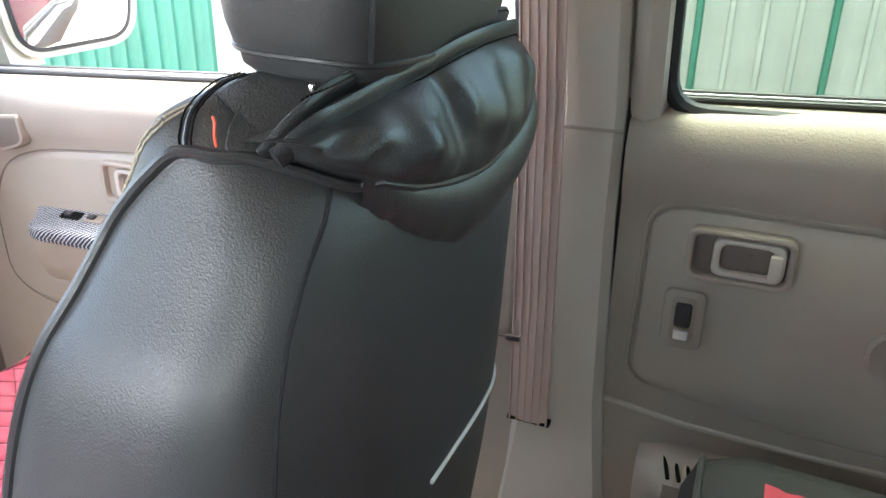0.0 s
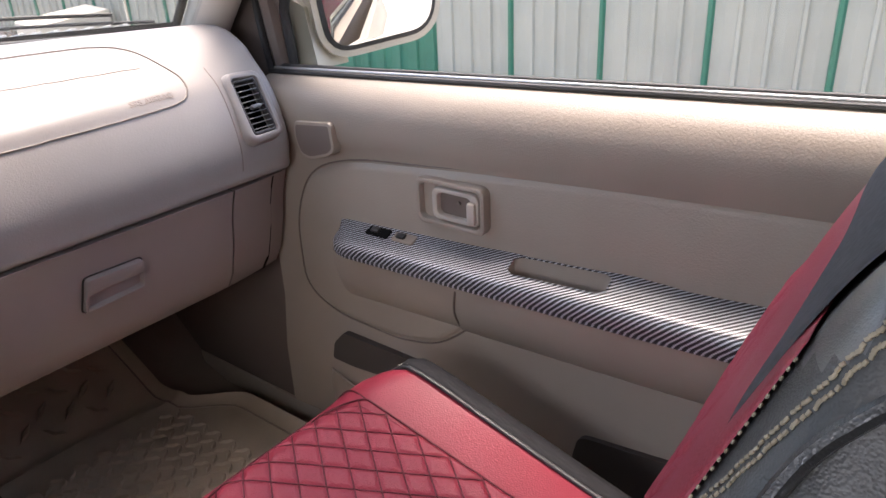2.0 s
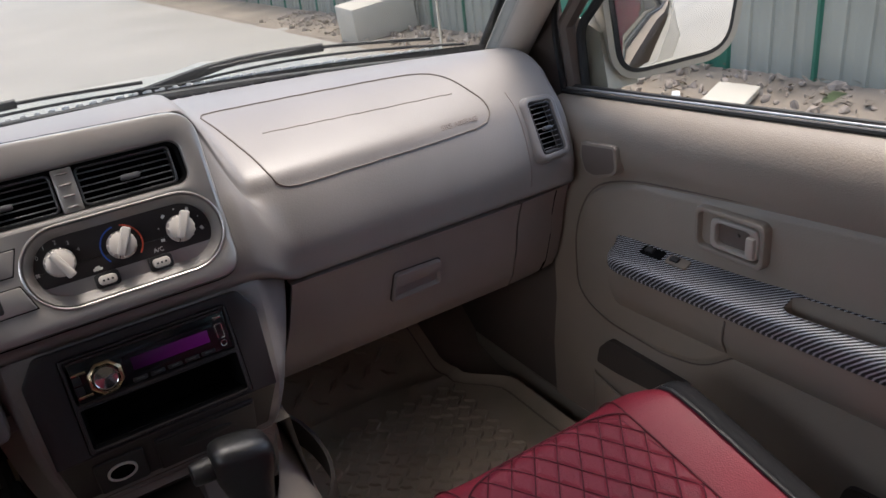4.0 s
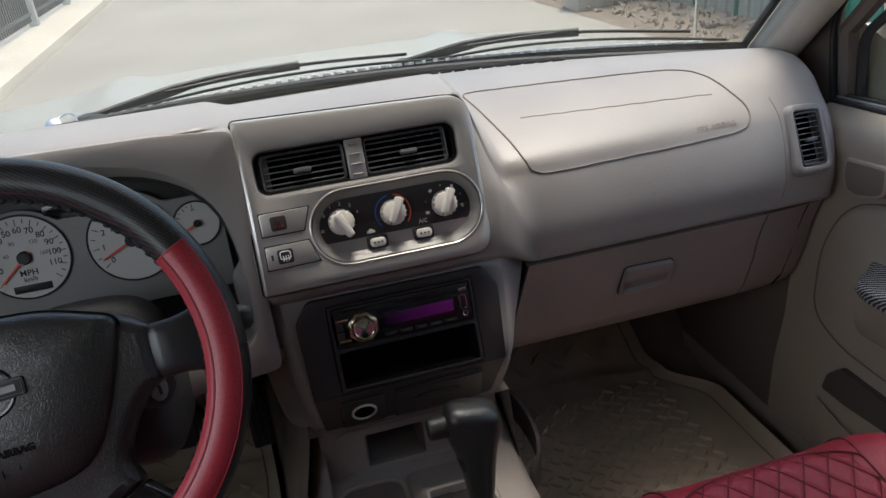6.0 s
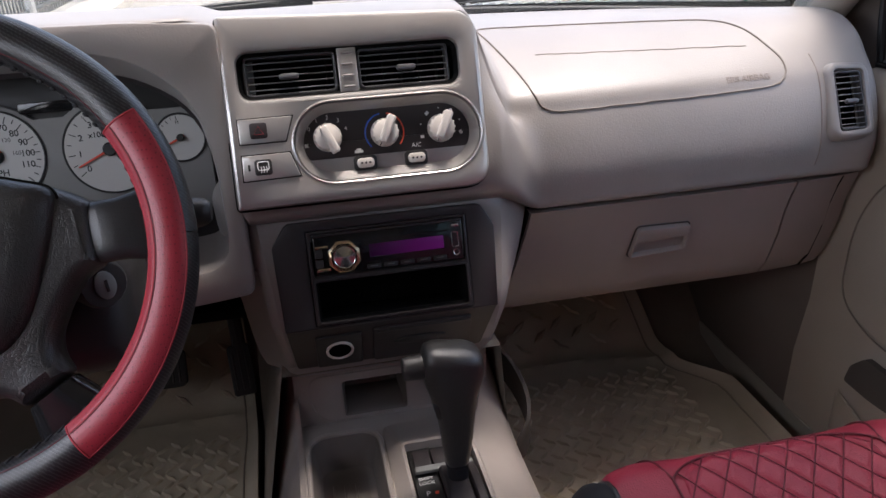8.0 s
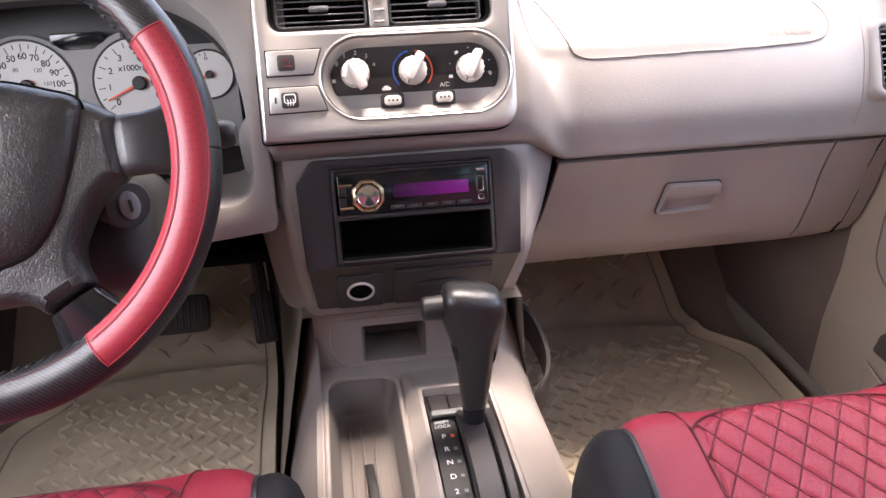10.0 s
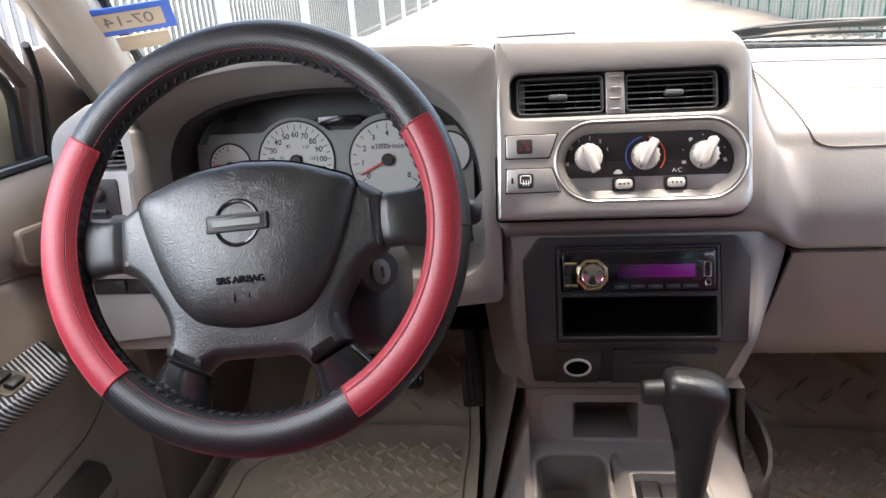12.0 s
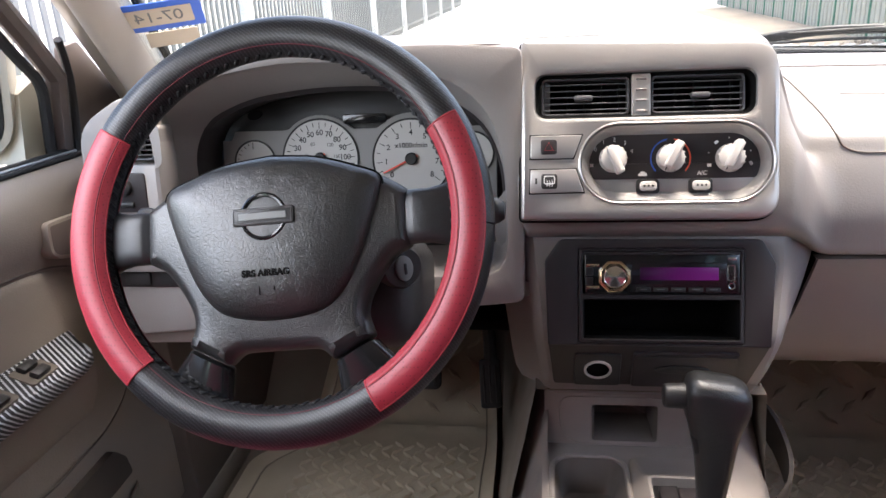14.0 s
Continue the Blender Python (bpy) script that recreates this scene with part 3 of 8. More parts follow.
for s in (-1, 1):
    b = B()
    loft(b, [[(s * x, y, z) for x, z in ((0.79, 1.13), (0.85, 1.10), (0.87, 0.95), (0.87, 0.60), (0.80, 0.60))] for y in (0.30, 0.7, 1.0, 1.30)], closed=True)
    part("wing", b, "body", car)
    # kick panels and the inner wing close the footwell
    b = B()
    rbox(b, pose(s * 0.772, 0.555, 0.85), (0.045, 0.76, 0.68), 0.01)
    part("kick_panel", b, "brown", car, "dark brown kick panel beside the footwell")
    b = B()
    rbox(b, pose(s * 0.80, -0.6, 0.50), (0.12, 2.9, 0.16), 0.02)
    part("door_sill", b, "body", car)
b = B()
rbox(b, pose(0, 1.36, 0.80), (1.70, 0.12, 0.62), 0.04)
part("front_panel", b, "body", car)
# cowl under the wipers
b = B()
thick_sheet(b, lambda x, v: (x, yw(x) + 0.015 + v * 0.10, 1.290 - 0.020 * v), span(-0.72, 0.72, 31), span(0, 1, 4), (0, 0, -0.02))
cowl = part("cowl_panel", b, "black", car, "black plastic cowl grille")
b = B()
for i in range(60):
    x = -0.66 + 1.32 * i / 59
    rbox(b, pose(x, yw(x) + 0.060, 1.2835, -11, 0, 0), (0.009, 0.06, 0.006), 0.001, 1)
part("grille_rib", b, "post", cowl)
# sills, quarter panels and rear wall that close the cab
b = B()
plate(b, rrect(-0.80, 0.5, 0.80, 1.78, 0.06), basis((0, -2.05, 0), X, Z), 0, 0.04, 0.004, holes=[rrect(-0.6, 1.25, 0.6, 1.68, 0.05)])
part("rear_wall", b, "pillar", car)
# unseen tinted pane, added to keep light from behind out of the cab
b = B()
plate(b, rrect(-0.61, 1.24, 0.61, 1.69, 0.05), basis((0, -2.04, 0), X, Z), 0.008, 0.012, 0.001)
part("added_rear_pane", b, "tint", car, "dark tinted rear pane, added unseen to cut light from behind")
# windshield pillars and roof rails
for s in (-1, 1):
    b = B()
    path = smooth_path([(s * 0.765, 0.36, 1.22), (s * 0.745, 0.22, 1.36), (s * 0.70, -0.02, 1.58), (s * 0.655, -0.20, 1.715), (s * 0.64, -0.5, 1.755), (s * 0.63, -1.1, 1.765), (s * 0.64, -1.95, 1.74)], 30)
    tube(b, path, 0.043, 12, flat=0.8)
    p = part("windshield_pillar", b, "pillar", car, "beige plastic windshield pillar trim")
    b = B()
    tube(b, [q + Vector((s * 0.035, 0.02, 0.02)) for q in path], 0.045, 10)
    part("outer_pillar", b, "body", p)
    b = B()
    tube(b, [q + Vector((-s * 0.030, 0.028, 0.020)) for q in path[:13]], 0.007, 8)
    part("windshield_seal", b, "rubber", p)
    # centre pillar
    b = B()
    rows = []
    for z, xin, y0, y1 in ((0.52, 0.755, -0.99, -0.80), (0.85, 0.765, -0.955, -0.84), (1.10, 0.775, -0.945, -0.865), (1.25, 0.775, -0.945, -0.868), (1.45, 0.74, -0.94, -0.86), (1.66, 0.68, -0.93, -0.84), (1.75, 0.635, -0.93, -0.83)):
        rows.append([(s * xin, y0 + 0.01, z), (s * xin, y1 - 0.01, z), (s * (xin + 0.012), y1, z), (s * (xin + 0.07), y1, z), (s * (xin + 0.07), y0, z), (s * (xin + 0.012), y0, z)])
    loft(b, rows)
    p = part("centre_pillar", b, "pillar", car, "beige plastic centre pillar trim")
    b = B()
    tube(b, [(s * 0.812, -0.948, 0.55), (s * 0.812, -0.948, 1.26)], 0.016, 8)
    part("rear_door_seal", b, "rubber", p)
    b = B()
    rbox(b, pose(s * 0.7745, -0.906, 1.224), (0.006, 0.082, 0.004), 0.001)
    part("pillar_seam", b, "door", p)
    b = B()
    rbox(b, pose(s * 0.762, -0.862, 0.815), (0.022, 0.060, 0.006), 0.001)
    part("belt_slot", b, "dark", p)
    # ribbed webbing of the seat belt
    b = B()
    loft(b, [[(s * (x + dx), y, z) for dx, y in ((0, yy - 0.026), (-0.003, yy), (0, yy + 0.026), (0.002, yy + 0.026), (0.0, yy), (0.002, yy - 0.026))] for x, yy, z in ((0.752, -0.862, 0.815), (0.752, -0.86, 1.0), (0.75, -0.855, 1.25), (0.72, -0.85, 1.5), (0.70, -0.85, 1.6))])
    belt = thing("seat_belt", (s * 0.752, -0.862, 0.815), "faded brown seat belt hanging on the centre pillar", "seat belt", "seat belts")
    web = part("webbing", b, "belt", belt)
    for e in (-0.026, -0.0156, -0.0052, 0.0052, 0.0156, 0.026):
        b = B()
        tube(b, [(s * (x - 0.0015 - 0.0015 * (1 - abs(e) / 0.026)), yy + e, z) for x, yy, z in ((0.752, -0.862, 0.815), (0.752, -0.86, 1.0), (0.75, -0.855, 1.25), (0.72, -0.85, 1.5), (0.70, -0.85, 1.6))], 0.0022, 6, flat=0.6)
        part("webbing_rib", b, "belt", web)
    b = B()
    rbox(b, pose(s * 0.746, -0.836, 0.943), (0.006, 0.020, 0.008), 0.002)
    part("belt_stop", b, "bezel", web, "small dark stop on the webbing")
    b = B()
    thick_sheet(b, lambda y, z: (s * (0.85 - 0.16 * max(0, (z - 1.25) / 0.5) ** 1.2), y, z), span(-2.0, -1.62, 5), span(0.5, 1.76, 14), (s * 0.03, 0, 0))
    part("quarter_panel", b, "pillar", car)

# windshield
b = B()
ws_fn = lambda u, v: (u * (0.735 - 0.085 * v), yw(u * 0.72) + 0.012 - v * (0.80 - 0.36 * u * u * 0.45), 1.245 + v * 0.535 + 0.05 * math.sin(v * math.pi) * 0.5)
thick_sheet(b, ws_fn, span(-1, 1, 25), span(0, 1, 13), (0, 0.004, 0.003))
ws = solid("windshield", b, "ws", "clear curved windshield glass, slightly dusty", "windshield")
ws.visible_shadow = False
b = B()
tube(b, [Vector(ws_fn(u, 1.0)) + Vector((0, -0.004, 0.004)) for u in span(-1, 1, 25)], 0.009, 8)
tube(b, [(x, yw(x) - 0.014, 1.287 - 0.018 * x) for x in span(-0.72, 0.72, 31)], 0.0085, 8)
solid("windshield_trim", b, "rubber", "black rubber windshield seal", "trim")


# ---- doors ----
def door_xz(z):
    """Depth of the door lining by height, measured inwards from its mean face."""
    return lerp(z, [(0.60, 0.012), (0.72, 0.012), (0.82, 0.0), (0.9, 0.0), (1.13, 0.0), (1.16, 0.012), (1.20, 0.014), (1.228, 0.004), (1.243, -0.016), (1.248, -0.035)])


def sill_z(y):
    return 1.2175 - 0.037 * y


def build_door(s, y_front, y_back, rear=False):
    word = "rear" if rear else "front"
    x0 = (lambda y: s * 0.792) if rear else (lambda y: door_x(y, s))
    d = thing("car_door", (s * 0.80, (y_front + y_back) / 2, 0.58), f"beige {word} car door lining with an open window view, closed", "car door", "car doors")
    b = B()
    zs = [0.60, 0.66, 0.72, 0.77, 0.82, 0.9, 1.0, 1.1, 1.13, 1.145, 1.16, 1.18, 1.20, 1.214, 1.228, 1.237, 1.243, 1.247, 1.248]
    fn = lambda y, z: (x0(y) - s * door_xz(z), y, z + (sill_z(y) - 1.248) * max(0, (z - 0.9) / 0.348))
    thick_sheet(b, fn, span(y_front, y_back, 26), zs, (s * 0.05, 0, 0))
    part("lining", b, "door", d)
    # outer skin
    b = B()
    thick_sheet(b, lambda y, z: (s * (0.865 - 0.05 * max(0, z - 1.0)), y, z), span(y_front + 0.02, y_back, 6), span(0.56, 1.185, 6), (s * 0.02, 0, 0))
    part("outer_skin", b, "body", d)
    # window frame and glass
    b = B()
    if rear:
        loop = [(-0.985, 1.245), (-0.985, 1.62), (-1.02, 1.70), (-1.50, 1.70), (-1.60, 1.30), (-1.60, 1.245)]
    else:
        loop = [(0.144, 1.200), (-0.815, 1.232), (-0.815, 1.66), (-0.30, 1.66), (-0.18, 1.60), (0.088, 1.363), (0.143, 1.318)]
    ws_x = lambda z: s * (0.80 - 0.24 * max(0, z - 1.25) ** 1.1) if not rear else s * (0.815 - 0.24 * max(0, z - 1.25) ** 1.1)
    m = lambda pts: [(ws_x(z), y, z) for y, z in pts]
    lp = rounded(loop, 0.05 if rear else 0.03, 5)
    tube(b, m(lp), 0.011 if rear else 0.008, 8, closed=True)
    part("window_seal", b, "rubber", d, "black rubber window seal")
    b = B()
    inner = [b.verts.new(p) for p in m(lp)]
    outer = [b.verts.new(Vector(p) + Vector((s * 0.004, 0, 0))) for p in m(lp)]
    b.faces.new(inner), b.faces.new(list(reversed(outer)))
    bridge(b, inner, outer)
    g = part("window_pane", b, "rear_glass" if rear else "glass", d, "lightly tinted rear window glass" if rear else "clear side window glass")
    g.visible_shadow = rear
    b = B()
    if rear:
        tube(b, m([(-0.965, 1.24), (-0.965, 1.64), (-1.0, 1.73)]), 0.024, 8)
        tube(b, m([(-0.965, 1.73), (-1.58, 1.73), (-1.66, 1.25)]), 0.026, 8)
    else:
        tube(b, m([(0.168, 1.205), (0.172, 1.325), (0.105, 1.390), (-0.17, 1.628), (-0.30, 1.70), (-0.84, 1.71), (-0.845, 1.25)]), 0.015, 8)
    part("window_frame", b, "pillar" if rear else "brown", d)
    # two bright and dark strips along the sill
    for dx, dz, r, mt, nm in ((0.037, 0.015, 0.0042, "rubber", "sill_seal"), (0.046, 0.019, 0.0022, "steel", "sill_strip"), (0.055, 0.020, 0.0042, "rubber", "outer_seal")):
        b = B()
        tube(b, [(x0(y) + s * dx, y, sill_z(y) + dz - 0.012) for y in span(y_front, y_back, 12)], r, 8)
        part(nm, b, mt, d)
    return d, x0


# insert outline of the front door in (y, z)
INS = [(0.104, 0.86), (0.106, 0.985), (0.065, 1.072), (-0.02, 1.10), (-0.40, 1.128), (-0.83, 1.142), (-0.83, 0.93), (-0.25, 0.895), (-0.215, 0.868), (-0.165, 0.828), (-0.09, 0.816), (0.04, 0.826)]


def inside_handle(d, x, y, z, s, w=0.118, h=0.066):
    m = basis((x, y, z), (0, -s, 0), Z)
    b = B()
    plate(b, rrect(-w / 2, -h / 2, w / 2, h / 2, 0.012), m, -0.004, 0.013, 0.0035, holes=[rrect(-w / 2 + 0.008, -h / 2 + 0.008, w / 2 - 0.008, h / 2 - 0.008, 0.009)])
    surround = part("handle_surround", b, "door", d, "beige plastic door handle surround")
    # recess floor in brown, shade painted on a beige handle
    b = B()
    plate(b, rrect(-w / 2 + 0.006, -h / 2 + 0.006, w / 2 - 0.006, h / 2 - 0.006, 0.008), m, -0.004, -0.001, 0.0005)
    part("handle_recess", b, "brown", surround, "handle recess, floor painted brown for shade")
    b = B()
    plate(b, rrect(-0.033, -0.0235, 0.046, 0.0235, 0.011), at(m, 0.003, 0), -0.001, 0.012, 0.003, holes=[rrect(-0.024, -0.0165, 0.034, 0.0165, 0.009)])
    rbox(b, at(m, 0.039, -0.003, 0.012), (0.014, 0.032, 0.012), 0.004)
    part("pull_lever", b, "pillar", surround, "pale beige pull lever")
    b = B()
    plate(b, rrect(-0.024, -0.0165, 0.034, 0.0165, 0.009), at(m, 0.003, 0), -0.001, 0.003, 0.001)
    lathe(b, [(0.003, 0.004), (0.003, 0.0065), (0.0005, 0.007)], at(m, 0.012, 0.004), 10)
    part("lever_cup", b, "brown", surround)


def front_door(s):
    d, x0 = build_door(s, 0.17, -0.86)
    # soft insert with a rolled rim
    b = B()
    loop = rounded(INS, [0.06, 0.07, 0.05, 0.05, 0.2, 0.02, 0.02, 0.03, 0.02, 0.03, 0.02, 0.05], 6)
    grow = offset_loop(loop, -0.004)
    front = [b.verts.new((x0(y) - s * 0.007, y, z)) for y, z in offset_loop(loop, 0.010)]
    mid = [b.verts.new((x0(y) - s * 0.0045, y, z)) for y, z in offset_loop(loop, 0.002)]
    back = [b.verts.new((x0(y) + s * 0.004, y, z)) for y, z in grow]
    bridge(b, front, mid), bridge(b, mid, back)
    edges = [b.edges.get((front[i], front[(i + 1) % len(front)])) for i in range(len(front))]
    bmesh.ops.triangle_fill(b, edges=edges, use_beauty=True)
    part("insert", b, "door_soft", d, "soft beige vinyl door insert")
    # brown line paints the shade in a groove of the lining's colour
    b = B()
    tube(b, [(x0(y) - s * 0.0006, y, z) for y, z in offset_loop(loop, -0.005)], 0.0014, 6, closed=True)
    part("insert_seam", b, "brown", d, "groove round the insert, painted darker for its shade")
    # armrest: carbon-look film on a rounded ledge
    zt = lambda y: 1.008 - 0.030 * y
    b = B()
    rows = []
    ys = [0.006, 0.002, -0.006, -0.020] + span(-0.04, -0.27, 8) + [-0.285, -0.300, -0.465, -0.480] + span(-0.51, -0.70, 7)

    def section(y):
        k = 1.0 if y < -0.04 else math.sqrt(max(0.02, 1 - ((y + 0.04) / 0.047) ** 2))
        w = 0.056 * k
        e = 0.012 * min(1, max(0, -y / 0.5))
        up = 0.006 * math.exp(-((y + 0.47) / 0.05) ** 2) + 0.003 * math.exp(-((y + 0.30) / 0.03) ** 2) - 0.003 * math.exp(-((y + 0.55) / 0.03) ** 2)
        sec = [(0.010, 0.004 + up), (-0.004, 0.0 + up * 0.7), (-w + 0.012, -0.018), (-w + 0.004, -0.0205), (-w - 0.0005, -0.026), (-w - 0.0005, -0.036 - e), (-w + 0.003, -0.043 - e), (-w + 0.012, -0.044 - e), (0.010, -0.044 - e)]
        return [Vector((x0(y) + s * dx, y, zt(y) + dz)) for dx, dz in sec]

    grid = [[b.verts.new(p) for p in section(y)] for y in ys]
    for (ya, ra), (yb, rb) in zip(zip(ys, grid), zip(ys[1:], grid[1:])):
        for i in range(9):
            if s > 0 and ya == -0.300 and i == 1:
                continue
            b.faces.new((ra[i], ra[(i + 1) % 9], rb[(i + 1) % 9], rb[i]))
    b.faces.new(grid[0]), b.faces.new(list(reversed(grid[-1])))
    if s > 0:
        # the film is cut out round the pull cup
        def on_top(y, f, drop=0.0):
            p = section(y)
            return p[1].lerp(p[2], f) + Vector((0, 0, -drop))

        hole = rrect(0.312, 0.12, 0.452, 0.88, 0.02, 5)
        hole = [(y, 0.5 + (f - 0.5) * (1 - 0.45 * max(0, (0.02 - min(y - 0.312, 0.452 - y)) / 0.02) ** 2)) for y, f in rrect(0.312, 0.10, 0.452, 0.90, 0.012, 6)]
        border = [(0.300 + 0.165 * t, 0.0) for t in span(0, 1, 9)] + [(0.465, 1.0)] + [(0.465 - 0.165 * t, 1.0) for t in span(0, 1, 9)][1:]
        edges = []
        for lp in (border, hole):
            vv = [b.verts.new(on_top(-y, f)) for y, f in lp]
            edges += [b.edges.new((vv[i], vv[(i + 1) % len(vv)])) for i in range(len(vv))]
        bmesh.ops.triangle_fill(b, edges=edges, use_beauty=True)
        lip = B()
        tube(lip, [on_top(-y, f) for y, f in hole], 0.0013, 6, closed=True)
        well = B()
        mid_y = 0.382
        deep = [on_top(-(mid_y + (y - mid_y) * 0.97), 0.5 + (f - 0.5) * 0.95, 0.012) for y, f in hole]
        floor = [on_top(-(mid_y + (y - mid_y) * 0.90), 0.5 + (f - 0.5) * 0.85, 0.034) for y, f in hole]
        loft(well, [[on_top(-y, f, 0.0004) for y, f in hole], deep, floor], caps=False)
        well.faces.new([well.verts.new(p) for p in floor])
    arm = part("armrest", b, "carbon", d, "armrest wrapped in silver and black carbon-pattern film", angle=50)
    if s > 0:
        part("pull_cup", well, "door", arm, "beige pull cup sunk in the armrest")
        part("cup_rim", lip, "carbon", arm)
    # lower body of the armrest
    b = B()
    rows = []
    for y in span(0.0, -0.72, 16):
        z = zt(y) - 0.044 - 0.012 * min(1, max(0, -y / 0.5))
        g = 1 if y < -0.2 else 0.82
        rows.append([(x0(y) + s * dx * g, y, z + dz) for dx, dz in ((0.01, 0.0), (-0.044, 0.0), (-0.043, -0.020), (-0.036, -0.050), (-0.020, -0.080), (0.0, -0.100), (0.01, -0.100))])
    loft(b, rows)
    base = part("armrest_base", b, "door", d)
    b = B()
    tube(b, smooth_path([(x0(-0.23) - s * 0.0425, -0.235, 0.955), (x0(-0.23) - s * 0.0425, -0.232, 0.935), (x0(-0.23) - s * 0.034, -0.226, 0.912), (x0(-0.23) - s * 0.018, -0.222, 0.885)], 12), 0.0016, 6)
    part("base_joint", b, "brown", base, "dark joint in the armrest base")
    # pull cup and switch openings in the film
    top = basis((x0(-0.2) - s * 0.026, 0, zt(0) - 0.0086), (0, -1, 0.030), (s, 0, 0.36))
    fl = 1 if (top.to_3x3() @ Vector((0, 0, 1))).z > 0 else -1
    if s > 0:
        for u0, u1, nm in ((0.060, 0.104, "window_switch"), (0.112, 0.152, "lock_switch")):
            b = B()
            plate(b, rrect(u0, -0.006, u1, 0.012, 0.004), top, -0.002 * fl, 0.0022 * fl, 0.0003)
            sw = part(nm, b, "dark" if nm == "window_switch" else "carpet", arm)
            b = B()
            rbox(b, at(top, (u0 + u1) / 2 - 0.006, 0.004, 0.003 * fl), (0.016, 0.010, 0.006), 0.002)
            part("switch_key", b, "black", sw)
    else:
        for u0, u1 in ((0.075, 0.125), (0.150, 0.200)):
            # flat plate, its dark beige standing for the shade of a recess
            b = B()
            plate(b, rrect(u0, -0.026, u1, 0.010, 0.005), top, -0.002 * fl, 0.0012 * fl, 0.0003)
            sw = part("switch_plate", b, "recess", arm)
            for v in (-0.016, 0.002):
                b = B()
                rbox(b, at(top, (u0 + u1) / 2, v, 0.004 * fl), (0.026, 0.014, 0.009), 0.003)
                part("window_switch", b, "black", sw)
    # small door speaker grille
    m = basis((x0(0.03) - s * 0.0125, 0.030, 1.130), (0, -s, 0), Z)
    b = B()
    out = [(-0.042, 0.026), (0.038, 0.033), (0.042, -0.008), (0.030, -0.019), (-0.011, -0.031), (-0.034, -0.026), (-0.044, 0.0)]
    out = rounded(out if s > 0 else [(-u, v) for u, v in out[::-1]], 0.009, 4)
    plate(b, out, m, -0.012, 0.008, 0.003)
    spk = part("speaker_grille", b, "door", d, "small beige tweeter cover")
    b = B()
    plate(b, offset_loop(out, 0.005), m, 0.004, 0.0084, 0.0006)
    part("grille_mesh", b, "brown", spk, "dark perforated mesh")
    # inside handle
    inside_handle(d, x0(-0.213) - s * 0.0075, -0.213, 1.071, s, 0.117, 0.068)
    # map pocket: flat patches painted dark for the slot's shade, and a lower step
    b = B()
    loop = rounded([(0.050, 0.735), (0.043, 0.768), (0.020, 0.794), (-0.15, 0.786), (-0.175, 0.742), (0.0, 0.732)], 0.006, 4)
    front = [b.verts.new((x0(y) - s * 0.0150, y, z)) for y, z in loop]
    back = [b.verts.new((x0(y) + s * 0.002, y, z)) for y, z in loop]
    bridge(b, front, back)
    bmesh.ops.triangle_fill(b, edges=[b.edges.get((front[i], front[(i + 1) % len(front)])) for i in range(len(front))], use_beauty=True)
    part("pocket_opening", b, "pocket", d, "map pocket opening, a patch painted dark for its shade")
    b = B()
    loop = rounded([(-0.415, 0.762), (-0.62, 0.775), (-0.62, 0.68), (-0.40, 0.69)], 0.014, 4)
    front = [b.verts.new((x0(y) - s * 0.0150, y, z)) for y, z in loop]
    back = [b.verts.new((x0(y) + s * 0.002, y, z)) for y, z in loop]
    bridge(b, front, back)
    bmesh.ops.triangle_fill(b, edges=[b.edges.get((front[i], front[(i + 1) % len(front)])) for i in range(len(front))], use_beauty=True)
    part("pocket_opening", b, "pocket", d, "map pocket opening, a patch painted dark for its shade")
    b = B()
    rows = []
    for y in [0.066, 0.060] + span(0.05, -0.70, 16):
        f = min(1.0, 0.35 + max(0.0, (0.066 - y) / 0.03))
        zz = lerp(y, [(-0.70, 0.668), (-0.10, 0.680), (-0.035, 0.688), (0.066, 0.712)])
        rows.append([(x0(y) - s * dx * f, y, z) for dx, z in ((0.017, zz - 0.004), (0.018, zz), (0.021, zz - 0.001), (0.024, zz - 0.02), (0.022, 0.60), (0.0, 0.60))])
    loft(b, rows)
    part("pocket_bin", b, "door", d)
    return d


front_door(1)
front_door(-1).location.x -= 0.05


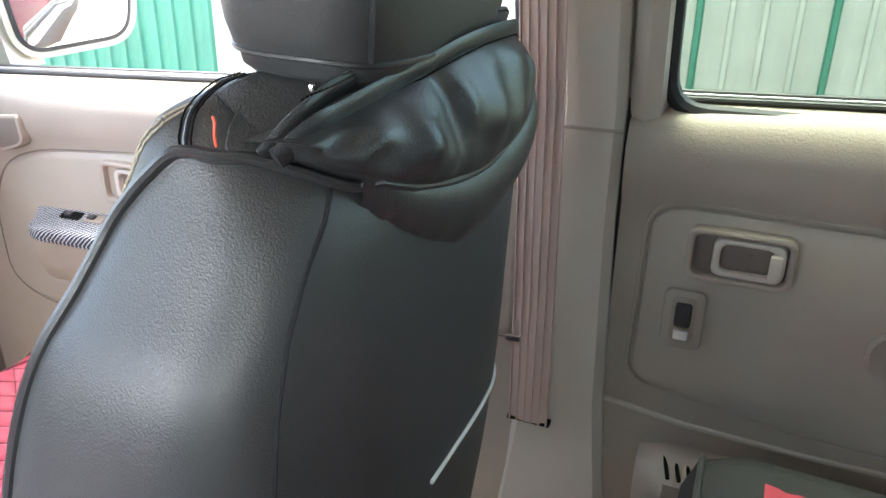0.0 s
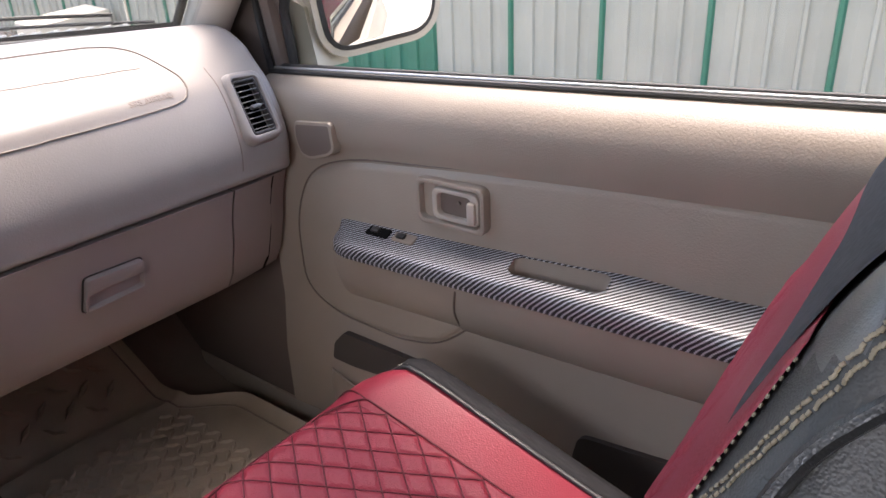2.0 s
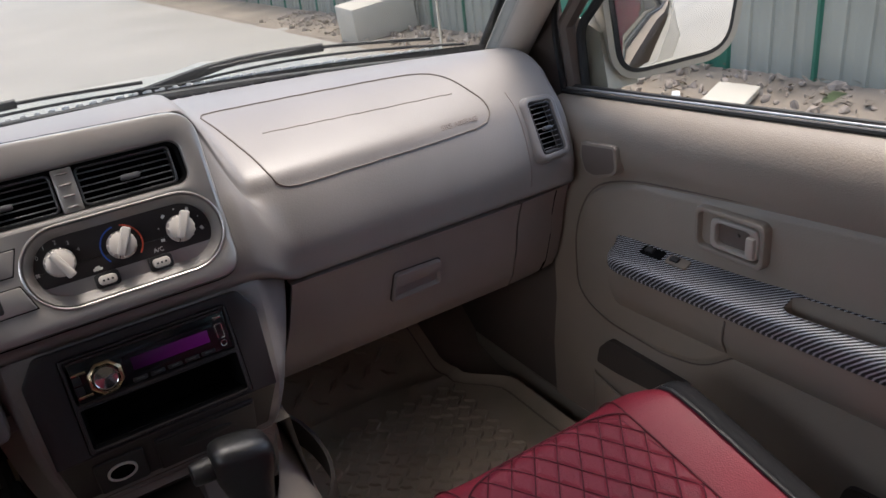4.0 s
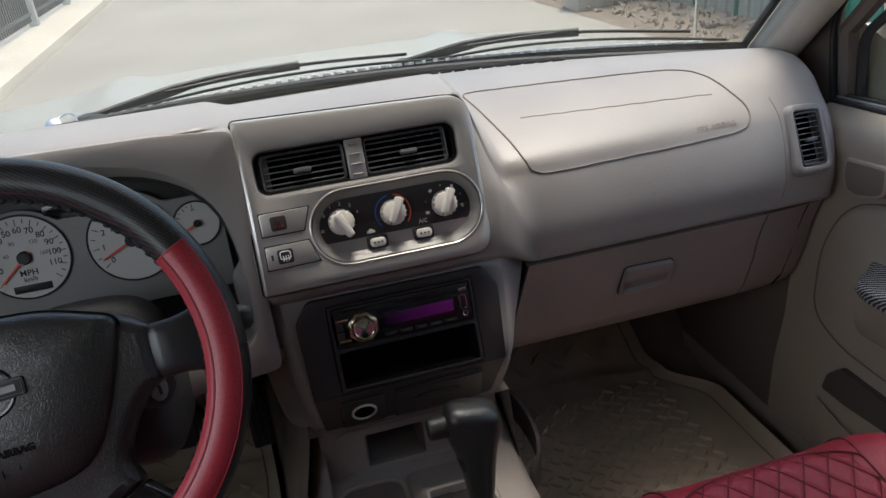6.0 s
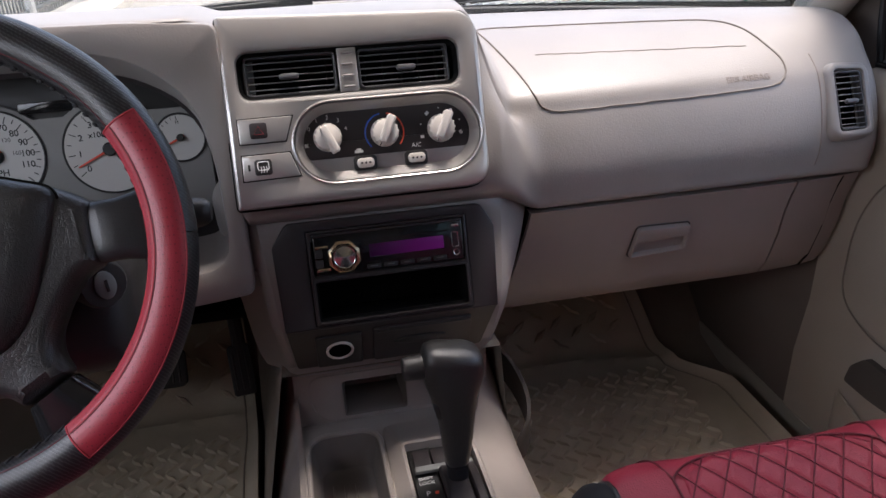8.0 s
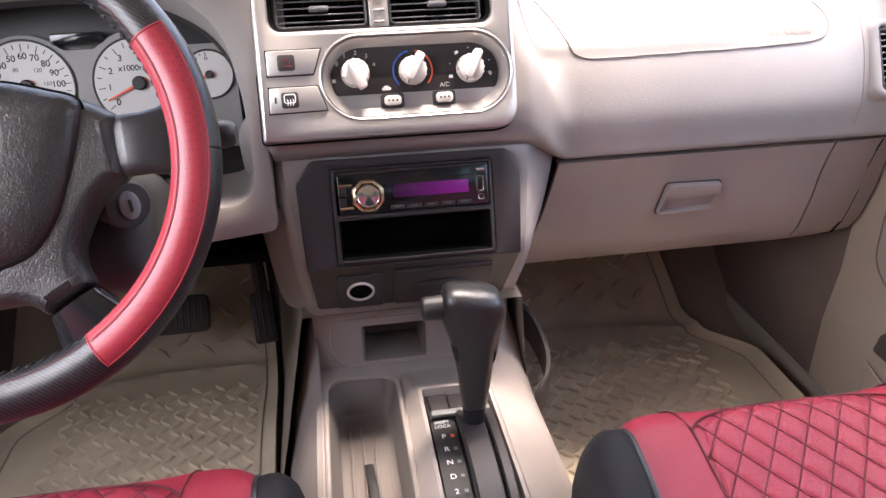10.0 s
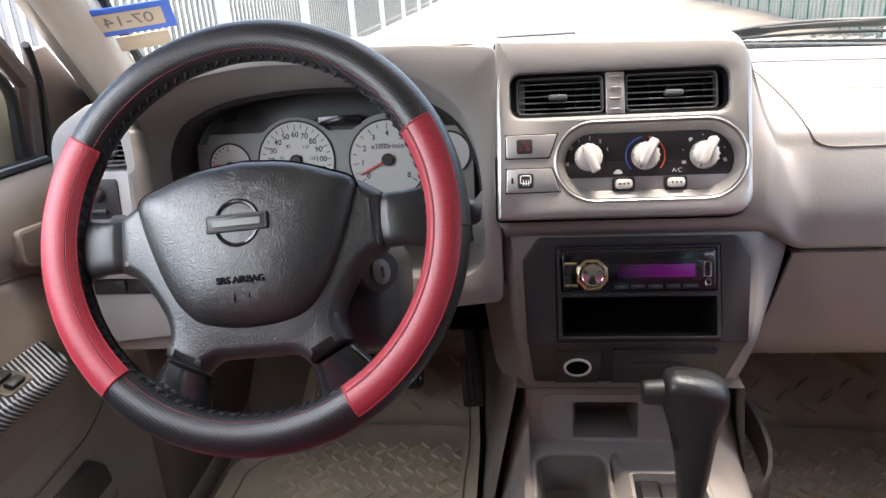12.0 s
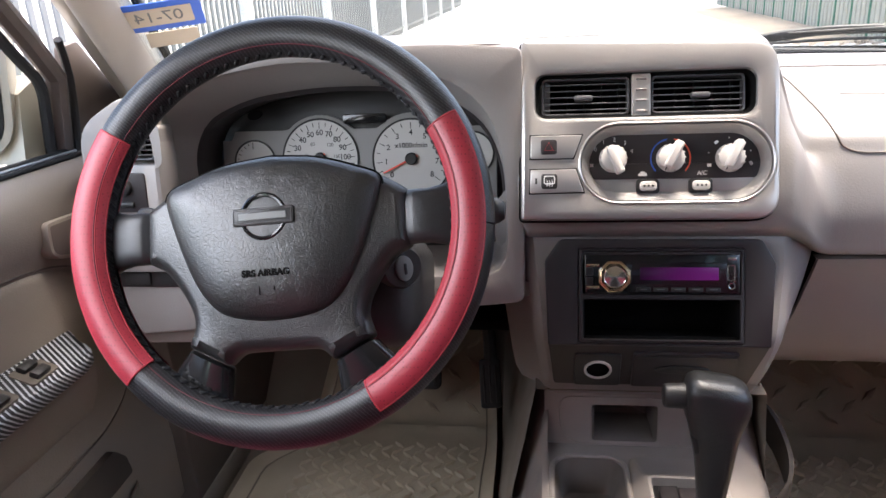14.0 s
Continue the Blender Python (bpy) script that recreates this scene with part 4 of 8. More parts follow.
def rear_door(s):
    d, x0 = build_door(s, -0.950, -1.62, rear=True)
    m = basis((x0(0), 0, 0), (0, -1, 0), Z) if s > 0 else basis((x0(0), 0, 0), (0, 1, 0), Z)
    U = lambda y: -y if s > 0 else y
    loop = [(U(y), z) for y, z in ((-0.985, 0.90), (-0.99, 1.125), (-1.02, 1.14), (-1.60, 1.13), (-1.60, 0.86), (-1.20, 0.868))]
    b = B()
    plate(b, rounded(loop, 0.03, 5), m, -0.004, 0.007, 0.005)
    part("insert", b, "door_soft", d, "soft beige rear door insert")
    b = B()
    tube(b, [m @ Vector((u, v, 0.002)) for u, v in offset_loop(rounded(loop, 0.03, 5), -0.006)], 0.003, 6, closed=True)
    part("insert_seam", b, "door", d)
    inside_handle(d, x0(0) - s * 0.0105, -1.093, 1.091, s, 0.118, 0.066)
    # pale tube paints the edge highlight along the lower crease
    for pts in ([(-0.950, 0.857), (-1.06, 0.843), (-1.2, 0.838), (-1.6, 0.84)],):
        b = B()
        tube(b, [(x0(0) - s * 0.001, y, z) for y, z in pts], 0.004, 6)
        part("crease_highlight", b, "pillar", d)
    b = B()
    plate(b, rrect(-0.025, -0.040, 0.025, 0.040, 0.010), at(m, U(-1.041), 0.998), 0.004, 0.012, 0.004)
    sw = part("switch_plate", b, "door", d, "beige switch plate with a black window switch")
    b = B()
    plate(b, rrect(-0.014, -0.028, 0.014, 0.030, 0.006), at(m, U(-1.041), 0.998), 0.010, 0.0128, 0.0005)
    part("switch_recess", b, "carpet", sw)
    b = B()
    rbox(b, at(m, U(-1.041), 1.006, 0.015), (0.020, 0.032, 0.010), 0.004)
    part("window_switch", b, "black", sw)
    b = B()
    rbox(b, at(m, U(-1.041), 0.979, 0.014), (0.018, 0.014, 0.008), 0.003)
    part("switch_light_half", b, "knob", sw)
    b = B()
    lathe(b, [(0.034, 0.005), (0.034, 0.012), (0.030, 0.016), (0.022, 0.012), (0.0, 0.012)], at(m, U(-1.275), 1.0), 24)
    part("crank_cap", b, "door", d)
    b = B()
    rows = [[(x0(0) - s * dx, y, z) for dx, z in ((0.0, 0.81), (0.04, 0.805), (0.065, 0.79), (0.07, 0.75), (0.05, 0.70), (0.0, 0.70))] for y in (-1.02, -1.05, -1.6)]
    rows[0] = [(x0(0) - s * dx * 0.5, y, z - 0.01) for (dx, z), y in zip(((0.0, 0.81), (0.04, 0.805), (0.065, 0.79), (0.07, 0.75), (0.05, 0.70), (0.0, 0.70)), [-1.01] * 6)]
    loft(b, rows)
    part("lower_shelf", b, "door", d)
    b = B()
    for i in range(9):
        y = -1.05 - 0.014 * i
        rbox(b, pose(x0(0) - s * 0.045, y, 0.8035, 0, 0, 12 * s), (0.05, 0.005, 0.004), 0.001, 1)
    part("speaker_slot", b, "dark", d)
    return d


rear_door(1)
rear_door(-1)


# ---- dashboard ----
dash = thing("dashboard", (0, 0.25, 0.9), "beige moulded plastic car dashboard with silver centre panel", "dashboard")
S_TOP = (1.0, 0.965, 0.82, 0.64, 0.48, 0.34, 0.18)


def dash_profile(x):
    y0 = yw(x)
    zt = lerp(x, [(-0.75, 1.265), (-0.70, 1.285), (-0.62, 1.322), (-0.54, 1.352), (-0.45, 1.365), (-0.25, 1.362)])
    sets = {
        "p": (0.132, (1.252, 1.275, 1.287, 1.290, 1.288, 1.280, 1.262), ((0.130, 1.232), (0.110, 1.206), (0.094, 1.168), (0.085, 1.130), (0.088, 1.100), (0.097, 1.078), (0.150, 1.066))),
        "c": (0.105, (1.255, 1.270, 1.284, 1.301, 1.320, 1.338, 1.350), ((0.103, 1.347), (0.096, 1.332), (0.076, 1.280), (0.054, 1.220), (0.036, 1.165), (0.040, 1.130), (0.090, 1.100))),
        "d": (0.090, (1.255, 1.270, 1.286, 1.309, 1.333, 1.353, 1.365), ((0.080, 1.363), (0.071, 1.354), (0.072, 1.346), (0.080, 1.342), (0.10, 1.342), (0.12, 1.342), (0.15, 1.342))),
    }

    def pts(k):
        lip, hs, rest = sets[k]
        out = [(lip + (y0 - lip) * s, h) for s, h in zip(S_TOP, hs)] + list(rest)
        if k == "d":
            out = [(y, 1.255 + (z - 1.255) * (zt - 1.255) / 0.11) for y, z in out]
        return out

    wp = lerp(x, [(0.115, 0.0), (0.185, 1.0)])
    wd = lerp(x, [(-0.20, 1.0), (-0.160, 0.0)])
    a, c, d = pts("p"), pts("c"), pts("d")
    low = lerp(x, [(0.148, 0.0), (0.222, 1.0)])          # the lower lip stays forward a little longer, over the stack
    out = []
    for i, (p, q, r) in enumerate(zip(a, c, d)):
        f = wp + (low - wp) * min(1.0, max(0.0, (i - 8) / 2))
        out.append(((1 - f - wd) * q[0] + f * p[0] + wd * r[0], (1 - f - wd) * q[1] + f * p[1] + wd * r[1]))
    e = max(0, (x - 0.712) / 0.028)
    return [(y + 0.055 * e ** 2.5 * (1 if i > 6 else 0.3), z - 0.02 * e ** 3) for i, (y, z) in enumerate(out)]


b = B()
xs = span(-0.74, -0.21, 22) + span(-0.20, -0.15, 8) + span(-0.13, 0.10, 8) + span(0.115, 0.20, 14) + span(0.21, 0.64, 44) + span(0.655, 0.712, 6) + [0.717, 0.722, 0.727, 0.732, 0.736, 0.739]
rows = []
for x in xs:
    pr = dash_profile(x)
    rows.append([(p.x, p.y, p.z) for p in smooth_path([(x, y, z) for y, z in pr], 92)])
loft(b, rows, closed=False, caps=False)


def in_vent(p):
    """Where the pad is cut away behind the air vents."""
    return (-0.135 < p.x < 0.10 and 1.258 < p.z < 1.335 and p.y < 0.13) or (0.652 < p.x < 0.690 and 1.150 < p.z < 1.226 and p.y < 0.16)


bmesh.ops.delete(b, geom=[f for f in b.faces if in_vent(f.calc_center_median())], context="FACES")
pad = part("pad", b, "dash", dash, "beige grained dashboard pad")


def pad_point(x, k):
    """A place on the pad: k counts along its profile."""
    pr = dash_profile(x)
    i = min(int(k), len(pr) - 2)
    t = k - i
    q = smooth_path([(x, y, z) for y, z in pr], 131)
    return q[min(130, int(round(k * 10)))]


# passenger airbag lid: a groove round it, a crease and raised letters
LID = ((0.184, 0.290), (0.198, 0.215), (0.209, 0.165), (0.218, 1.228), (0.228, 1.212), (0.256, 1.206), (0.34, 1.207), (0.46, 1.209), (0.555, 1.213), (0.580, 1.223), (0.587, 1.240), (0.580, 0.165), (0.560, 0.215), (0.528, 0.245), (0.47, 0.262), (0.36, 0.282), (0.25, 0.298), (0.195, 0.302))


def pad_by(x, y=None, z=None):
    """The place on the pad at x with that depth (on its top) or that height (on its face)."""
    q = smooth_path([(x, yy, zz) for yy, zz in dash_profile(x)], 461)
    if y is not None:
        return min((p for p in q if p.z > 1.22), key=lambda p: abs(p.y - y))
    return min((p for p in q if p.y < 0.22 and p.z > 1.09), key=lambda p: abs(p.z - z))


lid_path = [pad_by(x, z=w) if w > 1 else pad_by(x, y=w) for x, w in LID]
lid_path = smooth_path(lid_path + lid_path[:1], 160)[:-1]
lid_path = [pad_by(p.x, y=p.y) if p.z > 1.235 else pad_by(p.x, z=p.z) for p in lid_path]
b = B()
tube(b, [p + Vector((0, -0.0004, 0.0005)) for p in lid_path], 0.0012, 6, closed=True)
air = part("airbag_lid_groove", b, "brown", dash, "dark groove round the airbag lid")
b = B()
tube(b, [pad_by(x, y=0.205 - 0.03 * (x - 0.24) / 0.3) for x in span(0.245, 0.548, 30)], 0.0011, 6)
part("lid_crease", b, "dash_low", air)
pA, pB = pad_by(0.525, z=1.218), pad_by(0.525, z=1.230)
m_txt = basis((pA + pB) / 2 + Vector((0, -0.0012, 0.0006)), (1, 0.0, 0.014), pB - pA)
words("airbag_letters", "SRS AIRBAG", m_txt, 0.0125, "dash_low", air)

# silver centre panel
SL = Vector((0, 0.36, 1)).normalized()
MP = basis((0, 0.024, 1.185), X, SL)
panel = tagged(new("climate_control_unit"), "satin silver centre panel with vents and climate controls", "control panel")
panel.location = (0, 0.03, 1.157)
out = rounded([(-0.165, -0.032), (0.129, -0.032), (0.129, 0.172), (-0.164, 0.182)], [0.004, 0.030, 0.034, 0.006], 7)
vents = rrect(-0.147, 0.089, 0.103, 0.140, 0.013, 5)
pod = rrect(-0.093, -0.009, 0.120, 0.078, 0.0434, 10)
b = B()
plate(b, out, MP, -0.014, 0.006, 0.006, holes=[vents, pod])
face = part("face", b, "silver", panel)
b = B()
tube(b, [MP @ Vector((u, v, 0.0055)) for u, v in offset_loop(pod, -0.003)], 0.0016, 6, closed=True)
part("pod_rim", b, "silver", face)
b = B()
tube(b, [MP @ Vector((u, v, -0.0125)) for u, v in offset_loop(out, -0.0015)], 0.0012, 6, closed=True)
part("shadow_gap", b, "dark", face)
# vent box, walls painted near black for the shade of a deep duct
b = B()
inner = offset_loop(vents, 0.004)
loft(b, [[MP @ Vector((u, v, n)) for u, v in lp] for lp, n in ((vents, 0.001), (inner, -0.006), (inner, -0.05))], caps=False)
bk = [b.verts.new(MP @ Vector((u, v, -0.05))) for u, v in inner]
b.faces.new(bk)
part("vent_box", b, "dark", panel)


def vent(parent, m, u0, v0, u1, v1, n, slats, mat="vent", tab=0.0):
    """An air vent: frame, tilted slats, crossing fins and a thumb tab."""
    b = B()
    plate(b, rrect(u0, v0, u1, v1, 0.006), m, n - 0.014, n, 0.0015, holes=[rrect(u0 + 0.003, v0 + 0.003, u1 - 0.003, v1 - 0.003, 0.004)])
    fr = part("vent_frame", b, mat, parent)
    for i in range(slats):
        v = v0 + 0.004 + (v1 - v0 - 0.008) * (i + 0.5) / slats
        b = B()
        rbox(b, at(m, (u0 + u1) / 2, v, n - 0.003) @ Matrix.Rotation(radians(8), 4, "X"), (u1 - u0 - 0.006, 0.0015, 0.0045), 0.0006, 1)
        part("slat", b, "slat", fr)
    for i in range(5):
        u = u0 + (u1 - u0) * (i + 0.5) / 5
        b = B()
        rbox(b, at(m, u, (v0 + v1) / 2, n - 0.024), (0.0015, v1 - v0 - 0.008, 0.012), 0.0004, 1)
        part("fin", b, "dark", fr)
    b = B()
    rbox(b, at(m, (u0 + u1) / 2 + tab * 0.4, (v0 + v1) / 2 - 0.002, n + 0.001), (min(0.022, (u1 - u0) * 0.42), 0.0065, 0.009), 0.0025)
    part("thumb_tab", b, "slat", fr)
    return fr


vent(panel, MP, -0.140, 0.092, -0.037, 0.137, -0.004, 5, tab=-0.006)
vent(panel, MP, -0.013, 0.092, 0.093, 0.137, -0.004, 5, tab=0.006)
b = B()
rbox(b, at(MP, -0.0245, 0.1145, -0.004), (0.022, 0.050, 0.008), 0.002)
mid = part("vent_divider", b, "silver", panel)
for i in range(4):
    b = B()
    rbox(b, at(MP, -0.0245, 0.0955 + 0.0125 * i, 0.0005), (0.0125, 0.0026, 0.003), 0.001, 1)
    part("grip_rib", b, "dash", mid)
# climate pod
b = B()
inner = offset_loop(pod, 0.010)
loft(b, [[MP @ Vector((u, v, n)) for u, v in lp] for lp, n in ((pod, 0.004), (offset_loop(pod, 0.004), -0.002), (inner, -0.010))], caps=False)
part("pod_wall", b, "silver", panel)
b = B()
plate(b, [(u, max(v, 0.0165)) if True else (u, v) for u, v in offset_loop(pod, 0.009)], MP, -0.012, -0.0088, 0.0005)
podf = part("pod_face", b, "bezel", panel, "black climate control face")
b = B()
plate(b, offset_loop(pod, 0.009), MP, -0.014, -0.0100, 0.0005)
part("pod_floor", b, "silver", panel)


def knob(u, v, turn):
    m = at(MP, u, v, -0.009)
    b = B()
    lathe(b, [(0.0165, 0.0), (0.0160, 0.004), (0.0145, 0.012), (0.0120, 0.0135), (0.0, 0.0135)], m, 30)
    k = part("knob", b, "knob", panel, "pale ribbed rotary knob")
    for i in range(15):
        a = 2 * math.pi * i / 15
        b = B()
        rbox(b, m @ Matrix.Rotation(a, 4, "Z") @ Matrix.Translation((0.0150, 0, 0.006)), (0.0022, 0.0022, 0.011), 0.0007, 1)
        part("rib", b, "knob", k)
    b = B()
    mm = m @ Matrix.Rotation(radians(turn), 4, "Z")
    pts = rounded([(-0.0042, -0.013), (0.0042, -0.013), (0.0052, 0.020), (-0.0052, 0.020)], 0.003, 3)
    plate(b, pts, mm, 0.008, 0.023, 0.002)
    g = part("grip", b, "knob", k)
    b = B()
    rbox(b, mm @ Matrix.Translation((0, -0.0135, 0.0135)), (0.0011, 0.007, 0.001), 0.0003, 1)
    part("pointer_mark", b, "ink", k)


for (u, v, turn) in ((-0.056, 0.041, 204), (0.010, 0.0405, -28), (0.077, 0.0395, -26)):
    knob(u, v, turn)
# scale marks round the knobs
for i, t in enumerate("01234"):
    a = radians(150 - 32 * i)
    words("fan_number", t, at(MP, -0.056 + 0.0235 * math.cos(a), 0.041 + 0.0225 * math.sin(a), -0.0086), 0.0068, "white", podf, 0.0001)
for a0, a1, mt in ((100, 222, "blue"), (80, -42, "orange")):
    b = B()
    tube(b, [at(MP, 0.010, 0.0405, -0.0086) @ Vector((0.0225 * math.cos(radians(a)), 0.0225 * math.sin(radians(a)), 0)) for a in span(a0, a1, 24)], 0.0010, 6)
    part("temperature_arc", b, mt, podf)
for i in range(7):
    a = radians(200 - 36 * i)
    b = B()
    rbox(b, at(MP, 0.077 + 0.0245 * math.cos(a), 0.0395 + 0.0235 * math.sin(a), -0.0086, 20 * i), (0.0045 if i % 2 == 0 else 0.0015, 0.0035 if i % 2 == 0 else 0.0015, 0.0004), 0.0001, 1)
    part("mode_mark", b, "white", podf)
b = B()
for i in range(4):
    rbox(b, at(MP, -0.081, 0.0335, -0.0086, 45 + 90 * i), (0.0052, 0.0018, 0.0004), 0.0001, 1)
part("fan_symbol", b, "white", podf)
b = B()
rbox(b, at(MP, -0.022, 0.0215, -0.0086), (0.010, 0.0030, 0.0004), 0.0001, 1)
rbox(b, at(MP, -0.022, 0.0238, -0.0086), (0.0055, 0.0025, 0.0004), 0.0001, 1)
part("car_symbol", b, "white", podf)
words("ac_letters", "A/C", at(MP, 0.046, 0.0225, -0.0086), 0.0070, "white", podf, 0.0001)
for u, v in ((-0.016, 0.0078), (0.044, 0.0080)):
    b = B()
    plate(b, rrect(u - 0.0135, v - 0.0085, u + 0.0135, v + 0.0085, 0.004), MP, -0.010, -0.0068, 0.001)
    well = part("button_well", b, "black", panel)
    b = B()
    plate(b, rrect(u - 0.0098, v - 0.0055, u + 0.0098, v + 0.0055, 0.0045), MP, -0.008, 0.000, 0.0018)
    bt = part("push_button", b, "knob", well, "pale oblong push button")
    for k in (-1, 0, 1):
        b = B()
        lathe(b, [(0.0013, 0.0), (0.0013, 0.0004), (0.0, 0.0004)], at(MP, u + 0.0048 * k, v, 0.0), 10)
        part("button_dot", b, "ink", bt)
# hazard and demister switch plates
for pts, cu, cv, mark in (([(-0.153, 0.041), (-0.103, 0.041), (-0.093, 0.068), (-0.153, 0.068)], -0.1315, 0.0545, "hazard"), ([(-0.154, 0.000), (-0.091, 0.001), (-0.100, 0.028), (-0.153, 0.028)], -0.1310, 0.0140, "heater")):
    b = B()
    plate(b, offset_loop(pts, -0.0012), MP, 0.004, 0.0064, 0.0003)
    gap = part("switch_gap", b, "dark", panel)
    b = B()
    plate(b, rounded(pts, 0.0015, 2), MP, 0.004, 0.0080, 0.001)
    pl = part("switch_plate", b, "silver", gap)
    b = B()
    plate(b, rrect(cu - 0.0095, cv - 0.0088, cu + 0.0095, cv + 0.0088, 0.003), MP, 0.006, 0.0090, 0.0008)
    key = part("switch_key", b, "bezel" if mark == "hazard" else "black", gap)
    if mark == "hazard":
        b = B()
        tube(b, [MP @ Vector((cu + 0.006 * math.cos(a), cv - 0.001 + 0.006 * math.sin(a), 0.0092)) for a in (radians(90), radians(210), radians(330))], 0.0005, 5, closed=True)
        part("triangle_mark", b, "redthread", gap)
    else:
        b = B()
        tube(b, [MP @ Vector((cu + u, cv + 0.001 + v, 0.0092)) for u, v in rrect(-0.006, -0.004, 0.006, 0.005, 0.002, 3)], 0.0006, 5, closed=True)
        for k in (-1, 0, 1):
            tube(b, [MP @ Vector((cu + 0.003 * k + 0.0008 * math.sin(3 * t), cv - 0.006 + 0.007 * t, 0.0092)) for t in span(0, 1, 5)], 0.0005, 5)
        part("heater_mark", b, "white", gap)
        b = B()
        rbox(b, at(MP, -0.1465, 0.0145, 0.0082), (0.0025, 0.007, 0.0008), 0.0003, 1)
        part("tell_tale", b, "ink", gap)

# driver's fascia with the hooded instrument opening
MF = basis((0, 0.069, 1.34), X, (0, 0.13, 1))
fz = lambda z: (z - 1.34) * 1.0084
HOOD = [(-0.655, 1.075), (-0.655, 1.235), (-0.632, 1.290), (-0.565, 1.327), (-0.46, 1.343), (-0.34, 1.339), (-0.25, 1.318), (-0.200, 1.275), (-0.184, 1.20), (-0.184, 1.075)]
INNER = [(-0.630, 1.075), (-0.630, 1.215), (-0.604, 1.262), (-0.540, 1.290), (-0.45, 1.302), (-0.35, 1.302), (-0.27, 1.288), (-0.214, 1.250), (-0.191, 1.19), (-0.189, 1.075)]
hood_l = rounded(HOOD, 0.04, 4)
inner_l = rounded(INNER, 0.04, 4)
b = B()
outl = rounded([(-0.738, 0.985), (-0.162, 1.040), (-0.162, 1.352), (-0.25, 1.359), (-0.45, 1.3625), (-0.54, 1.349), (-0.62, 1.318), (-0.70, 1.281), (-0.738, 1.262)], 0.012, 3)
VENT_L = rrect(-0.716, 1.212, -0.674, 1.272, 0.006)
plate(b, [(x, fz(z)) for x, z in outl], MF, -0.02, 0.004, 0.005, holes=[[(x, fz(z)) for x, z in hood_l], [(x, fz(z)) for x, z in VENT_L]])
part("driver_fascia", b, "dash", dash, "beige instrument surround")
b = B()
ya = lambda z: 0.069 + 0.13 * (z - 1.34) + 0.004
loft(b, [[(x, ya(z), z) for x, z in hood_l], [(x * 0.5 + xi * 0.5, 0.105, z * 0.45 + zi * 0.55) for (x, z), (xi, zi) in zip(hood_l, inner_l)], [(x, 0.145, z) for x, z in inner_l]], caps=False)
part("hood_lining", b, "dash", dash, "beige inner lip of the instrument hood")
b = B()
loft(b, [[(x, 0.144, z) for x, z in inner_l], [(x, 0.150, z - 0.003) for x, z in offset_loop(inner_l, 0.004)], [(x * 0.97 - 0.012, 0.215, 1.075 + (z - 1.075) * 0.93) for x, z in inner_l]], caps=False)
part("binnacle", b, "bezel", dash, "charcoal instrument binnacle")
cl = tagged(new("instrument_cluster"), "white-faced instrument cluster behind clear lens", "instruments")
cl.location = (-0.4, 0.2, 1.10)
MC = basis((0, 0.190, 1.19), X, (0, 0.20, 1))
b = B()
rbox(b, at(MC, -0.41, -0.01, -0.03), (0.46, 0.26, 0.01), 0.002)
part("cluster_housing", b, "black", cl)
face = []
for x in span(-0.615, -0.205, 60):
    top = 0.045
    for c, r in ((-0.464, 0.066), (-0.328, 0.066), (-0.560, 0.036), (-0.240, 0.040)):
        if abs(x - c) < r:
            top = max(top, math.sqrt(r * r - (x - c) ** 2))
    face.append((x, top * (1 if -0.6 < x < -0.215 else 0.7)))
b = B()
plate(b, [(-0.615, -0.09), (-0.205, -0.09)] + face[::-1], MC, -0.02, -0.012, 0.001)
part("cluster_face", b, "mask", cl, "grey cluster mask")
b = B()
plate(b, rrect(-0.428, 0.052, -0.364, 0.066, 0.004), MC, -0.014, -0.0105, 0.0005)
part("warning_strip", b, "gloss", cl)


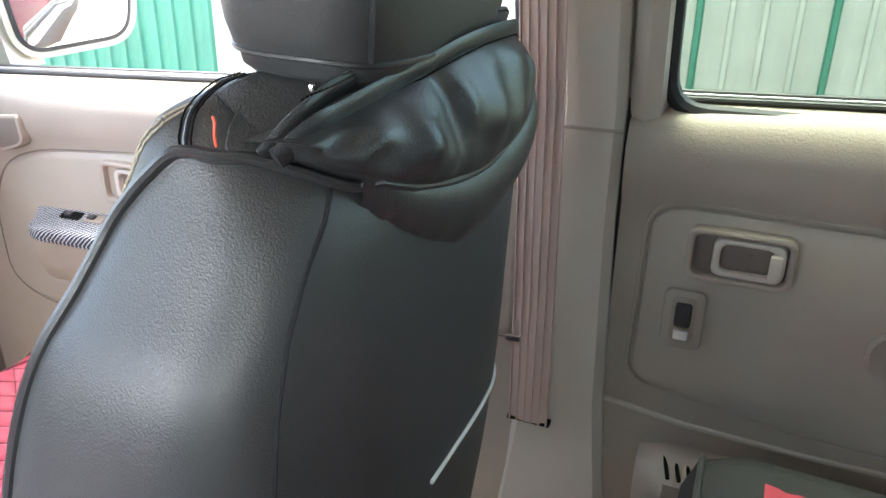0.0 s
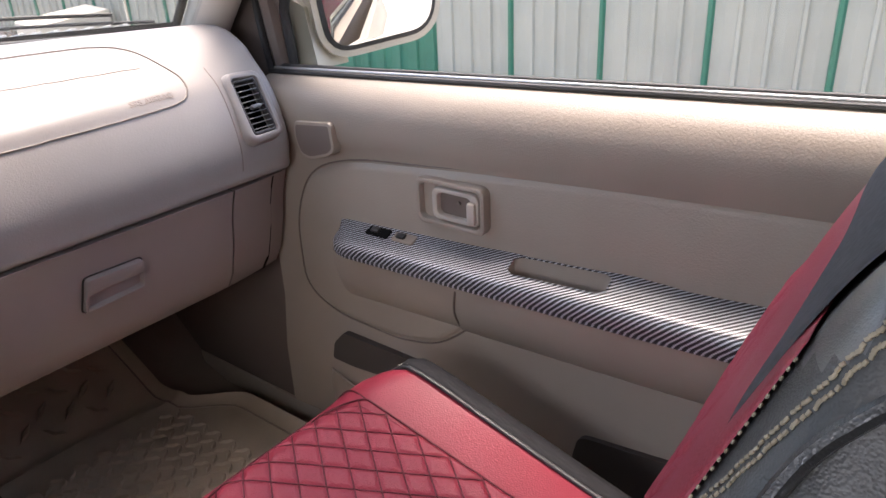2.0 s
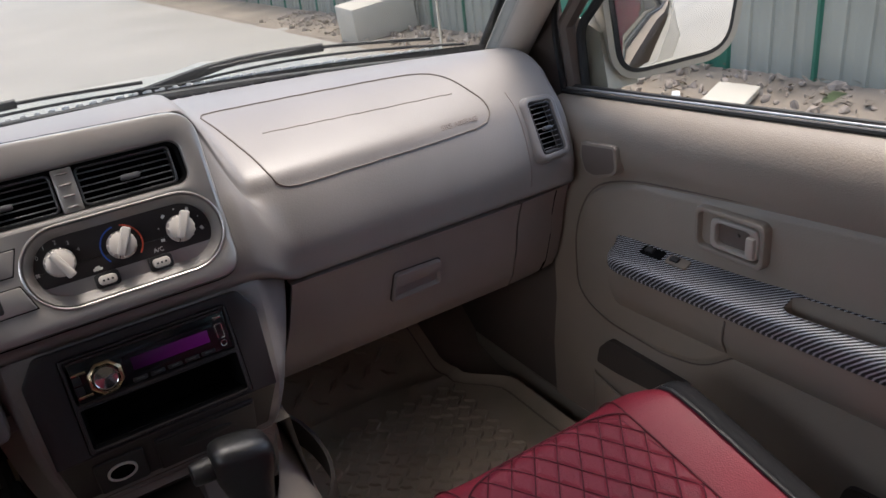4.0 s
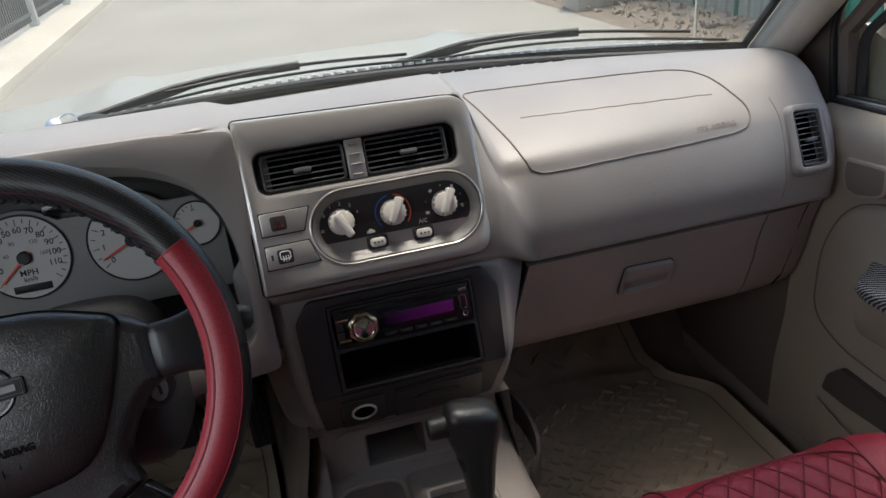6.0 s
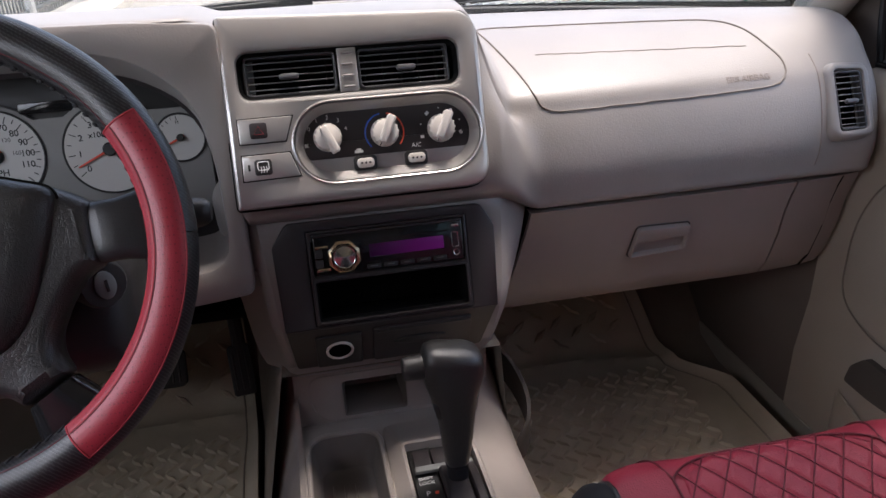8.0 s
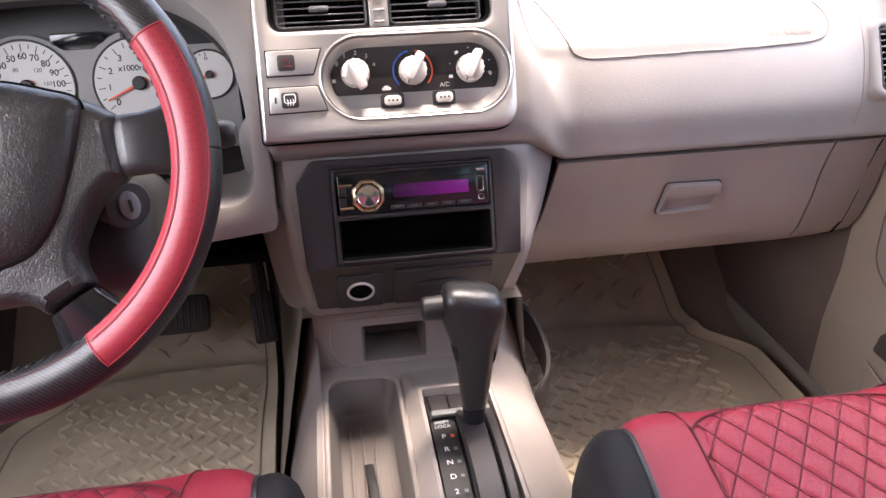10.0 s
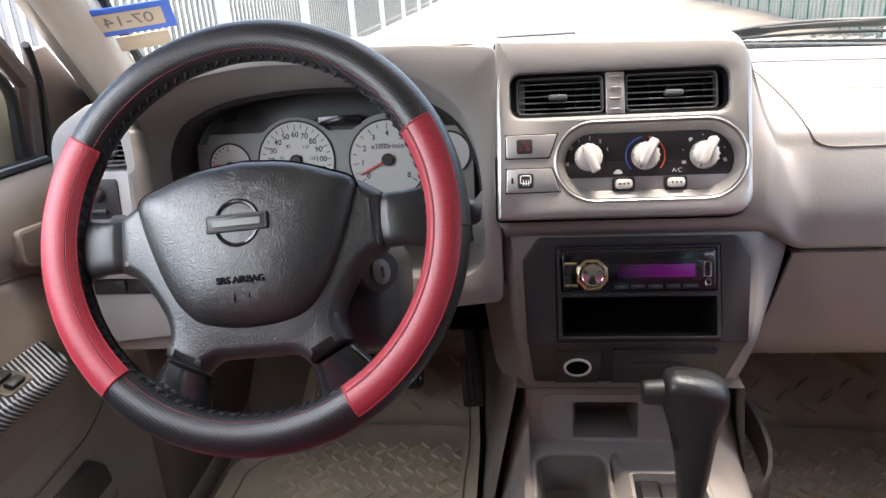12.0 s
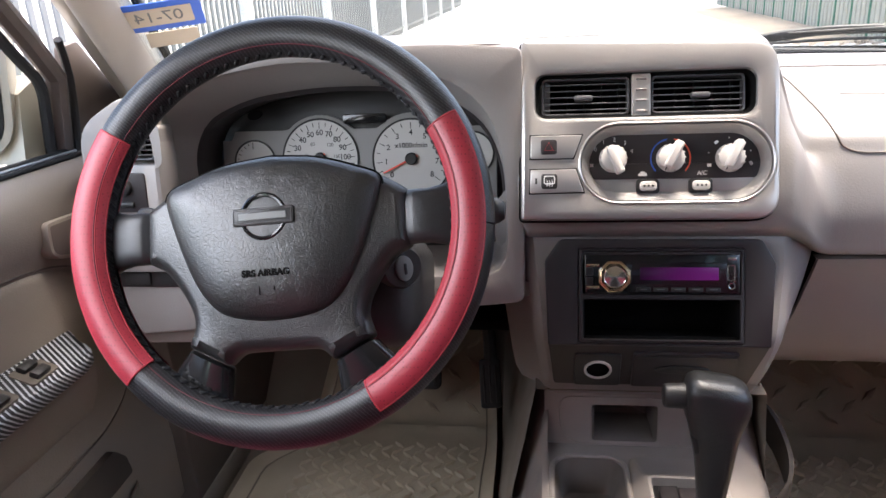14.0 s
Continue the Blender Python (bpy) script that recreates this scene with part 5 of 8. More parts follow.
def gauge(cx, cy, r, numbers, a0, a1, needle, sub=(), text=(), label=""):
    m = at(MC, cx, cy, -0.011)
    b = B()
    lathe(b, [(r, 0.0), (r, 0.001), (0.0, 0.001)], m, 48)
    g = part("gauge_dial", b, "gauge", cl, label)
    b = B()
    tube(b, [m @ Vector(((r + 0.001) * math.cos(t), (r + 0.001) * math.sin(t), 0.001)) for t in span(0, 2 * math.pi * 47 / 48, 48)], 0.0014, 6, closed=True)
    part("dial_rim", b, "ink", g)
    n = len(numbers)
    b = B()
    ticks = (n - 1) * 2
    for i in range(ticks + 1):
        a = radians(a0 + (a1 - a0) * i / ticks)
        ln = r * (0.16 if i % 2 == 0 else 0.10)
        rbox(b, m @ Matrix.Rotation(a, 4, "Z") @ Matrix.Translation((r * 0.93 - ln / 2, 0, 0.0013)), (ln, 0.0011, 0.0004), 0.0001, 1)
    part("tick_marks", b, "ink", g)
    for i, t in enumerate(numbers):
        if not t:
            continue
        a = radians(a0 + (a1 - a0) * i / (n - 1))
        words("dial_number", t, at(m, r * 0.67 * math.cos(a), r * 0.67 * math.sin(a), 0.0013), r * 0.20, "ink", g, 0.0001, bold=r * 0.003)
    for t, a, f, sz in sub:
        words("small_number", t, at(m, r * f * math.cos(radians(a)), r * f * math.sin(radians(a)), 0.0013), r * sz, "ink", g, 0.0001)
    for t, dx, dy, sz in text:
        words("dial_words", t, at(m, r * dx, r * dy, 0.0013), r * sz * 1.15, "ink", g, 0.0001, bold=r * 0.003)
    b = B()
    a = radians(needle)
    mm = m @ Matrix.Rotation(a, 4, "Z")
    pts = [(-r * 0.18, -0.0016), (r * 0.82, -0.0011), (r * 0.82, 0.0011), (-r * 0.18, 0.0018)]
    plate(b, pts, mm, 0.004, 0.0055, 0.0004)
    part("needle", b, "orange", g, "orange-red needle")
    b = B()
    lathe(b, [(r * 0.16, 0.001), (r * 0.16, 0.006), (r * 0.13, 0.008), (0.0, 0.008)], m, 20)
    part("needle_cap", b, "ink", g)
    return g


sp = gauge(-0.464, 0.003, 0.056, ["", "10", "20", "30", "40", "50", "60", "70", "80", "90", "100", "110", ""], 222, -42, 222,
           sub=(("40", 168, 0.40, 0.13), ("80", 118, 0.42, 0.13), ("120", 52, 0.44, 0.13), ("160", 6, 0.44, 0.13)), text=(("MPH", 0.0, -0.38, 0.18), ("km/h", 0.0, -0.54, 0.13)), label="white speedometer dial with black numbers")
b = B()
plate(b, rrect(-0.024, -0.0475, 0.024, -0.0375, 0.001), at(MC, -0.464, 0.003, -0.011), 0.001, 0.0018, 0.0002)
part("odometer_window", b, "ink", sp)
gauge(-0.328, 0.000, 0.056, ["0", "1", "2", "3", "4", "5", "6", "7", "8"], 218, -38, 206, text=(("x1000r/min", 0.0, 0.34, 0.16),), label="white rev counter dial with black numbers")
gauge(-0.240, 0.006, 0.030, ["C", "", "", "", "H"], 215, 95, 205, label="small white temperature dial")
gauge(-0.565, 0.000, 0.030, ["E", "", "", "", "F"], 215, 95, 180, label="small white fuel dial")
b = B()
lathe(b, [(0.011, 0.0), (0.010, 0.001), (0.0, 0.001)], basis((-0.545, 0.175, 1.262), X, (0, 0.9, 0.5)), 16)
part("sensor_dot", b, "dark", cl)
# raised end panel with its vent and the mirror switch
ME = at(MF, 0, 0, 0.030)
b = B()
plate(b, [(x, fz(z)) for x, z in rounded([(-0.725, 1.085), (-0.622, 1.085), (-0.618, 1.250), (-0.630, 1.300), (-0.660, 1.312), (-0.725, 1.275)], [0.004, 0.006, 0.03, 0.03, 0.03, 0.03], 5)], ME, -0.045, 0.001, 0.006, holes=[[(x, fz(z)) for x, z in rrect(-0.668, 1.227, -0.620, 1.274, 0.006)]])
part("end_panel", b, "dash", dash, "beige end panel of the dashboard")
vent(dash, ME, -0.664, fz(1.231), -0.624, fz(1.270), 0.0, 5)
b = B()
plate(b, [(x, fz(z)) for x, z in rrect(-0.692, 1.166, -0.640, 1.216, 0.004)], ME, -0.008, 0.004, 0.001)
ms = part("mirror_switch", b, "bezel", dash, "black mirror adjusting switch")
b = B()
lathe(b, [(0.011, 0.005), (0.010, 0.014), (0.007, 0.016), (0.0, 0.016)], at(ME, -0.668, fz(1.198), -0.003), 18)
part("adjuster", b, "black", ms)
b = B()
rbox(b, at(ME, -0.668, fz(1.176), 0.006), (0.024, 0.007, 0.006), 0.002)
part("selector", b, "black", ms)
# right-hand end vent, in its silver frame
MV = basis((0.668, 0.0945, 1.187), (1, 0.0, 0), (0, 0.52, 1))
b = B()
mouth = rounded([(-0.020, -0.042), (0.025, -0.041), (0.027, 0.043), (-0.018, 0.046)], 0.007, 5)
loft(b, [[MV @ Vector((u, v, n)) for u, v in offset_loop(mouth, d)] for d, n in ((0.001, -0.020), (0.0, 0.0005), (-0.0012, 0.0026), (-0.0035, 0.0032), (-0.0070, 0.0026), (-0.0095, 0.000), (-0.0110, -0.006), (-0.012, -0.02))], caps=False)
part("vent_surround", b, "dash", dash, "beige end vent surround")
b = B()
tube(b, [pad_by(0.632 - 0.03 * (1.24 - z), z=z) for z in span(1.245, 1.10, 14)], 0.0012, 6)
part("pod_crease", b, "dash_low", dash)
# backing painted near black, as the shade inside the duct
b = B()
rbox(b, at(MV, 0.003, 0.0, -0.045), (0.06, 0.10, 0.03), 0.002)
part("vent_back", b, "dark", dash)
vent(dash, MV, -0.0185, -0.0405, 0.0245, 0.0425, 0.001, 9)

# lower stack body round the radio
b = B()
rows = []
for z, xl, xr, yf, gl, gr in ((1.158, -0.150, 0.145, 0.085, -0.190, 0.180), (1.135, -0.160, 0.155, 0.062, -0.205, 0.196), (1.10, -0.158, 0.158, 0.043, -0.206, 0.208), (1.05, -0.152, 0.154, 0.025, -0.20, 0.203), (1.00, -0.147, 0.148, 0.008, -0.195, 0.193), (0.96, -0.142, 0.142, 0.016, -0.19, 0.182), (0.92, -0.139, 0.136, 0.036, -0.185, 0.168), (0.89, -0.138, 0.133, 0.06, -0.18, 0.160)):
    rows.append([(gl, 0.135, z), (gl + 0.010, 0.105, z), (xl - 0.006, yf + 0.022, z), (xl, yf + 0.008, z), (xl + 0.009, yf, z), (-0.10, yf, z), (-0.098, yf, z), (0.098, yf, z), (0.10, yf, z), (xr - 0.009, yf, z), (xr, yf + 0.008, z), (xr + 0.008, yf + 0.024, z), (gr - 0.006, 0.105, z), (gr, 0.135, z)])
rows = [[p for p in r] for r in rows]
cols = list(zip(*rows))
cols = [smooth_path(c, 24) for c in cols]
loft(b, [[tuple(c[i]) for c in cols] for i in range(24)], closed=False, caps=False)
bmesh.ops.delete(b, geom=[f for f in b.faces if abs(f.calc_center_median().x) < 0.05 and 0.985 < f.calc_center_median().z < 1.100], context="FACES")
part("stack_body", b, "dash", dash, "beige centre stack body")
# charcoal bezel, bent at the foot of the radio
MR = basis((0, 0, 1.0), X, SL)
ML = basis((0, 0.0, 1.0), X, (0, -0.40, 1))
RAD = rrect(-0.0955, 0.000, 0.1005, 0.1160, 0.003)
b = B()
plate(b, rounded([(-0.133, -0.004), (0.132, -0.004), (0.137, 0.098), (0.121, 0.127), (-0.118, 0.128), (-0.137, 0.101)], [0.001, 0.001, 0.004, 0.006, 0.006, 0.004], 3), MR, -0.010, 0.004, 0.0025, holes=[RAD])
bez = part("radio_bezel", b, "bezel", dash, "charcoal plastic radio surround")
b = B()
plate(b, rounded([(-0.126, -0.080), (0.115, -0.080), (0.1315, 0.001), (-0.1325, 0.001)], [0.006, 0.006, 0.001, 0.001], 3), ML, -0.010, 0.004, 0.002)
part("lower_bezel", b, "bezel", bez)
radio = tagged(new("car_radio"), "black single-slot car radio with chrome-ringed knob and violet display", "radio")
radio.location = (0, 0.03, 1.0)
b = B()
plate(b, offset_loop(RAD, 0.0004), MR, -0.006, 0.0065, 0.002, holes=[rrect(-0.0905, 0.0045, 0.0955, 0.0545, 0.003), rrect(-0.0905, 0.060, 0.0960, 0.1120, 0.003)])
part("trim_ring", b, "bezel", radio)
b = B()
plate(b, rrect(-0.0885, 0.0610, 0.0950, 0.1110, 0.004), MR, -0.02, 0.0075, 0.002)
fp = part("faceplate", b, "gloss", radio, "gloss black radio front")
b = B()
plate(b, rrect(-0.088, 0.1085, 0.0945, 0.1112, 0.001), MR, 0.004, 0.0088, 0.0005)
part("top_edge", b, "bezel", fp)
b = B()
plate(b, rrect(-0.032, 0.0725, 0.079, 0.0990, 0.002), MR, 0.006, 0.0082, 0.0003)
part("display_window", b, "display_off", fp)
b = B()
plate(b, rrect(-0.022, 0.0775, 0.070, 0.0930, 0.001), MR, 0.0075, 0.0086, 0.0002)
part("display", b, "display", fp, "lit violet display")
KM = at(MR, -0.0525, 0.0820, 0.0075)
b = B()
lathe(b, [(0.0205, 0.0), (0.0205, 0.003), (0.0190, 0.0045), (0.0165, 0.003), (0.0160, 0.0)], KM @ Matrix.Rotation(radians(22.5), 4, "Z"), 8, cap=False)
part("knob_ring", b, "gold", fp, "chrome ring round the volume knob")
b = B()
lathe(b, [(0.0145, 0.0), (0.0140, 0.009), (0.0132, 0.0105), (0.0125, 0.0100), (0.0005, 0.0125)], KM, 36)
part("volume_knob", b, "chrome", fp, "brushed metal volume knob")
for v in (0.0135, -0.0135):
    b = B()
    plate(b, [(-0.034, v - 0.0018), (-0.018, v - 0.0018), (-0.018, v + 0.0018), (-0.034, v + 0.0018)], KM, 0.0, 0.003, 0.0008)
    part("chrome_arm", b, "gold", fp)
for v in (-0.006, 0.006):
    b = B()
    rbox(b, at(KM, -0.0300, v, 0.002), (0.009, 0.010, 0.003), 0.001)
    part("side_button", b, "black", fp)
for i in range(5):
    b = B()
    rbox(b, at(MR, -0.018 + 0.0205 * i, 0.0660, 0.0080), (0.017, 0.0052, 0.002), 0.0008)
    k = part("preset_button", b, "black", fp)
    b = B()
    rbox(b, at(MR, -0.018 + 0.0205 * i, 0.0664, 0.0091), (0.009, 0.0009, 0.0003), 0.0001, 1)
    part("button_legend", b, "rail", fp)
b = B()
tube(b, [MR @ Vector((u, v, 0.0078)) for u, v in rrect(0.0805, 0.0775, 0.0885, 0.0955, 0.001, 2)], 0.0009, 5, closed=True)
part("usb_frame", b, "chrome", fp)
b = B()
tube(b, [at(MR, 0.0850, 0.0705, 0.0078) @ Vector((0.0036 * math.cos(t), 0.0036 * math.sin(t), 0)) for t in span(0, 5.9, 14)], 0.0007, 5, closed=True)
part("jack_ring", b, "chrome", fp)
b = B()
rbox(b, at(MR, 0.0855, 0.1035, 0.0082), (0.010, 0.0035, 0.002), 0.0008)
part("eject_key", b, "chrome", fp)
# open storage slot below the radio, inside painted near black for shade
tray = tagged(new("storage_pocket"), "empty black storage pocket below the radio, inside darkened for shade", "storage pocket")
tray.location = (0, 0.05, 1.0)
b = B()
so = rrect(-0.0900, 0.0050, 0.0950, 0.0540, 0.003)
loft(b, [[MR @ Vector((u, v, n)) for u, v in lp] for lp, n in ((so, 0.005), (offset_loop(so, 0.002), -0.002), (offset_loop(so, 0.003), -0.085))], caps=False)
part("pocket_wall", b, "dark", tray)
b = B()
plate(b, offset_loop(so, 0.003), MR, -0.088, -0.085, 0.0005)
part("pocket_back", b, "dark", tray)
b = B()
plate(b, offset_loop(so, -0.0025), MR, 0.0055, 0.0080, 0.001, holes=[so])
part("pocket_frame", b, "bezel", tray)
# lighter socket and ashtray
b = B()
plate(b, rrect(-0.1000, -0.078, -0.0420, -0.016, 0.004), ML, 0.003, 0.0075, 0.002)
soc = tagged(new("lighter_socket"), "black lighter socket with a pale ring", "lighter socket")
soc.location = (-0.07, 0.02, 0.93)
part("socket_plate", b, "black", soc)
LM = at(ML, -0.0705, -0.0440, 0.0075)
b = B()
lathe(b, [(0.0175, -0.001), (0.0175, 0.002), (0.0160, 0.003), (0.0145, 0.002), (0.0145, -0.02)], LM, 30, cap=False)
part("socket_ring", b, "knob", soc, "pale glowing-plastic ring")
b = B()
lathe(b, [(0.0145, 0.0005), (0.0, 0.0005)], LM, 24)
part("socket_well", b, "dark", soc)
ash = tagged(new("ashtray"), "closed black ashtray drawer under the radio", "ashtray")
ash.location = (0.035, 0.02, 0.93)
b = B()
plate(b, rrect(-0.0280, -0.078, 0.0980, -0.0120, 0.004), ML, 0.003, 0.0080, 0.002)
part("drawer_front", b, "bezel", ash)
b = B()
plate(b, [(0.010 + 0.034 * math.cos(t) * (1.0) + 0.022, -0.041 + 0.008 * math.sin(t)) for t in span(0, 2 * math.pi * 0.96, 26)], ML, 0.006, 0.0105, 0.002)
part("finger_grip", b, "black", ash)
b = B()
rbox(b, at(ML, 0.035, -0.0165, 0.0085), (0.12, 0.003, 0.002), 0.001)
part("drawer_line", b, "black", ash)

# glove box
GB = [(1.072, 0.099), (1.05, 0.108), (1.02, 0.117), (0.98, 0.124), (0.945, 0.134), (0.92, 0.142), (0.895, 0.158), (0.878, 0.185), (0.868, 0.23), (0.866, 0.27)]
gy = lambda z: next((ya + (yb - ya) * (za - z) / (za - zb) for (za, ya), (zb, yb) in zip(GB, GB[1:]) if zb <= z <= za), GB[-1][1])
gl = lambda z: 0.208 - 0.05 * max(0, (1.072 - z) / 0.20) ** 1.6
zz = [1.0715, 1.069, 1.06, 1.05, 1.035, 1.02, 1.0, 0.98, 0.96, 0.945, 0.93, 0.92, 0.91, 0.905, 0.895, 0.885, 0.878, 0.872, 0.868]
glove = tagged(new("glove_box"), "closed beige glove box with a recessed handle", "glove box")
glove.location = (0.41, 0.15, 0.9)
b = B()
thick_sheet(b, lambda u, z: (gl(z) + (0.612 - gl(z)) * u, gy(z) - 0.002, z), span(0, 1, 20), zz, (0, 0.02, 0))
gd = part("glove_door", b, "dash_low", glove)
b = B()
thick_sheet(b, lambda u, z: (0.616 + u * (0.100 + 0.01 * u), gy(z) + 0.012 * u * u - 0.001, z), span(0, 1, 8), zz, (0, 0.02, 0))
part("end_filler", b, "dash_low", dash, "beige filler beside the glove box")
b = B()
thick_sheet(b, lambda u, z: (gl(z) - 0.004 + (0.70 - gl(z)) * u, gy(z) + 0.006, z - 0.002), span(0, 1, 20), [1.078] + zz, (0, 0.02, 0))
part("glove_gap", b, "dark", dash)
MG = basis((0.412, gy(1.0) - 0.002, 1.0), X, (0, -0.18, 1))
b = B()
hl = rounded([(-0.047, -0.026), (0.043, -0.022), (0.044, 0.022), (-0.038, 0.024)], 0.006, 4)
plate(b, hl, MG, -0.004, 0.0100, 0.0030, holes=[rounded([(-0.043, -0.022), (0.039, -0.018), (0.040, 0.003), (-0.041, 0.0)], 0.004, 3)])
gh = part("glove_handle", b, "dash_low", gd, "beige recessed latch")
# recess floor painted dark, as the shade of a deeper latch
b = B()
plate(b, rounded([(-0.044, -0.023), (0.040, -0.019), (0.040, 0.004), (-0.042, 0.0)], 0.004, 3), MG, -0.006, -0.001, 0.0005)
part("latch_recess", b, "seam", gh)
b = B()
tube(b, [MG @ Vector((u, v, 0.0012)) for u, v in offset_loop(hl, -0.0012)], 0.0013, 6, closed=True)
part("latch_gap", b, "seam", gd)
# driver's knee panel
b = B()
knee_low = lambda x: lerp(x, [(-0.738, 0.955), (-0.42, 0.962), (-0.32, 0.985), (-0.25, 1.036), (-0.15, 1.042)])
knee_y = lambda z: lerp(z, [(0.86, 0.16), (0.90, 0.07), (0.96, 0.035), (1.02, 0.025), (1.06, 0.045)])


def knee(u, t):
    x = -0.738 + 0.585 * u
    z = knee_low(x) + (1.062 - knee_low(x)) * t
    return (x, knee_y(z) + 0.035 * max(0, 0.12 - t) / 0.12, z)


thick_sheet(b, knee, span(0, 1, 24), span(0, 1, 14), (0, 0.02, 0))
part("knee_panel", b, "dash_low", dash, "beige knee panel below the wheel")
b = B()
rbox(b, at(MF, -0.63, fz(1.072), 0.006), (0.16, 0.026, 0.004), 0.002)
kp = part("switch_strip", b, "bezel", dash)
for i in range(3):
    b = B()
    rbox(b, at(MF, -0.68 + 0.05 * i, fz(1.072), 0.010), (0.036, 0.018, 0.006), 0.002)
    part("rocker_switch", b, "black", kp)
# underside, coloured near black for the shade below the dash
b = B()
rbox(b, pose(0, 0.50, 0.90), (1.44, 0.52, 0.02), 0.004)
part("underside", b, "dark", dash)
# demister slots on the pad
for i in range(34):
    b = B()
    x = -0.40 + 0.80 * i / 33
    p = Vector((x, yw(x) * 0.88, 0))
    q = min(smooth_path([(x, y, z) for y, z in dash_profile(x)], 131), key=lambda t: abs(t.y - p.y) + (0 if t.z > 1.2 else 9))
    rbox(b, pose(x, q.y, q.z + 0.001), (0.020, 0.011, 0.0030), 0.0008, 1)
    part("demister_slot", b, "dark", dash)


# ---- console and gear lever ----
con = thing("centre_console", (0, -0.25, 0.56), "beige plastic centre console with open bins", "console")
MD = basis((0, 0, 0.803), X, (0, 1, 0))
BIN = rrect(-0.124, -0.270, -0.034, 0.032, 0.024)
GATE = rrect(-0.002, -0.262, 0.078, -0.034, 0.004)
b = B()
plate(b, rounded([(-0.137, -0.62), (0.092, -0.62), (0.100, 0.085), (-0.137, 0.085)], 0.006, 3), MD, -0.02, 0.0, 0.004, holes=[BIN, GATE])
part("deck", b, "console", con)
b = B()
tube(b, [MD @ Vector((u, v, 0.001)) for u, v in offset_loop(BIN, -0.004)], 0.0035, 8, closed=True)
part("bin_rim", b, "console", con)
# bin walls in the darker copy, which paints their shade
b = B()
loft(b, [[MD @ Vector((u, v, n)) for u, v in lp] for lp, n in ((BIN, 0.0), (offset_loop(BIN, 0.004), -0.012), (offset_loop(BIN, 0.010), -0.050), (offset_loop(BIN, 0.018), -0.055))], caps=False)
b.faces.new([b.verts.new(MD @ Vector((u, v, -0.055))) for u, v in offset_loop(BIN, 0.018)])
bn = part("bin", b, "console_shade", con, "storage bin, its plastic darkened for shade")
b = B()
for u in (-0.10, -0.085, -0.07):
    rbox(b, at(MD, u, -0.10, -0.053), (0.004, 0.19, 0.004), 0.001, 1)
part("bin_rib", b, "console_shade", bn)
# raised gate frame
b = B()
fr = rrect(-0.008, -0.276, 0.086, -0.026, 0.008)
base = rrect(-0.026, -0.31, 0.094, 0.040, 0.012)
loft(b, [[MD @ Vector((u, v, n)) for u, v in lp] for lp, n in ((base, -0.002), (offset_loop(base, 0.003), 0.002), (offset_loop(fr, -0.003), 0.018), (fr, 0.0205), (offset_loop(fr, 0.004), 0.0205), (offset_loop(fr, 0.006), 0.008))], caps=False)
part("gate_frame", b, "console", con)
gate = tagged(new("gear_selector"), "black automatic gear lever with leather-look knob", "gear lever")
gate.location = (0.045, -0.12, 0.80)
b = B()
rows = []
for y in span(-0.030, -0.262, 14):
    h = 0.812 + 0.010 * math.sin(math.pi * (y + 0.262) / 0.232)
    rows.append([(-0.001, y, h - 0.012), (-0.001, y, h), (0.028, y, h + 0.001), (0.030, y, h - 0.002), (0.077, y, h - 0.002), (0.077, y, h - 0.012)])
loft(b, rows)
pl = part("gate_plate", b, "black", gate)
for xa, xb, lift in ((0.0305, 0.0605, 0.010), (0.0635, 0.0760, 0.008)):
    b = B()
    loft(b, [[(x, y, 0.812 + lift + 0.020 * (1 - ((y + 0.160) / 0.105) ** 2) - e) for x, e in ((xa, 0.012), (xa, 0.003), (xa + 0.002, 0.0), (xb - 0.002, 0.0), (xb, 0.003), (xb, 0.012))] for y in span(-0.092, -0.262, 18)])
    part("curved_slide", b, "bezel", pl, "curved black slide")
for i in range(3):
    b = B()
    rbox(b, pose(0.014 + 0.0235 * i, -0.064, 0.8215, -6, 0, 0), (0.0215, 0.040, 0.004), 0.0015)
    part("slide_cover", b, "bezel", pl)
b = B()
rbox(b, pose(0.038, -0.088, 0.828), (0.074, 0.010, 0.006), 0.002)
part("slide_edge", b, "rail", pl)
for i, t in enumerate(("P", "R", "N", "D", "2", "1")):
    mt = pose(0.011, -0.124 - 0.0225 * i, 0.8225 + 0.001 * math.sin(math.pi * (0.1 + i / 6)))
    words("gear_letter", t, mt, 0.0105, "white", pl, 0.0001)
    b = B()
    rbox(b, mt @ Matrix.Translation((0.0105, 0, 0)), (0.0045, 0.005, 0.0008), 0.0003, 1)
    part("gear_lamp", b, "orange" if t == "P" else "rail", pl)
words("shift_lock_letters", "SHIFT\nLOCK", pose(0.0125, -0.103, 0.8235), 0.0075, "white", pl, 0.0001)
# lever: one leather-grained grip that tapers down to the rod
def lever_ring(z, cx, w, dpt, y, pw=0.62):
    out = []
    for q in span(0, 2 * math.pi * 31 / 32, 32):
        c, s_ = math.cos(q), math.sin(q)
        dx = w * math.copysign(abs(c) ** pw, c)
        out.append((cx + dx, y + dpt * math.copysign(abs(s_) ** pw, s_), z - 0.17 * dx * max(0.0, (z - 0.955) / 0.055)))
    return out


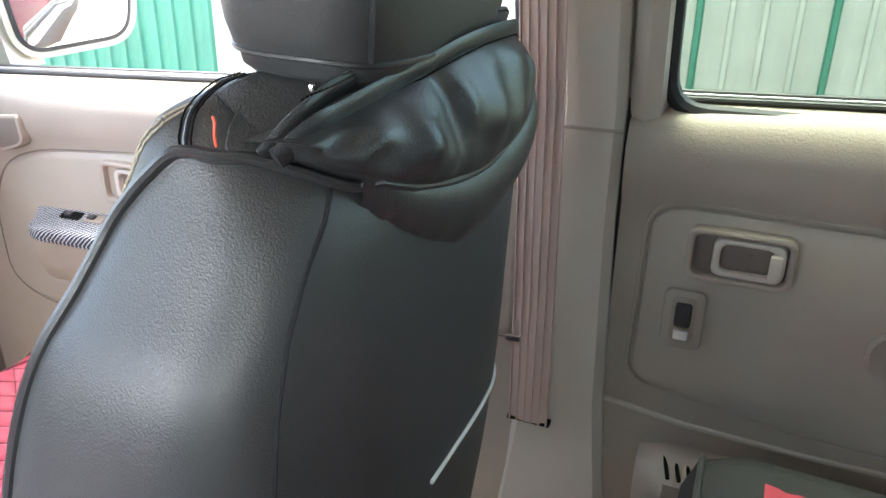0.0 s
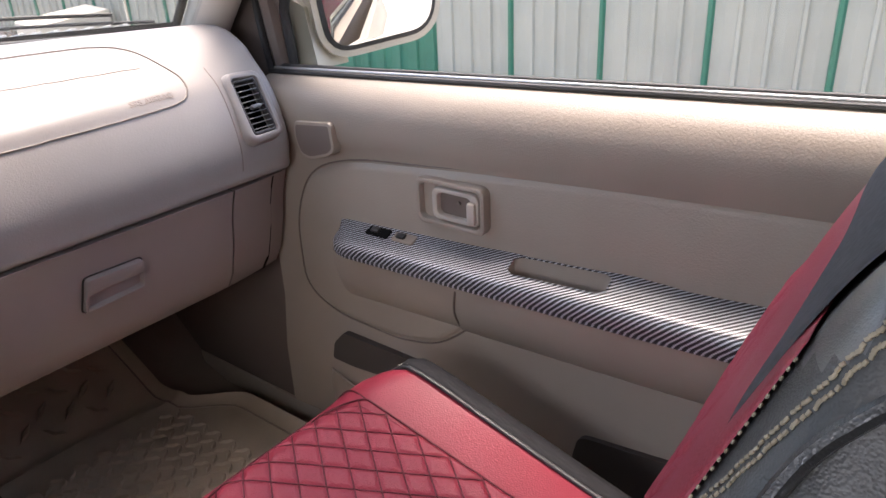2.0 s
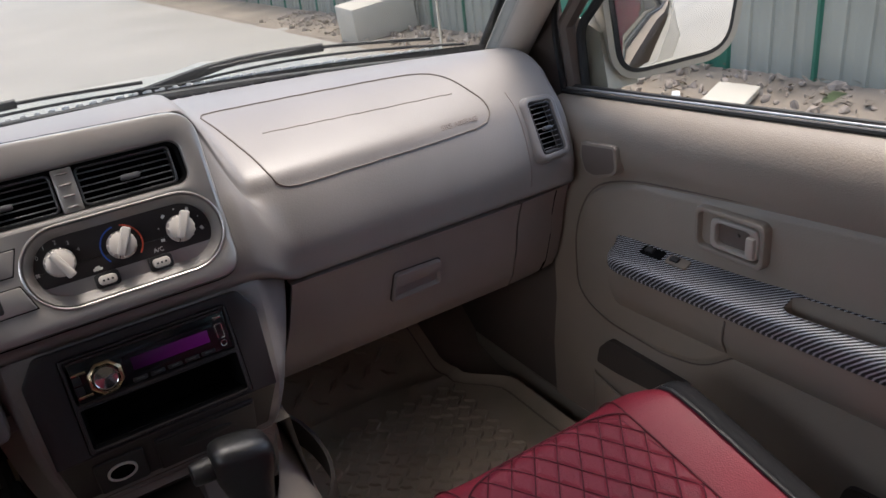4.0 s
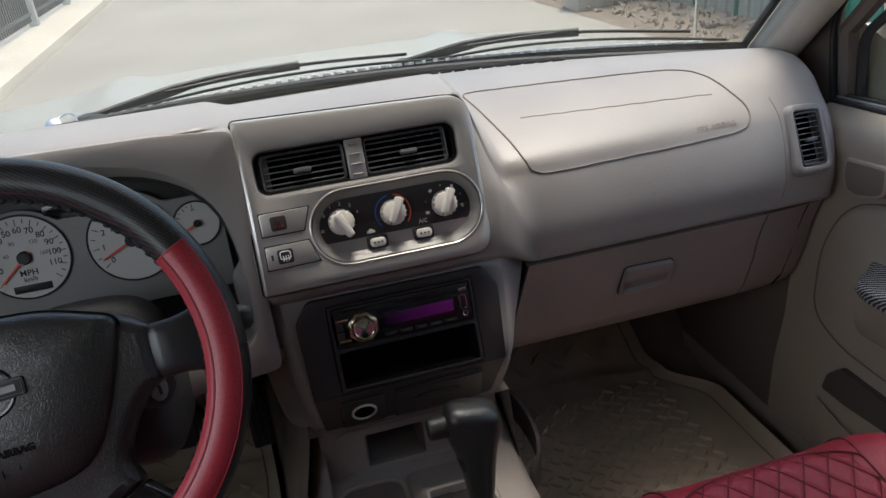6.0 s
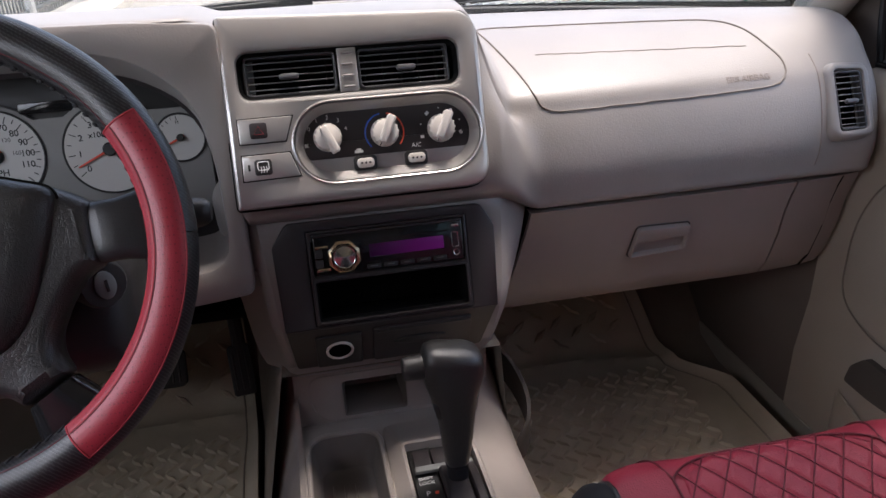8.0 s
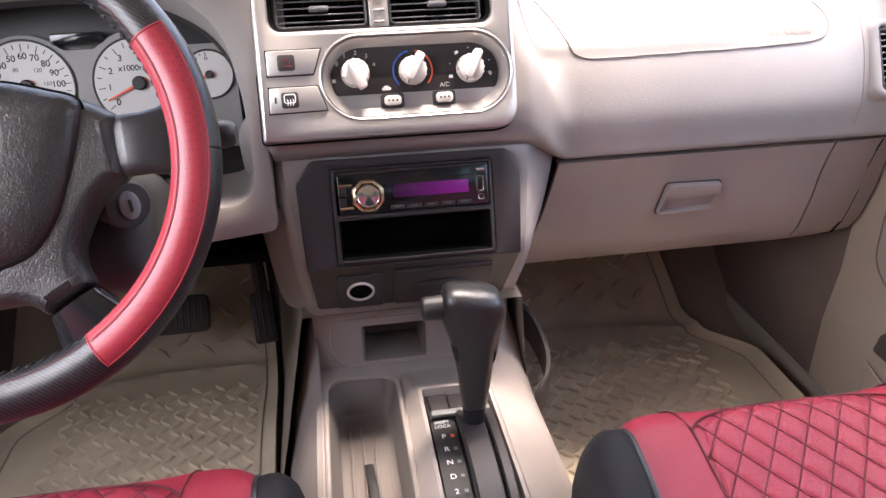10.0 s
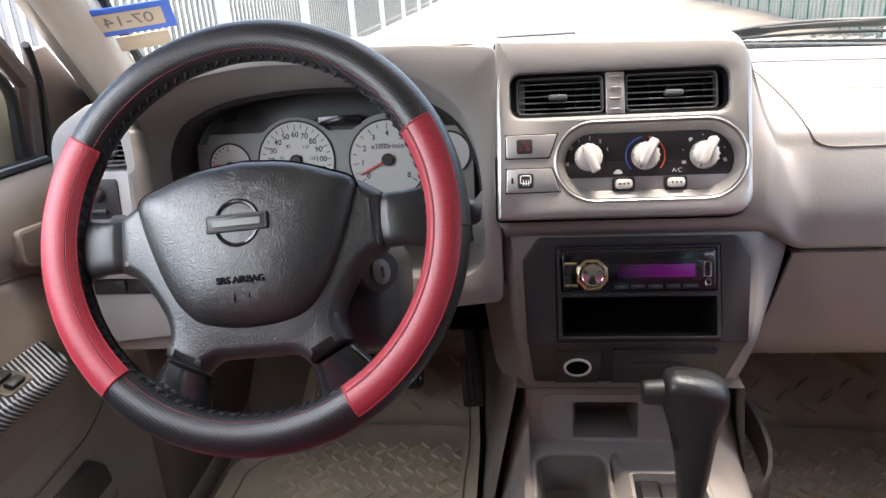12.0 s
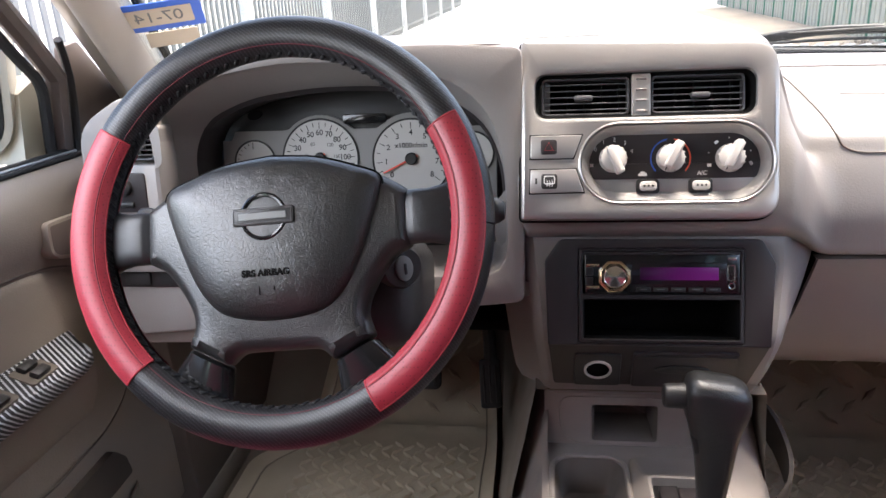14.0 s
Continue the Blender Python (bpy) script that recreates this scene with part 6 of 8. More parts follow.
b = B()
loft(b, [lever_ring(z, cx, w, d, y, 0.9) for z, cx, w, d, y in ((0.80, 0.0485, 0.0120, 0.0125, -0.122), (0.83, 0.0485, 0.0124, 0.013, -0.119), (0.856, 0.049, 0.0132, 0.014, -0.1155), (0.857, 0.049, 0.0142, 0.015, -0.1153), (0.862, 0.049, 0.0144, 0.015, -0.1145))])
part("stem", b, "leather_d", gate)
b = B()
loft(b, [lever_ring(z, cx, w, d, y, 0.80 - 0.2 * min(1, max(0, (z - 0.90) / 0.07))) for z, cx, w, d, y in ((0.858, 0.049, 0.0135, 0.014, -0.115), (0.862, 0.049, 0.0148, 0.0155, -0.1145), (0.875, 0.050, 0.0168, 0.0165, -0.112), (0.895, 0.051, 0.0192, 0.018, -0.109), (0.915, 0.051, 0.0218, 0.0195, -0.106), (0.935, 0.0508, 0.0250, 0.0215, -0.103), (0.952, 0.0505, 0.0290, 0.0238, -0.100), (0.964, 0.0505, 0.0330, 0.0255, -0.0985), (0.975, 0.051, 0.0352, 0.0265, -0.0975), (0.986, 0.051, 0.0358, 0.0268, -0.097), (0.995, 0.051, 0.0350, 0.0258, -0.097), (1.002, 0.0505, 0.0325, 0.0232, -0.097), (1.0065, 0.050, 0.0275, 0.0185, -0.097), (1.0090, 0.0495, 0.0190, 0.0120, -0.097), (1.0095, 0.049, 0.0060, 0.0040, -0.097))])
part("knob", b, "wheel", gate, "black creased-leather grip", angle=60)
b = B()
rbox(b, pose(0.029, -0.112, 0.935, 0, -12, 0), (0.008, 0.016, 0.022), 0.0035)
part("thumb_rest", b, "black", gate)
b = B()
tube(b, smooth_path([(0.026, -0.097, 0.986), (0.004, -0.098, 0.987), (-0.004, -0.098, 0.987), (-0.007, -0.098, 0.987)], 8), [0.0150, 0.0145, 0.0140, 0.0138, 0.0135, 0.0132, 0.0124, 0.010], 16)
part("release_button", b, "black", gate)
# cubby face under the bezel
MQ = basis((0, 0.066, 0.80), X, (0, 0.10, 1))
CUB = rrect(-0.072, 0.0090, 0.0165, 0.063, 0.004)
b = B()
plate(b, rounded([(-0.138, 0.0), (0.133, 0.0), (0.136, 0.105), (-0.139, 0.105)], 0.004, 3), MQ, -0.01, 0.0, 0.002, holes=[CUB])
part("cubby_face", b, "console", con)
# cubby inside coloured darker than its face, as shade
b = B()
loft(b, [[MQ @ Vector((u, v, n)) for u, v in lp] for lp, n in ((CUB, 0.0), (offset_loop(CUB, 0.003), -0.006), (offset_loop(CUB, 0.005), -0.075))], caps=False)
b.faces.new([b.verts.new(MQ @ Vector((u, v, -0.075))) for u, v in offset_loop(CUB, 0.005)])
part("cubby", b, "console_shade", con, "small cubby hole, its plastic darkened for shade")
b = B()
loft(b, [[(-0.1385, y, z) for y, z in ((0.030, 0.926), (0.040, 0.918), (0.060, 0.908), (0.078, 0.903))], [(0.1345, y, z) for y, z in ((0.030, 0.926), (0.040, 0.918), (0.060, 0.908), (0.078, 0.903))]], closed=False, caps=False)
part("upper_ledge", b, "console", con)
b = B()
tube(b, [MQ @ Vector((u, v, 0.0008)) for u, v in rounded([(-0.118, 0.076), (0.125, 0.076), (0.125, 0.004), (-0.100, 0.004), (-0.118, 0.03)], 0.02, 5)], 0.0013, 6, closed=True)
part("cubby_crease", b, "console", con)
# flanks down to the floor
for s, prof in ((-1, ((-0.134, 0.0), (-0.141, -0.004), (-0.160, -0.06), (-0.192, -0.17), (-0.212, -0.28))), (1, ((0.090, 0.012), (0.098, 0.010), (0.142, -0.022), (0.166, -0.060), (0.178, -0.14), (0.182, -0.28)))):
    b = B()
    rows = []
    for y in span(0.16, -0.62, 30):
        f = lerp(y, [(-0.02, 0.0), (0.09, 1.0)])
        rise = 0.10 * lerp(y, [(0.02, 0.0), (0.12, 1.0)])
        rows.append([(x + (s * 0.044 * f * max(0, 1 - k / 2.5) if s > 0 else 0), y, 0.803 + dz + rise * max(0, 1 - k / 4)) for k, (x, dz) in enumerate(prof)])
    loft(b, rows, closed=False, caps=False)
    part("flank", b, "console", con, "scuffed beige console flank")
b = B()
rows = []
for y in span(0.05, 0.60, 12):
    rows.append([(-0.225, y, 0.54 + max(0, y - 0.40) * 0.8), (-0.190, y, 0.70), (-0.15, y, 0.90), (0.15, y, 0.90), (0.165, y, 0.70), (0.19, y, 0.54 + max(0, y - 0.40) * 0.8)])
loft(b, rows, closed=False, caps=False)
part("tunnel_side", b, "carpet", con)
b = B()
rbox(b, pose(-0.077, -0.130, 0.757, 0, 0, 4), (0.012, 0.090, 0.006), 0.002)
solid("black_pen", b, "black", "short black pen lying in the console bin", "pen", kind="object")
b = B()
loft(b, [[p + Vector((0, 0, dz)) for dz in (-0.05, -0.02, 0.0)] + [p + Vector((0.006, 0, dz)) for dz in (0.0, -0.02, -0.05)] for p in smooth_path([(0.150, 0.16, 0.845), (0.178, 0.115, 0.832), (0.192, 0.07, 0.80), (0.186, 0.04, 0.775), (0.166, 0.022, 0.755)], 14)])
solid("carpet_flap", b, "seam", "loose dark carpet edge curling beside the console", "carpet", kind="object", angle=60)


# ---- steering wheel ----
MW = basis((-0.391, -0.187, 1.219), X, (0, 0.468, 0.884))
wheel = thing("steering_wheel", (-0.387, -0.15, 1.05), "black steering wheel in a red and black leather cover", "steering wheel")
RW, RT = 0.190, 0.0200


def rim_arc(a0, a1, r, n, seg=20):
    b = B()
    tube(b, [MW @ Vector((RW * math.cos(radians(a)), RW * math.sin(radians(a)), 0)) for a in span(a0, a1, n)], r, seg)
    return b


def rim_patch(a0, a1, q0, q1, r, n, m):
    """A length of the cover, wrapped round the rim from q0 to q1 (0 outwards, 90 towards the driver)."""
    b = B()
    sheet(b, lambda a, q: MW @ Vector(((RW + r * math.cos(radians(q))) * math.cos(radians(a)), (RW + r * math.cos(radians(q))) * math.sin(radians(a)), r * math.sin(radians(q)))), span(a0, a1, n), span(q0, q1, m))
    return b


def rim_line(a0, a1, q, r, w, n=44):
    b = B()
    tube(b, [MW @ Vector(((RW + r * math.cos(radians(q))) * math.cos(radians(a)), (RW + r * math.cos(radians(q))) * math.sin(radians(a)), r * math.sin(radians(q)))) for a in span(a0, a1, n)], w, 5)
    return b


core = part("rim", rim_arc(0, 359.9, RT, 120, 28), "weave", wheel, "black woven-grain rim cover", angle=60)
for a0, a1 in ((31, 152), (229, 303)):
    part("stitch_line", rim_line(a0 + 0.5, a1 - 0.5, 132, RT, 0.0005), "seam_red", core)
for a0, a1 in ((-57, 31), (152, 229)):
    front = part("rim_cover", rim_patch(a0, a1, 54, 152, RT + 0.0014, 60, 20), "red_rim", wheel, "red perforated leather cover", angle=60)
    part("rim_cover", rim_patch(a0 + 2, a1 + 2, 196, 262, RT + 0.0014, 60, 12), "red_rim", wheel, "red perforated leather cover", angle=60)
    for q in (122, 126):
        part("stitch_line", rim_line(a0 + 0.4, a1 - 0.4, q, RT + 0.0012, 0.0007), "seam_red" if q == 122 else "redthread", front)
    for q in (54, 152):
        part("cover_edge", rim_line(a0, a1, q, RT + 0.0010, 0.0009), "redthread", front)
    for a in (a0, a1):
        b = B()
        tube(b, [MW @ Vector(((RW + (RT + 0.0012) * math.cos(radians(t))) * math.cos(radians(a)), (RW + (RT + 0.0012) * math.cos(radians(t))) * math.sin(radians(a)), (RT + 0.0012) * math.sin(radians(t)))) for t in span(54, 152, 16)], 0.0010, 5)
        part("cover_seam", b, "redthread", front)
# the lacing that draws the cover together along its inner edge
b = B()
for i in range(96):
    a = 2 * math.pi * i / 96
    d = Vector((math.cos(a), math.sin(a), 0))
    p0, p1 = MW @ (d * (RW - 0.0185) + Vector((0, 0, 0.0085))), MW @ (Matrix.Rotation(0.035, 3, "Z") @ d * (RW - 0.0208) + Vector((0, 0, 0.0)))
    rbox(b, basis((p0 + p1) / 2, p1 - p0, MW.to_3x3() @ d), (0.0085, 0.0022, 0.0042), 0.0009, 1)
lace = part("rim_lacing", b, "leather_d", wheel, "black lacing along the inner rim")
lace["kind"] = "stuff"
# hub: a broad moulded body whose arms reach out to the rim, turned a little to the left
MH = MW @ Matrix.Rotation(radians(4.4), 4, "Z") @ Matrix.Translation((-0.002, 0, 0))


def mirrored(pts):
    """A closed outline from its right half, given from the top round to the bottom."""
    return [(u, v) for u, v in pts] + [(-u, v) for u, v in reversed(pts) if abs(u) > 1e-6]


def dome(b, loop, levels, m, centre):
    """A pillow over an outline: levels of (scale about the centre, height)."""
    loft(b, [[m @ Vector((centre[0] + (u - centre[0]) * f, centre[1] + (v - centre[1]) * f, n)) for u, v in loop] for f, n in levels])


BODY = mirrored([(0.0, 0.070), (0.045, 0.065), (0.083, 0.053), (0.112, 0.040), (0.132, 0.026), (0.132, -0.0275), (0.116, -0.034), (0.100, -0.053), (0.087, -0.077), (0.085, -0.092), (0.092, -0.110), (0.052, -0.131), (0.040, -0.119)])
body_l = rounded(BODY, [0.02, 0.03, 0.03, 0.02, 0.005, 0.005, 0.014, 0.02, 0.02, 0.012, 0.004, 0.004, 0.012, 0.012, 0.004, 0.004, 0.012, 0.02, 0.02, 0.014, 0.005, 0.005, 0.02, 0.03, 0.03], 5)
b = B()
rows = []
for d, n in ((0.004, -0.034), (0.0, -0.020), (0.0, -0.012), (0.0012, -0.005), (0.0045, 0.001), (0.009, 0.0045), (0.013, 0.006)):
    rows.append(ring(b, offset_loop(body_l, d), MH, n))
for r0, r1 in zip(rows, rows[1:]):
    bridge(b, r0, r1)
for r in (rows[0], rows[-1]):
    bmesh.ops.triangle_fill(b, edges=[b.edges.get((r[i], r[(i + 1) % len(r)])) for i in range(len(r))], use_beauty=True)
hub = part("hub_body", b, "wheel", wheel, "black moulded hub with four arms", angle=50)
LIDW = mirrored([(0.0, 0.068), (0.045, 0.063), (0.083, 0.051), (0.106, 0.039), (0.104, 0.014), (0.083, -0.042), (0.064, -0.072), (0.042, -0.086), (0.0, -0.0915)])
lid_l = [(p.x, p.y) for p in smooth_path([(u, v, 0) for u, v in LIDW + LIDW[:1]], 97)[:-1]]
b = B()
dome(b, lid_l, ((1.0, -0.010), (1.0, 0.000), (0.985, 0.0075), (0.955, 0.0125), (0.90, 0.0165), (0.80, 0.0208), (0.66, 0.0245), (0.48, 0.0272), (0.28, 0.0286), (0.10, 0.0290), (0.02, 0.0290)), MH, (0.0, -0.006))
hub = part("airbag_cover", b, "wheel", wheel, "creased black airbag cover", angle=60)
b = B()
tube(b, [MH @ Vector((u * 1.006, v * 1.006, 0.0035)) for u, v in lid_l], 0.0011, 6, closed=True)
part("cover_gap", b, "dark", hub)
# upper arms and the bright caps of the lower ones
for s_ in (-1, 1):
    b = B()
    rows = []
    for u, w, n in ((0.128, 0.0265, -0.006), (0.134, 0.0262, -0.003), (0.137, 0.0262, -0.002), (0.150, 0.0262, -0.003), (0.164, 0.029, -0.005), (0.176, 0.036, -0.008)):
        rows.append([MH @ Vector((s_ * u, -0.0005 + w * math.copysign(abs(math.cos(q)) ** 0.6, math.cos(q)), n + 0.0125 * math.copysign(abs(math.sin(q)) ** 0.8, math.sin(q)) - 0.006)) for q in span(0, 2 * math.pi * 23 / 24, 24)])
    loft(b, rows)
    part("spoke", b, "black_rim", wheel, "dimpled black spoke", angle=50)
    b = B()
    rows = []
    for t in (0.0, 0.04, 0.3, 0.6, 0.85, 1.0):
        o, i_ = Vector((0.0915, -0.1120)).lerp(Vector((0.116, -0.138)), t), Vector((0.0520, -0.1325)).lerp(Vector((0.055, -0.166)), t)
        c, h = (o + i_) / 2, (o - i_) / 2 * (0.96 if t == 0 else 1)
        rows.append([MH @ Vector((s_ * (c.x + h.x * math.copysign(abs(math.cos(q)) ** 0.7, math.cos(q))), c.y + h.y * math.copysign(abs(math.cos(q)) ** 0.7, math.cos(q)), -0.017 - 0.004 * t + (0.0175 if t > 0 else 0.014) * math.copysign(abs(math.sin(q)) ** 0.85, math.sin(q)))) for q in span(0, 2 * math.pi * 23 / 24, 24)])
    loft(b, rows)
    part("spoke_cap", b, "gloss", wheel, "gloss black spoke cover", angle=50)
b = B()
lathe(b, [(0.062, -0.09), (0.075, -0.05), (0.080, -0.03), (0.0, -0.03)], at(MH, 0, -0.015), 32)
part("hub_back", b, "black", wheel)
# maker's badge: a sunk field, ring and bar, plain
EM = at(MH, 0.0, 0.005, 0.0278)
b = B()
tube(b, [EM @ Vector((0.0205 * math.cos(t), 0.0205 * math.sin(t), 0)) for t in span(0, 2 * math.pi * 39 / 40, 40)], 0.0024, 8, closed=True)
bd = part("badge_ring", b, "gloss", hub, "dark embossed maker's badge ring")
b = B()
plate(b, rrect(-0.0300, -0.0082, 0.0300, 0.0082, 0.003), EM, -0.002, 0.0034, 0.0012)
part("badge_bar", b, "black", bd)
b = B()
tube(b, [EM @ Vector((u, v, 0.0034)) for u, v in rrect(-0.0278, -0.0062, 0.0278, 0.0062, 0.001, 2)], 0.0005, 5, closed=True)
part("badge_outline", b, "bezel", bd)
b = B()
rbox(b, at(EM, 0, 0, 0.0036), (0.046, 0.0066, 0.0010), 0.0004, 1)
part("badge_inlay", b, "rail", bd)
words("airbag_letters", "SRS AIRBAG", at(MH, 0.0, -0.0475, 0.0262), 0.0086, "dark", hub, 0.0020, bold=0.00025)
b = B()
tube(b, [at(MH, 0.0, -0.0625, 0.0245) @ Vector((u, v, 0)) for u, v in ((-0.007, -0.0045), (-0.007, 0.0045), (0.007, 0.0045), (0.007, -0.001))], 0.0007, 5)
part("airbag_mark", b, "dark", hub)
# column shroud with ignition lock and stalk
col = thing("steering_column", (-0.387, 0.0, 1.02), "black plastic steering column shroud with ignition lock", "steering column")
b = B()
rows = []
for t in span(0, 1, 10):
    c = Vector((-0.385, -0.165, 1.195)).lerp(Vector((-0.385, 0.09, 1.095)), t)
    w, h = 0.060 + 0.030 * t, 0.052 + 0.012 * t
    rows.append([c + Vector((w * math.copysign(abs(math.cos(q)) ** 0.7, math.cos(q)), 0.2 * h * math.sin(q), h * math.copysign(abs(math.sin(q)) ** 0.7, math.sin(q)))) for q in span(0, 2 * math.pi * 27 / 28, 28)])
loft(b, rows)
part("shroud", b, "black", col)
b = B()
rbox(b, pose(-0.318, -0.035, 1.085, -18, 0, 0), (0.090, 0.150, 0.125), 0.034, 4)
part("lower_shroud", b, "black", col)
KX = basis((-0.2885, -0.112, 1.146), (0.82, 0.57, 0), (0.10, 0.25, 0.96))
b = B()
lathe(b, [(0.024, -0.06), (0.024, 0.000), (0.021, 0.006), (0.0, 0.007)], KX, 26)
ig = part("lock_housing", b, "black", col)
b = B()
lathe(b, [(0.0115, 0.006), (0.0115, 0.010), (0.009, 0.0115), (0.0, 0.0115)], KX @ Matrix.Diagonal((0.85, 1.2, 1, 1)), 24)
part("lock_face", b, "rail", ig, "dull grey ignition lock")
b = B()
rbox(b, at(KX, 0, 0, 0.0125), (0.003, 0.012, 0.001), 0.0003, 1)
part("key_slit", b, "ink", ig)
b = B()
tube(b, smooth_path([(-0.33, -0.090, 1.185), (-0.26, -0.108, 1.198), (-0.212, -0.122, 1.209), (-0.190, -0.127, 1.213), (-0.175, -0.128, 1.213)], 14), [0.006, 0.006, 0.006, 0.0065, 0.007, 0.0075, 0.008, 0.009, 0.012, 0.0135, 0.0138, 0.0135, 0.012, 0.008], 12)
part("wiper_stalk", b, "black", col)
b = B()
tube(b, smooth_path([(-0.44, -0.085, 1.18), (-0.51, -0.095, 1.19), (-0.555, -0.10, 1.196), (-0.575, -0.10, 1.198), (-0.583, -0.10, 1.198)], 14), [0.006, 0.006, 0.006, 0.0065, 0.007, 0.0075, 0.008, 0.009, 0.012, 0.0135, 0.0138, 0.0135, 0.012, 0.008], 12)
part("lamp_stalk", b, "black", col)

# ---- pedals ----
b = B()
MPd = basis((-0.239, 0.36, 0.720), (1, 0.05, 0.05), (0, 0.45, 0.9))
gas = thing("accelerator_pedal", (-0.239, 0.36, 0.66), "black rubber accelerator pedal", "pedal")
plate(b, rrect(-0.0195, -0.045, 0.0195, 0.045, 0.006), MPd, -0.006, 0.006, 0.003)
pd = part("pedal_pad", b, "rubber", gas)
for k in (-1, 0, 1):
    b = B()
    rbox(b, at(MPd, 0.011 * k, 0, 0.0065), (0.004, 0.070, 0.004), 0.0015, 1)
    part("pedal_rib", b, "bezel", pd)
b = B()
tube(b, smooth_path([(-0.239, 0.378, 0.745), (-0.243, 0.40, 0.81), (-0.26, 0.42, 0.90), (-0.27, 0.44, 1.0)], 8), 0.012, 8)
part("pedal_arm", b, "black", gas)
brk = thing("brake_pedal", (-0.385, 0.36, 0.68), "wide ribbed black brake pedal", "pedal")
MB = basis((-0.385, 0.36, 0.743), X, (0, 0.5, 0.87))
b = B()
plate(b, rrect(-0.055, -0.033, 0.055, 0.033, 0.012), MB, -0.008, 0.006, 0.004)
pd = part("pedal_pad", b, "rubber", brk)
for k in range(9):
    b = B()
    rbox(b, at(MB, -0.044 + 0.011 * k, 0, 0.0065), (0.004, 0.05, 0.004), 0.0015, 1)
    part("pedal_rib", b, "bezel", pd)
b = B()
tube(b, smooth_path([(-0.385, 0.38, 0.758), (-0.385, 0.43, 0.85), (-0.385, 0.46, 1.0)], 8), 0.011, 8)
part("pedal_arm", b, "black", brk)


# ---- floor mats ----
def floor_z(y):
    return 0.552 + max(0, y - 0.46) * 0.85


def mat(s):
    m = thing("floor_mat", (s * 0.43, 0.2, 0.55), "beige moulded rubber floor mat with raised tread", "floor mat", "floor mats")
    x_out = lambda y: s * lerp(y, [(0.1, 0.70), (0.28, 0.70), (0.40, 0.62), (0.75, 0.58)])
    x_in = lambda y: s * (lerp(y, [(-0.1, 0.175), (0.3, 0.185), (0.8, 0.215)]) + (0.045 if s < 0 else 0.0))
    b = B()

    def fn(u, y):
        x = x_in(y) + (x_out(y) - x_in(y)) * u
        rim = max(0.0, 1 - min(u, 1 - u) / 0.05)
        ridge = math.exp(-((y - 0.44 + 0.10 * (u - 0.35) ** 2) / 0.013) ** 2)
        return (x, y, floor_z(y) + 0.012 + 0.016 * rim ** 2 + 0.008 * ridge)

    thick_sheet(b, fn, span(0, 1, 41), span(-0.35, 0.78, 80), (0, 0, -0.012))
    part("mat_sheet", b, "mat", m)
    b = B()
    rnd = random.Random(5)

    def lug(x, y, ang, ln, w):
        z = floor_z(y) + 0.0125
        hh = 0.45 * ln * (0.9 if ln < 0.015 else 0.75)
        sl = math.atan(0.85) if y > 0.46 else 0
        mm = Matrix.Translation((x, y, z)) @ Matrix.Rotation(sl, 4, "X") @ Matrix.Rotation(radians(ang), 4, "Z")
        p = [(ln, 0, 0.0), (0, w, 0.0), (-ln, 0, 0.0), (0, -w, 0.0)]
        t = [(ln * 0.6, 0, hh), (0, w * 0.5, hh), (-ln * 0.6, 0, hh), (0, -w * 0.5, hh)]
        lo, hi = [b.verts.new(mm @ Vector(q)) for q in p], [b.verts.new(mm @ Vector(q)) for q in t]
        bridge(b, lo, hi)
        b.faces.new(hi)

    for j in range(19):
        for i in range(20):
            x = (0.245 if s > 0 else 0.275) + 0.0215 * i
            y = 0.0 + 0.0215 * j + (0.0107 if i % 2 else 0)
            if x < 0.60 and y < 0.385:
                lug(s * x, y, 40 if (i + j) % 2 else -40, 0.0135, 0.0040)
    for j in range(8):
        for i in range(9):
            x = (0.24 if s > 0 else 0.29) + 0.042 * i
            y = 0.485 + 0.037 * j + (0.018 if i % 2 else 0)
            if x < 0.56:
                lug(s * x, y, 40 if (i + j) % 2 else -40, 0.0225, 0.0066)
    for u in (0.055, 0.945):
        g = B()
        tube(g, [Vector(fn(u, y)) + Vector((0, 0, 0.0005)) for y in span(-0.34, 0.77, 50)], 0.0018, 6)
        part("edge_groove", g, "carpet", m)
    tr = part("tread", b, "mat", m, "raised diamond tread")
    tr["kind"] = "stuff"
    return m


mat(1)
mat(-1)


# ---- seats ----
from mathutils.bvhtree import BVHTree

def quilt(u, v, du, dv):
    """Diamond quilting: 0 on the seams, 1 in the middle of a pillow."""
    a, c = u / du + v / dv, u / du - v / dv
    fa, fc = abs(a - round(a)), abs(c - round(c))
    return 1 - math.exp(-min(fa, fc) * 13.0) * 1.0


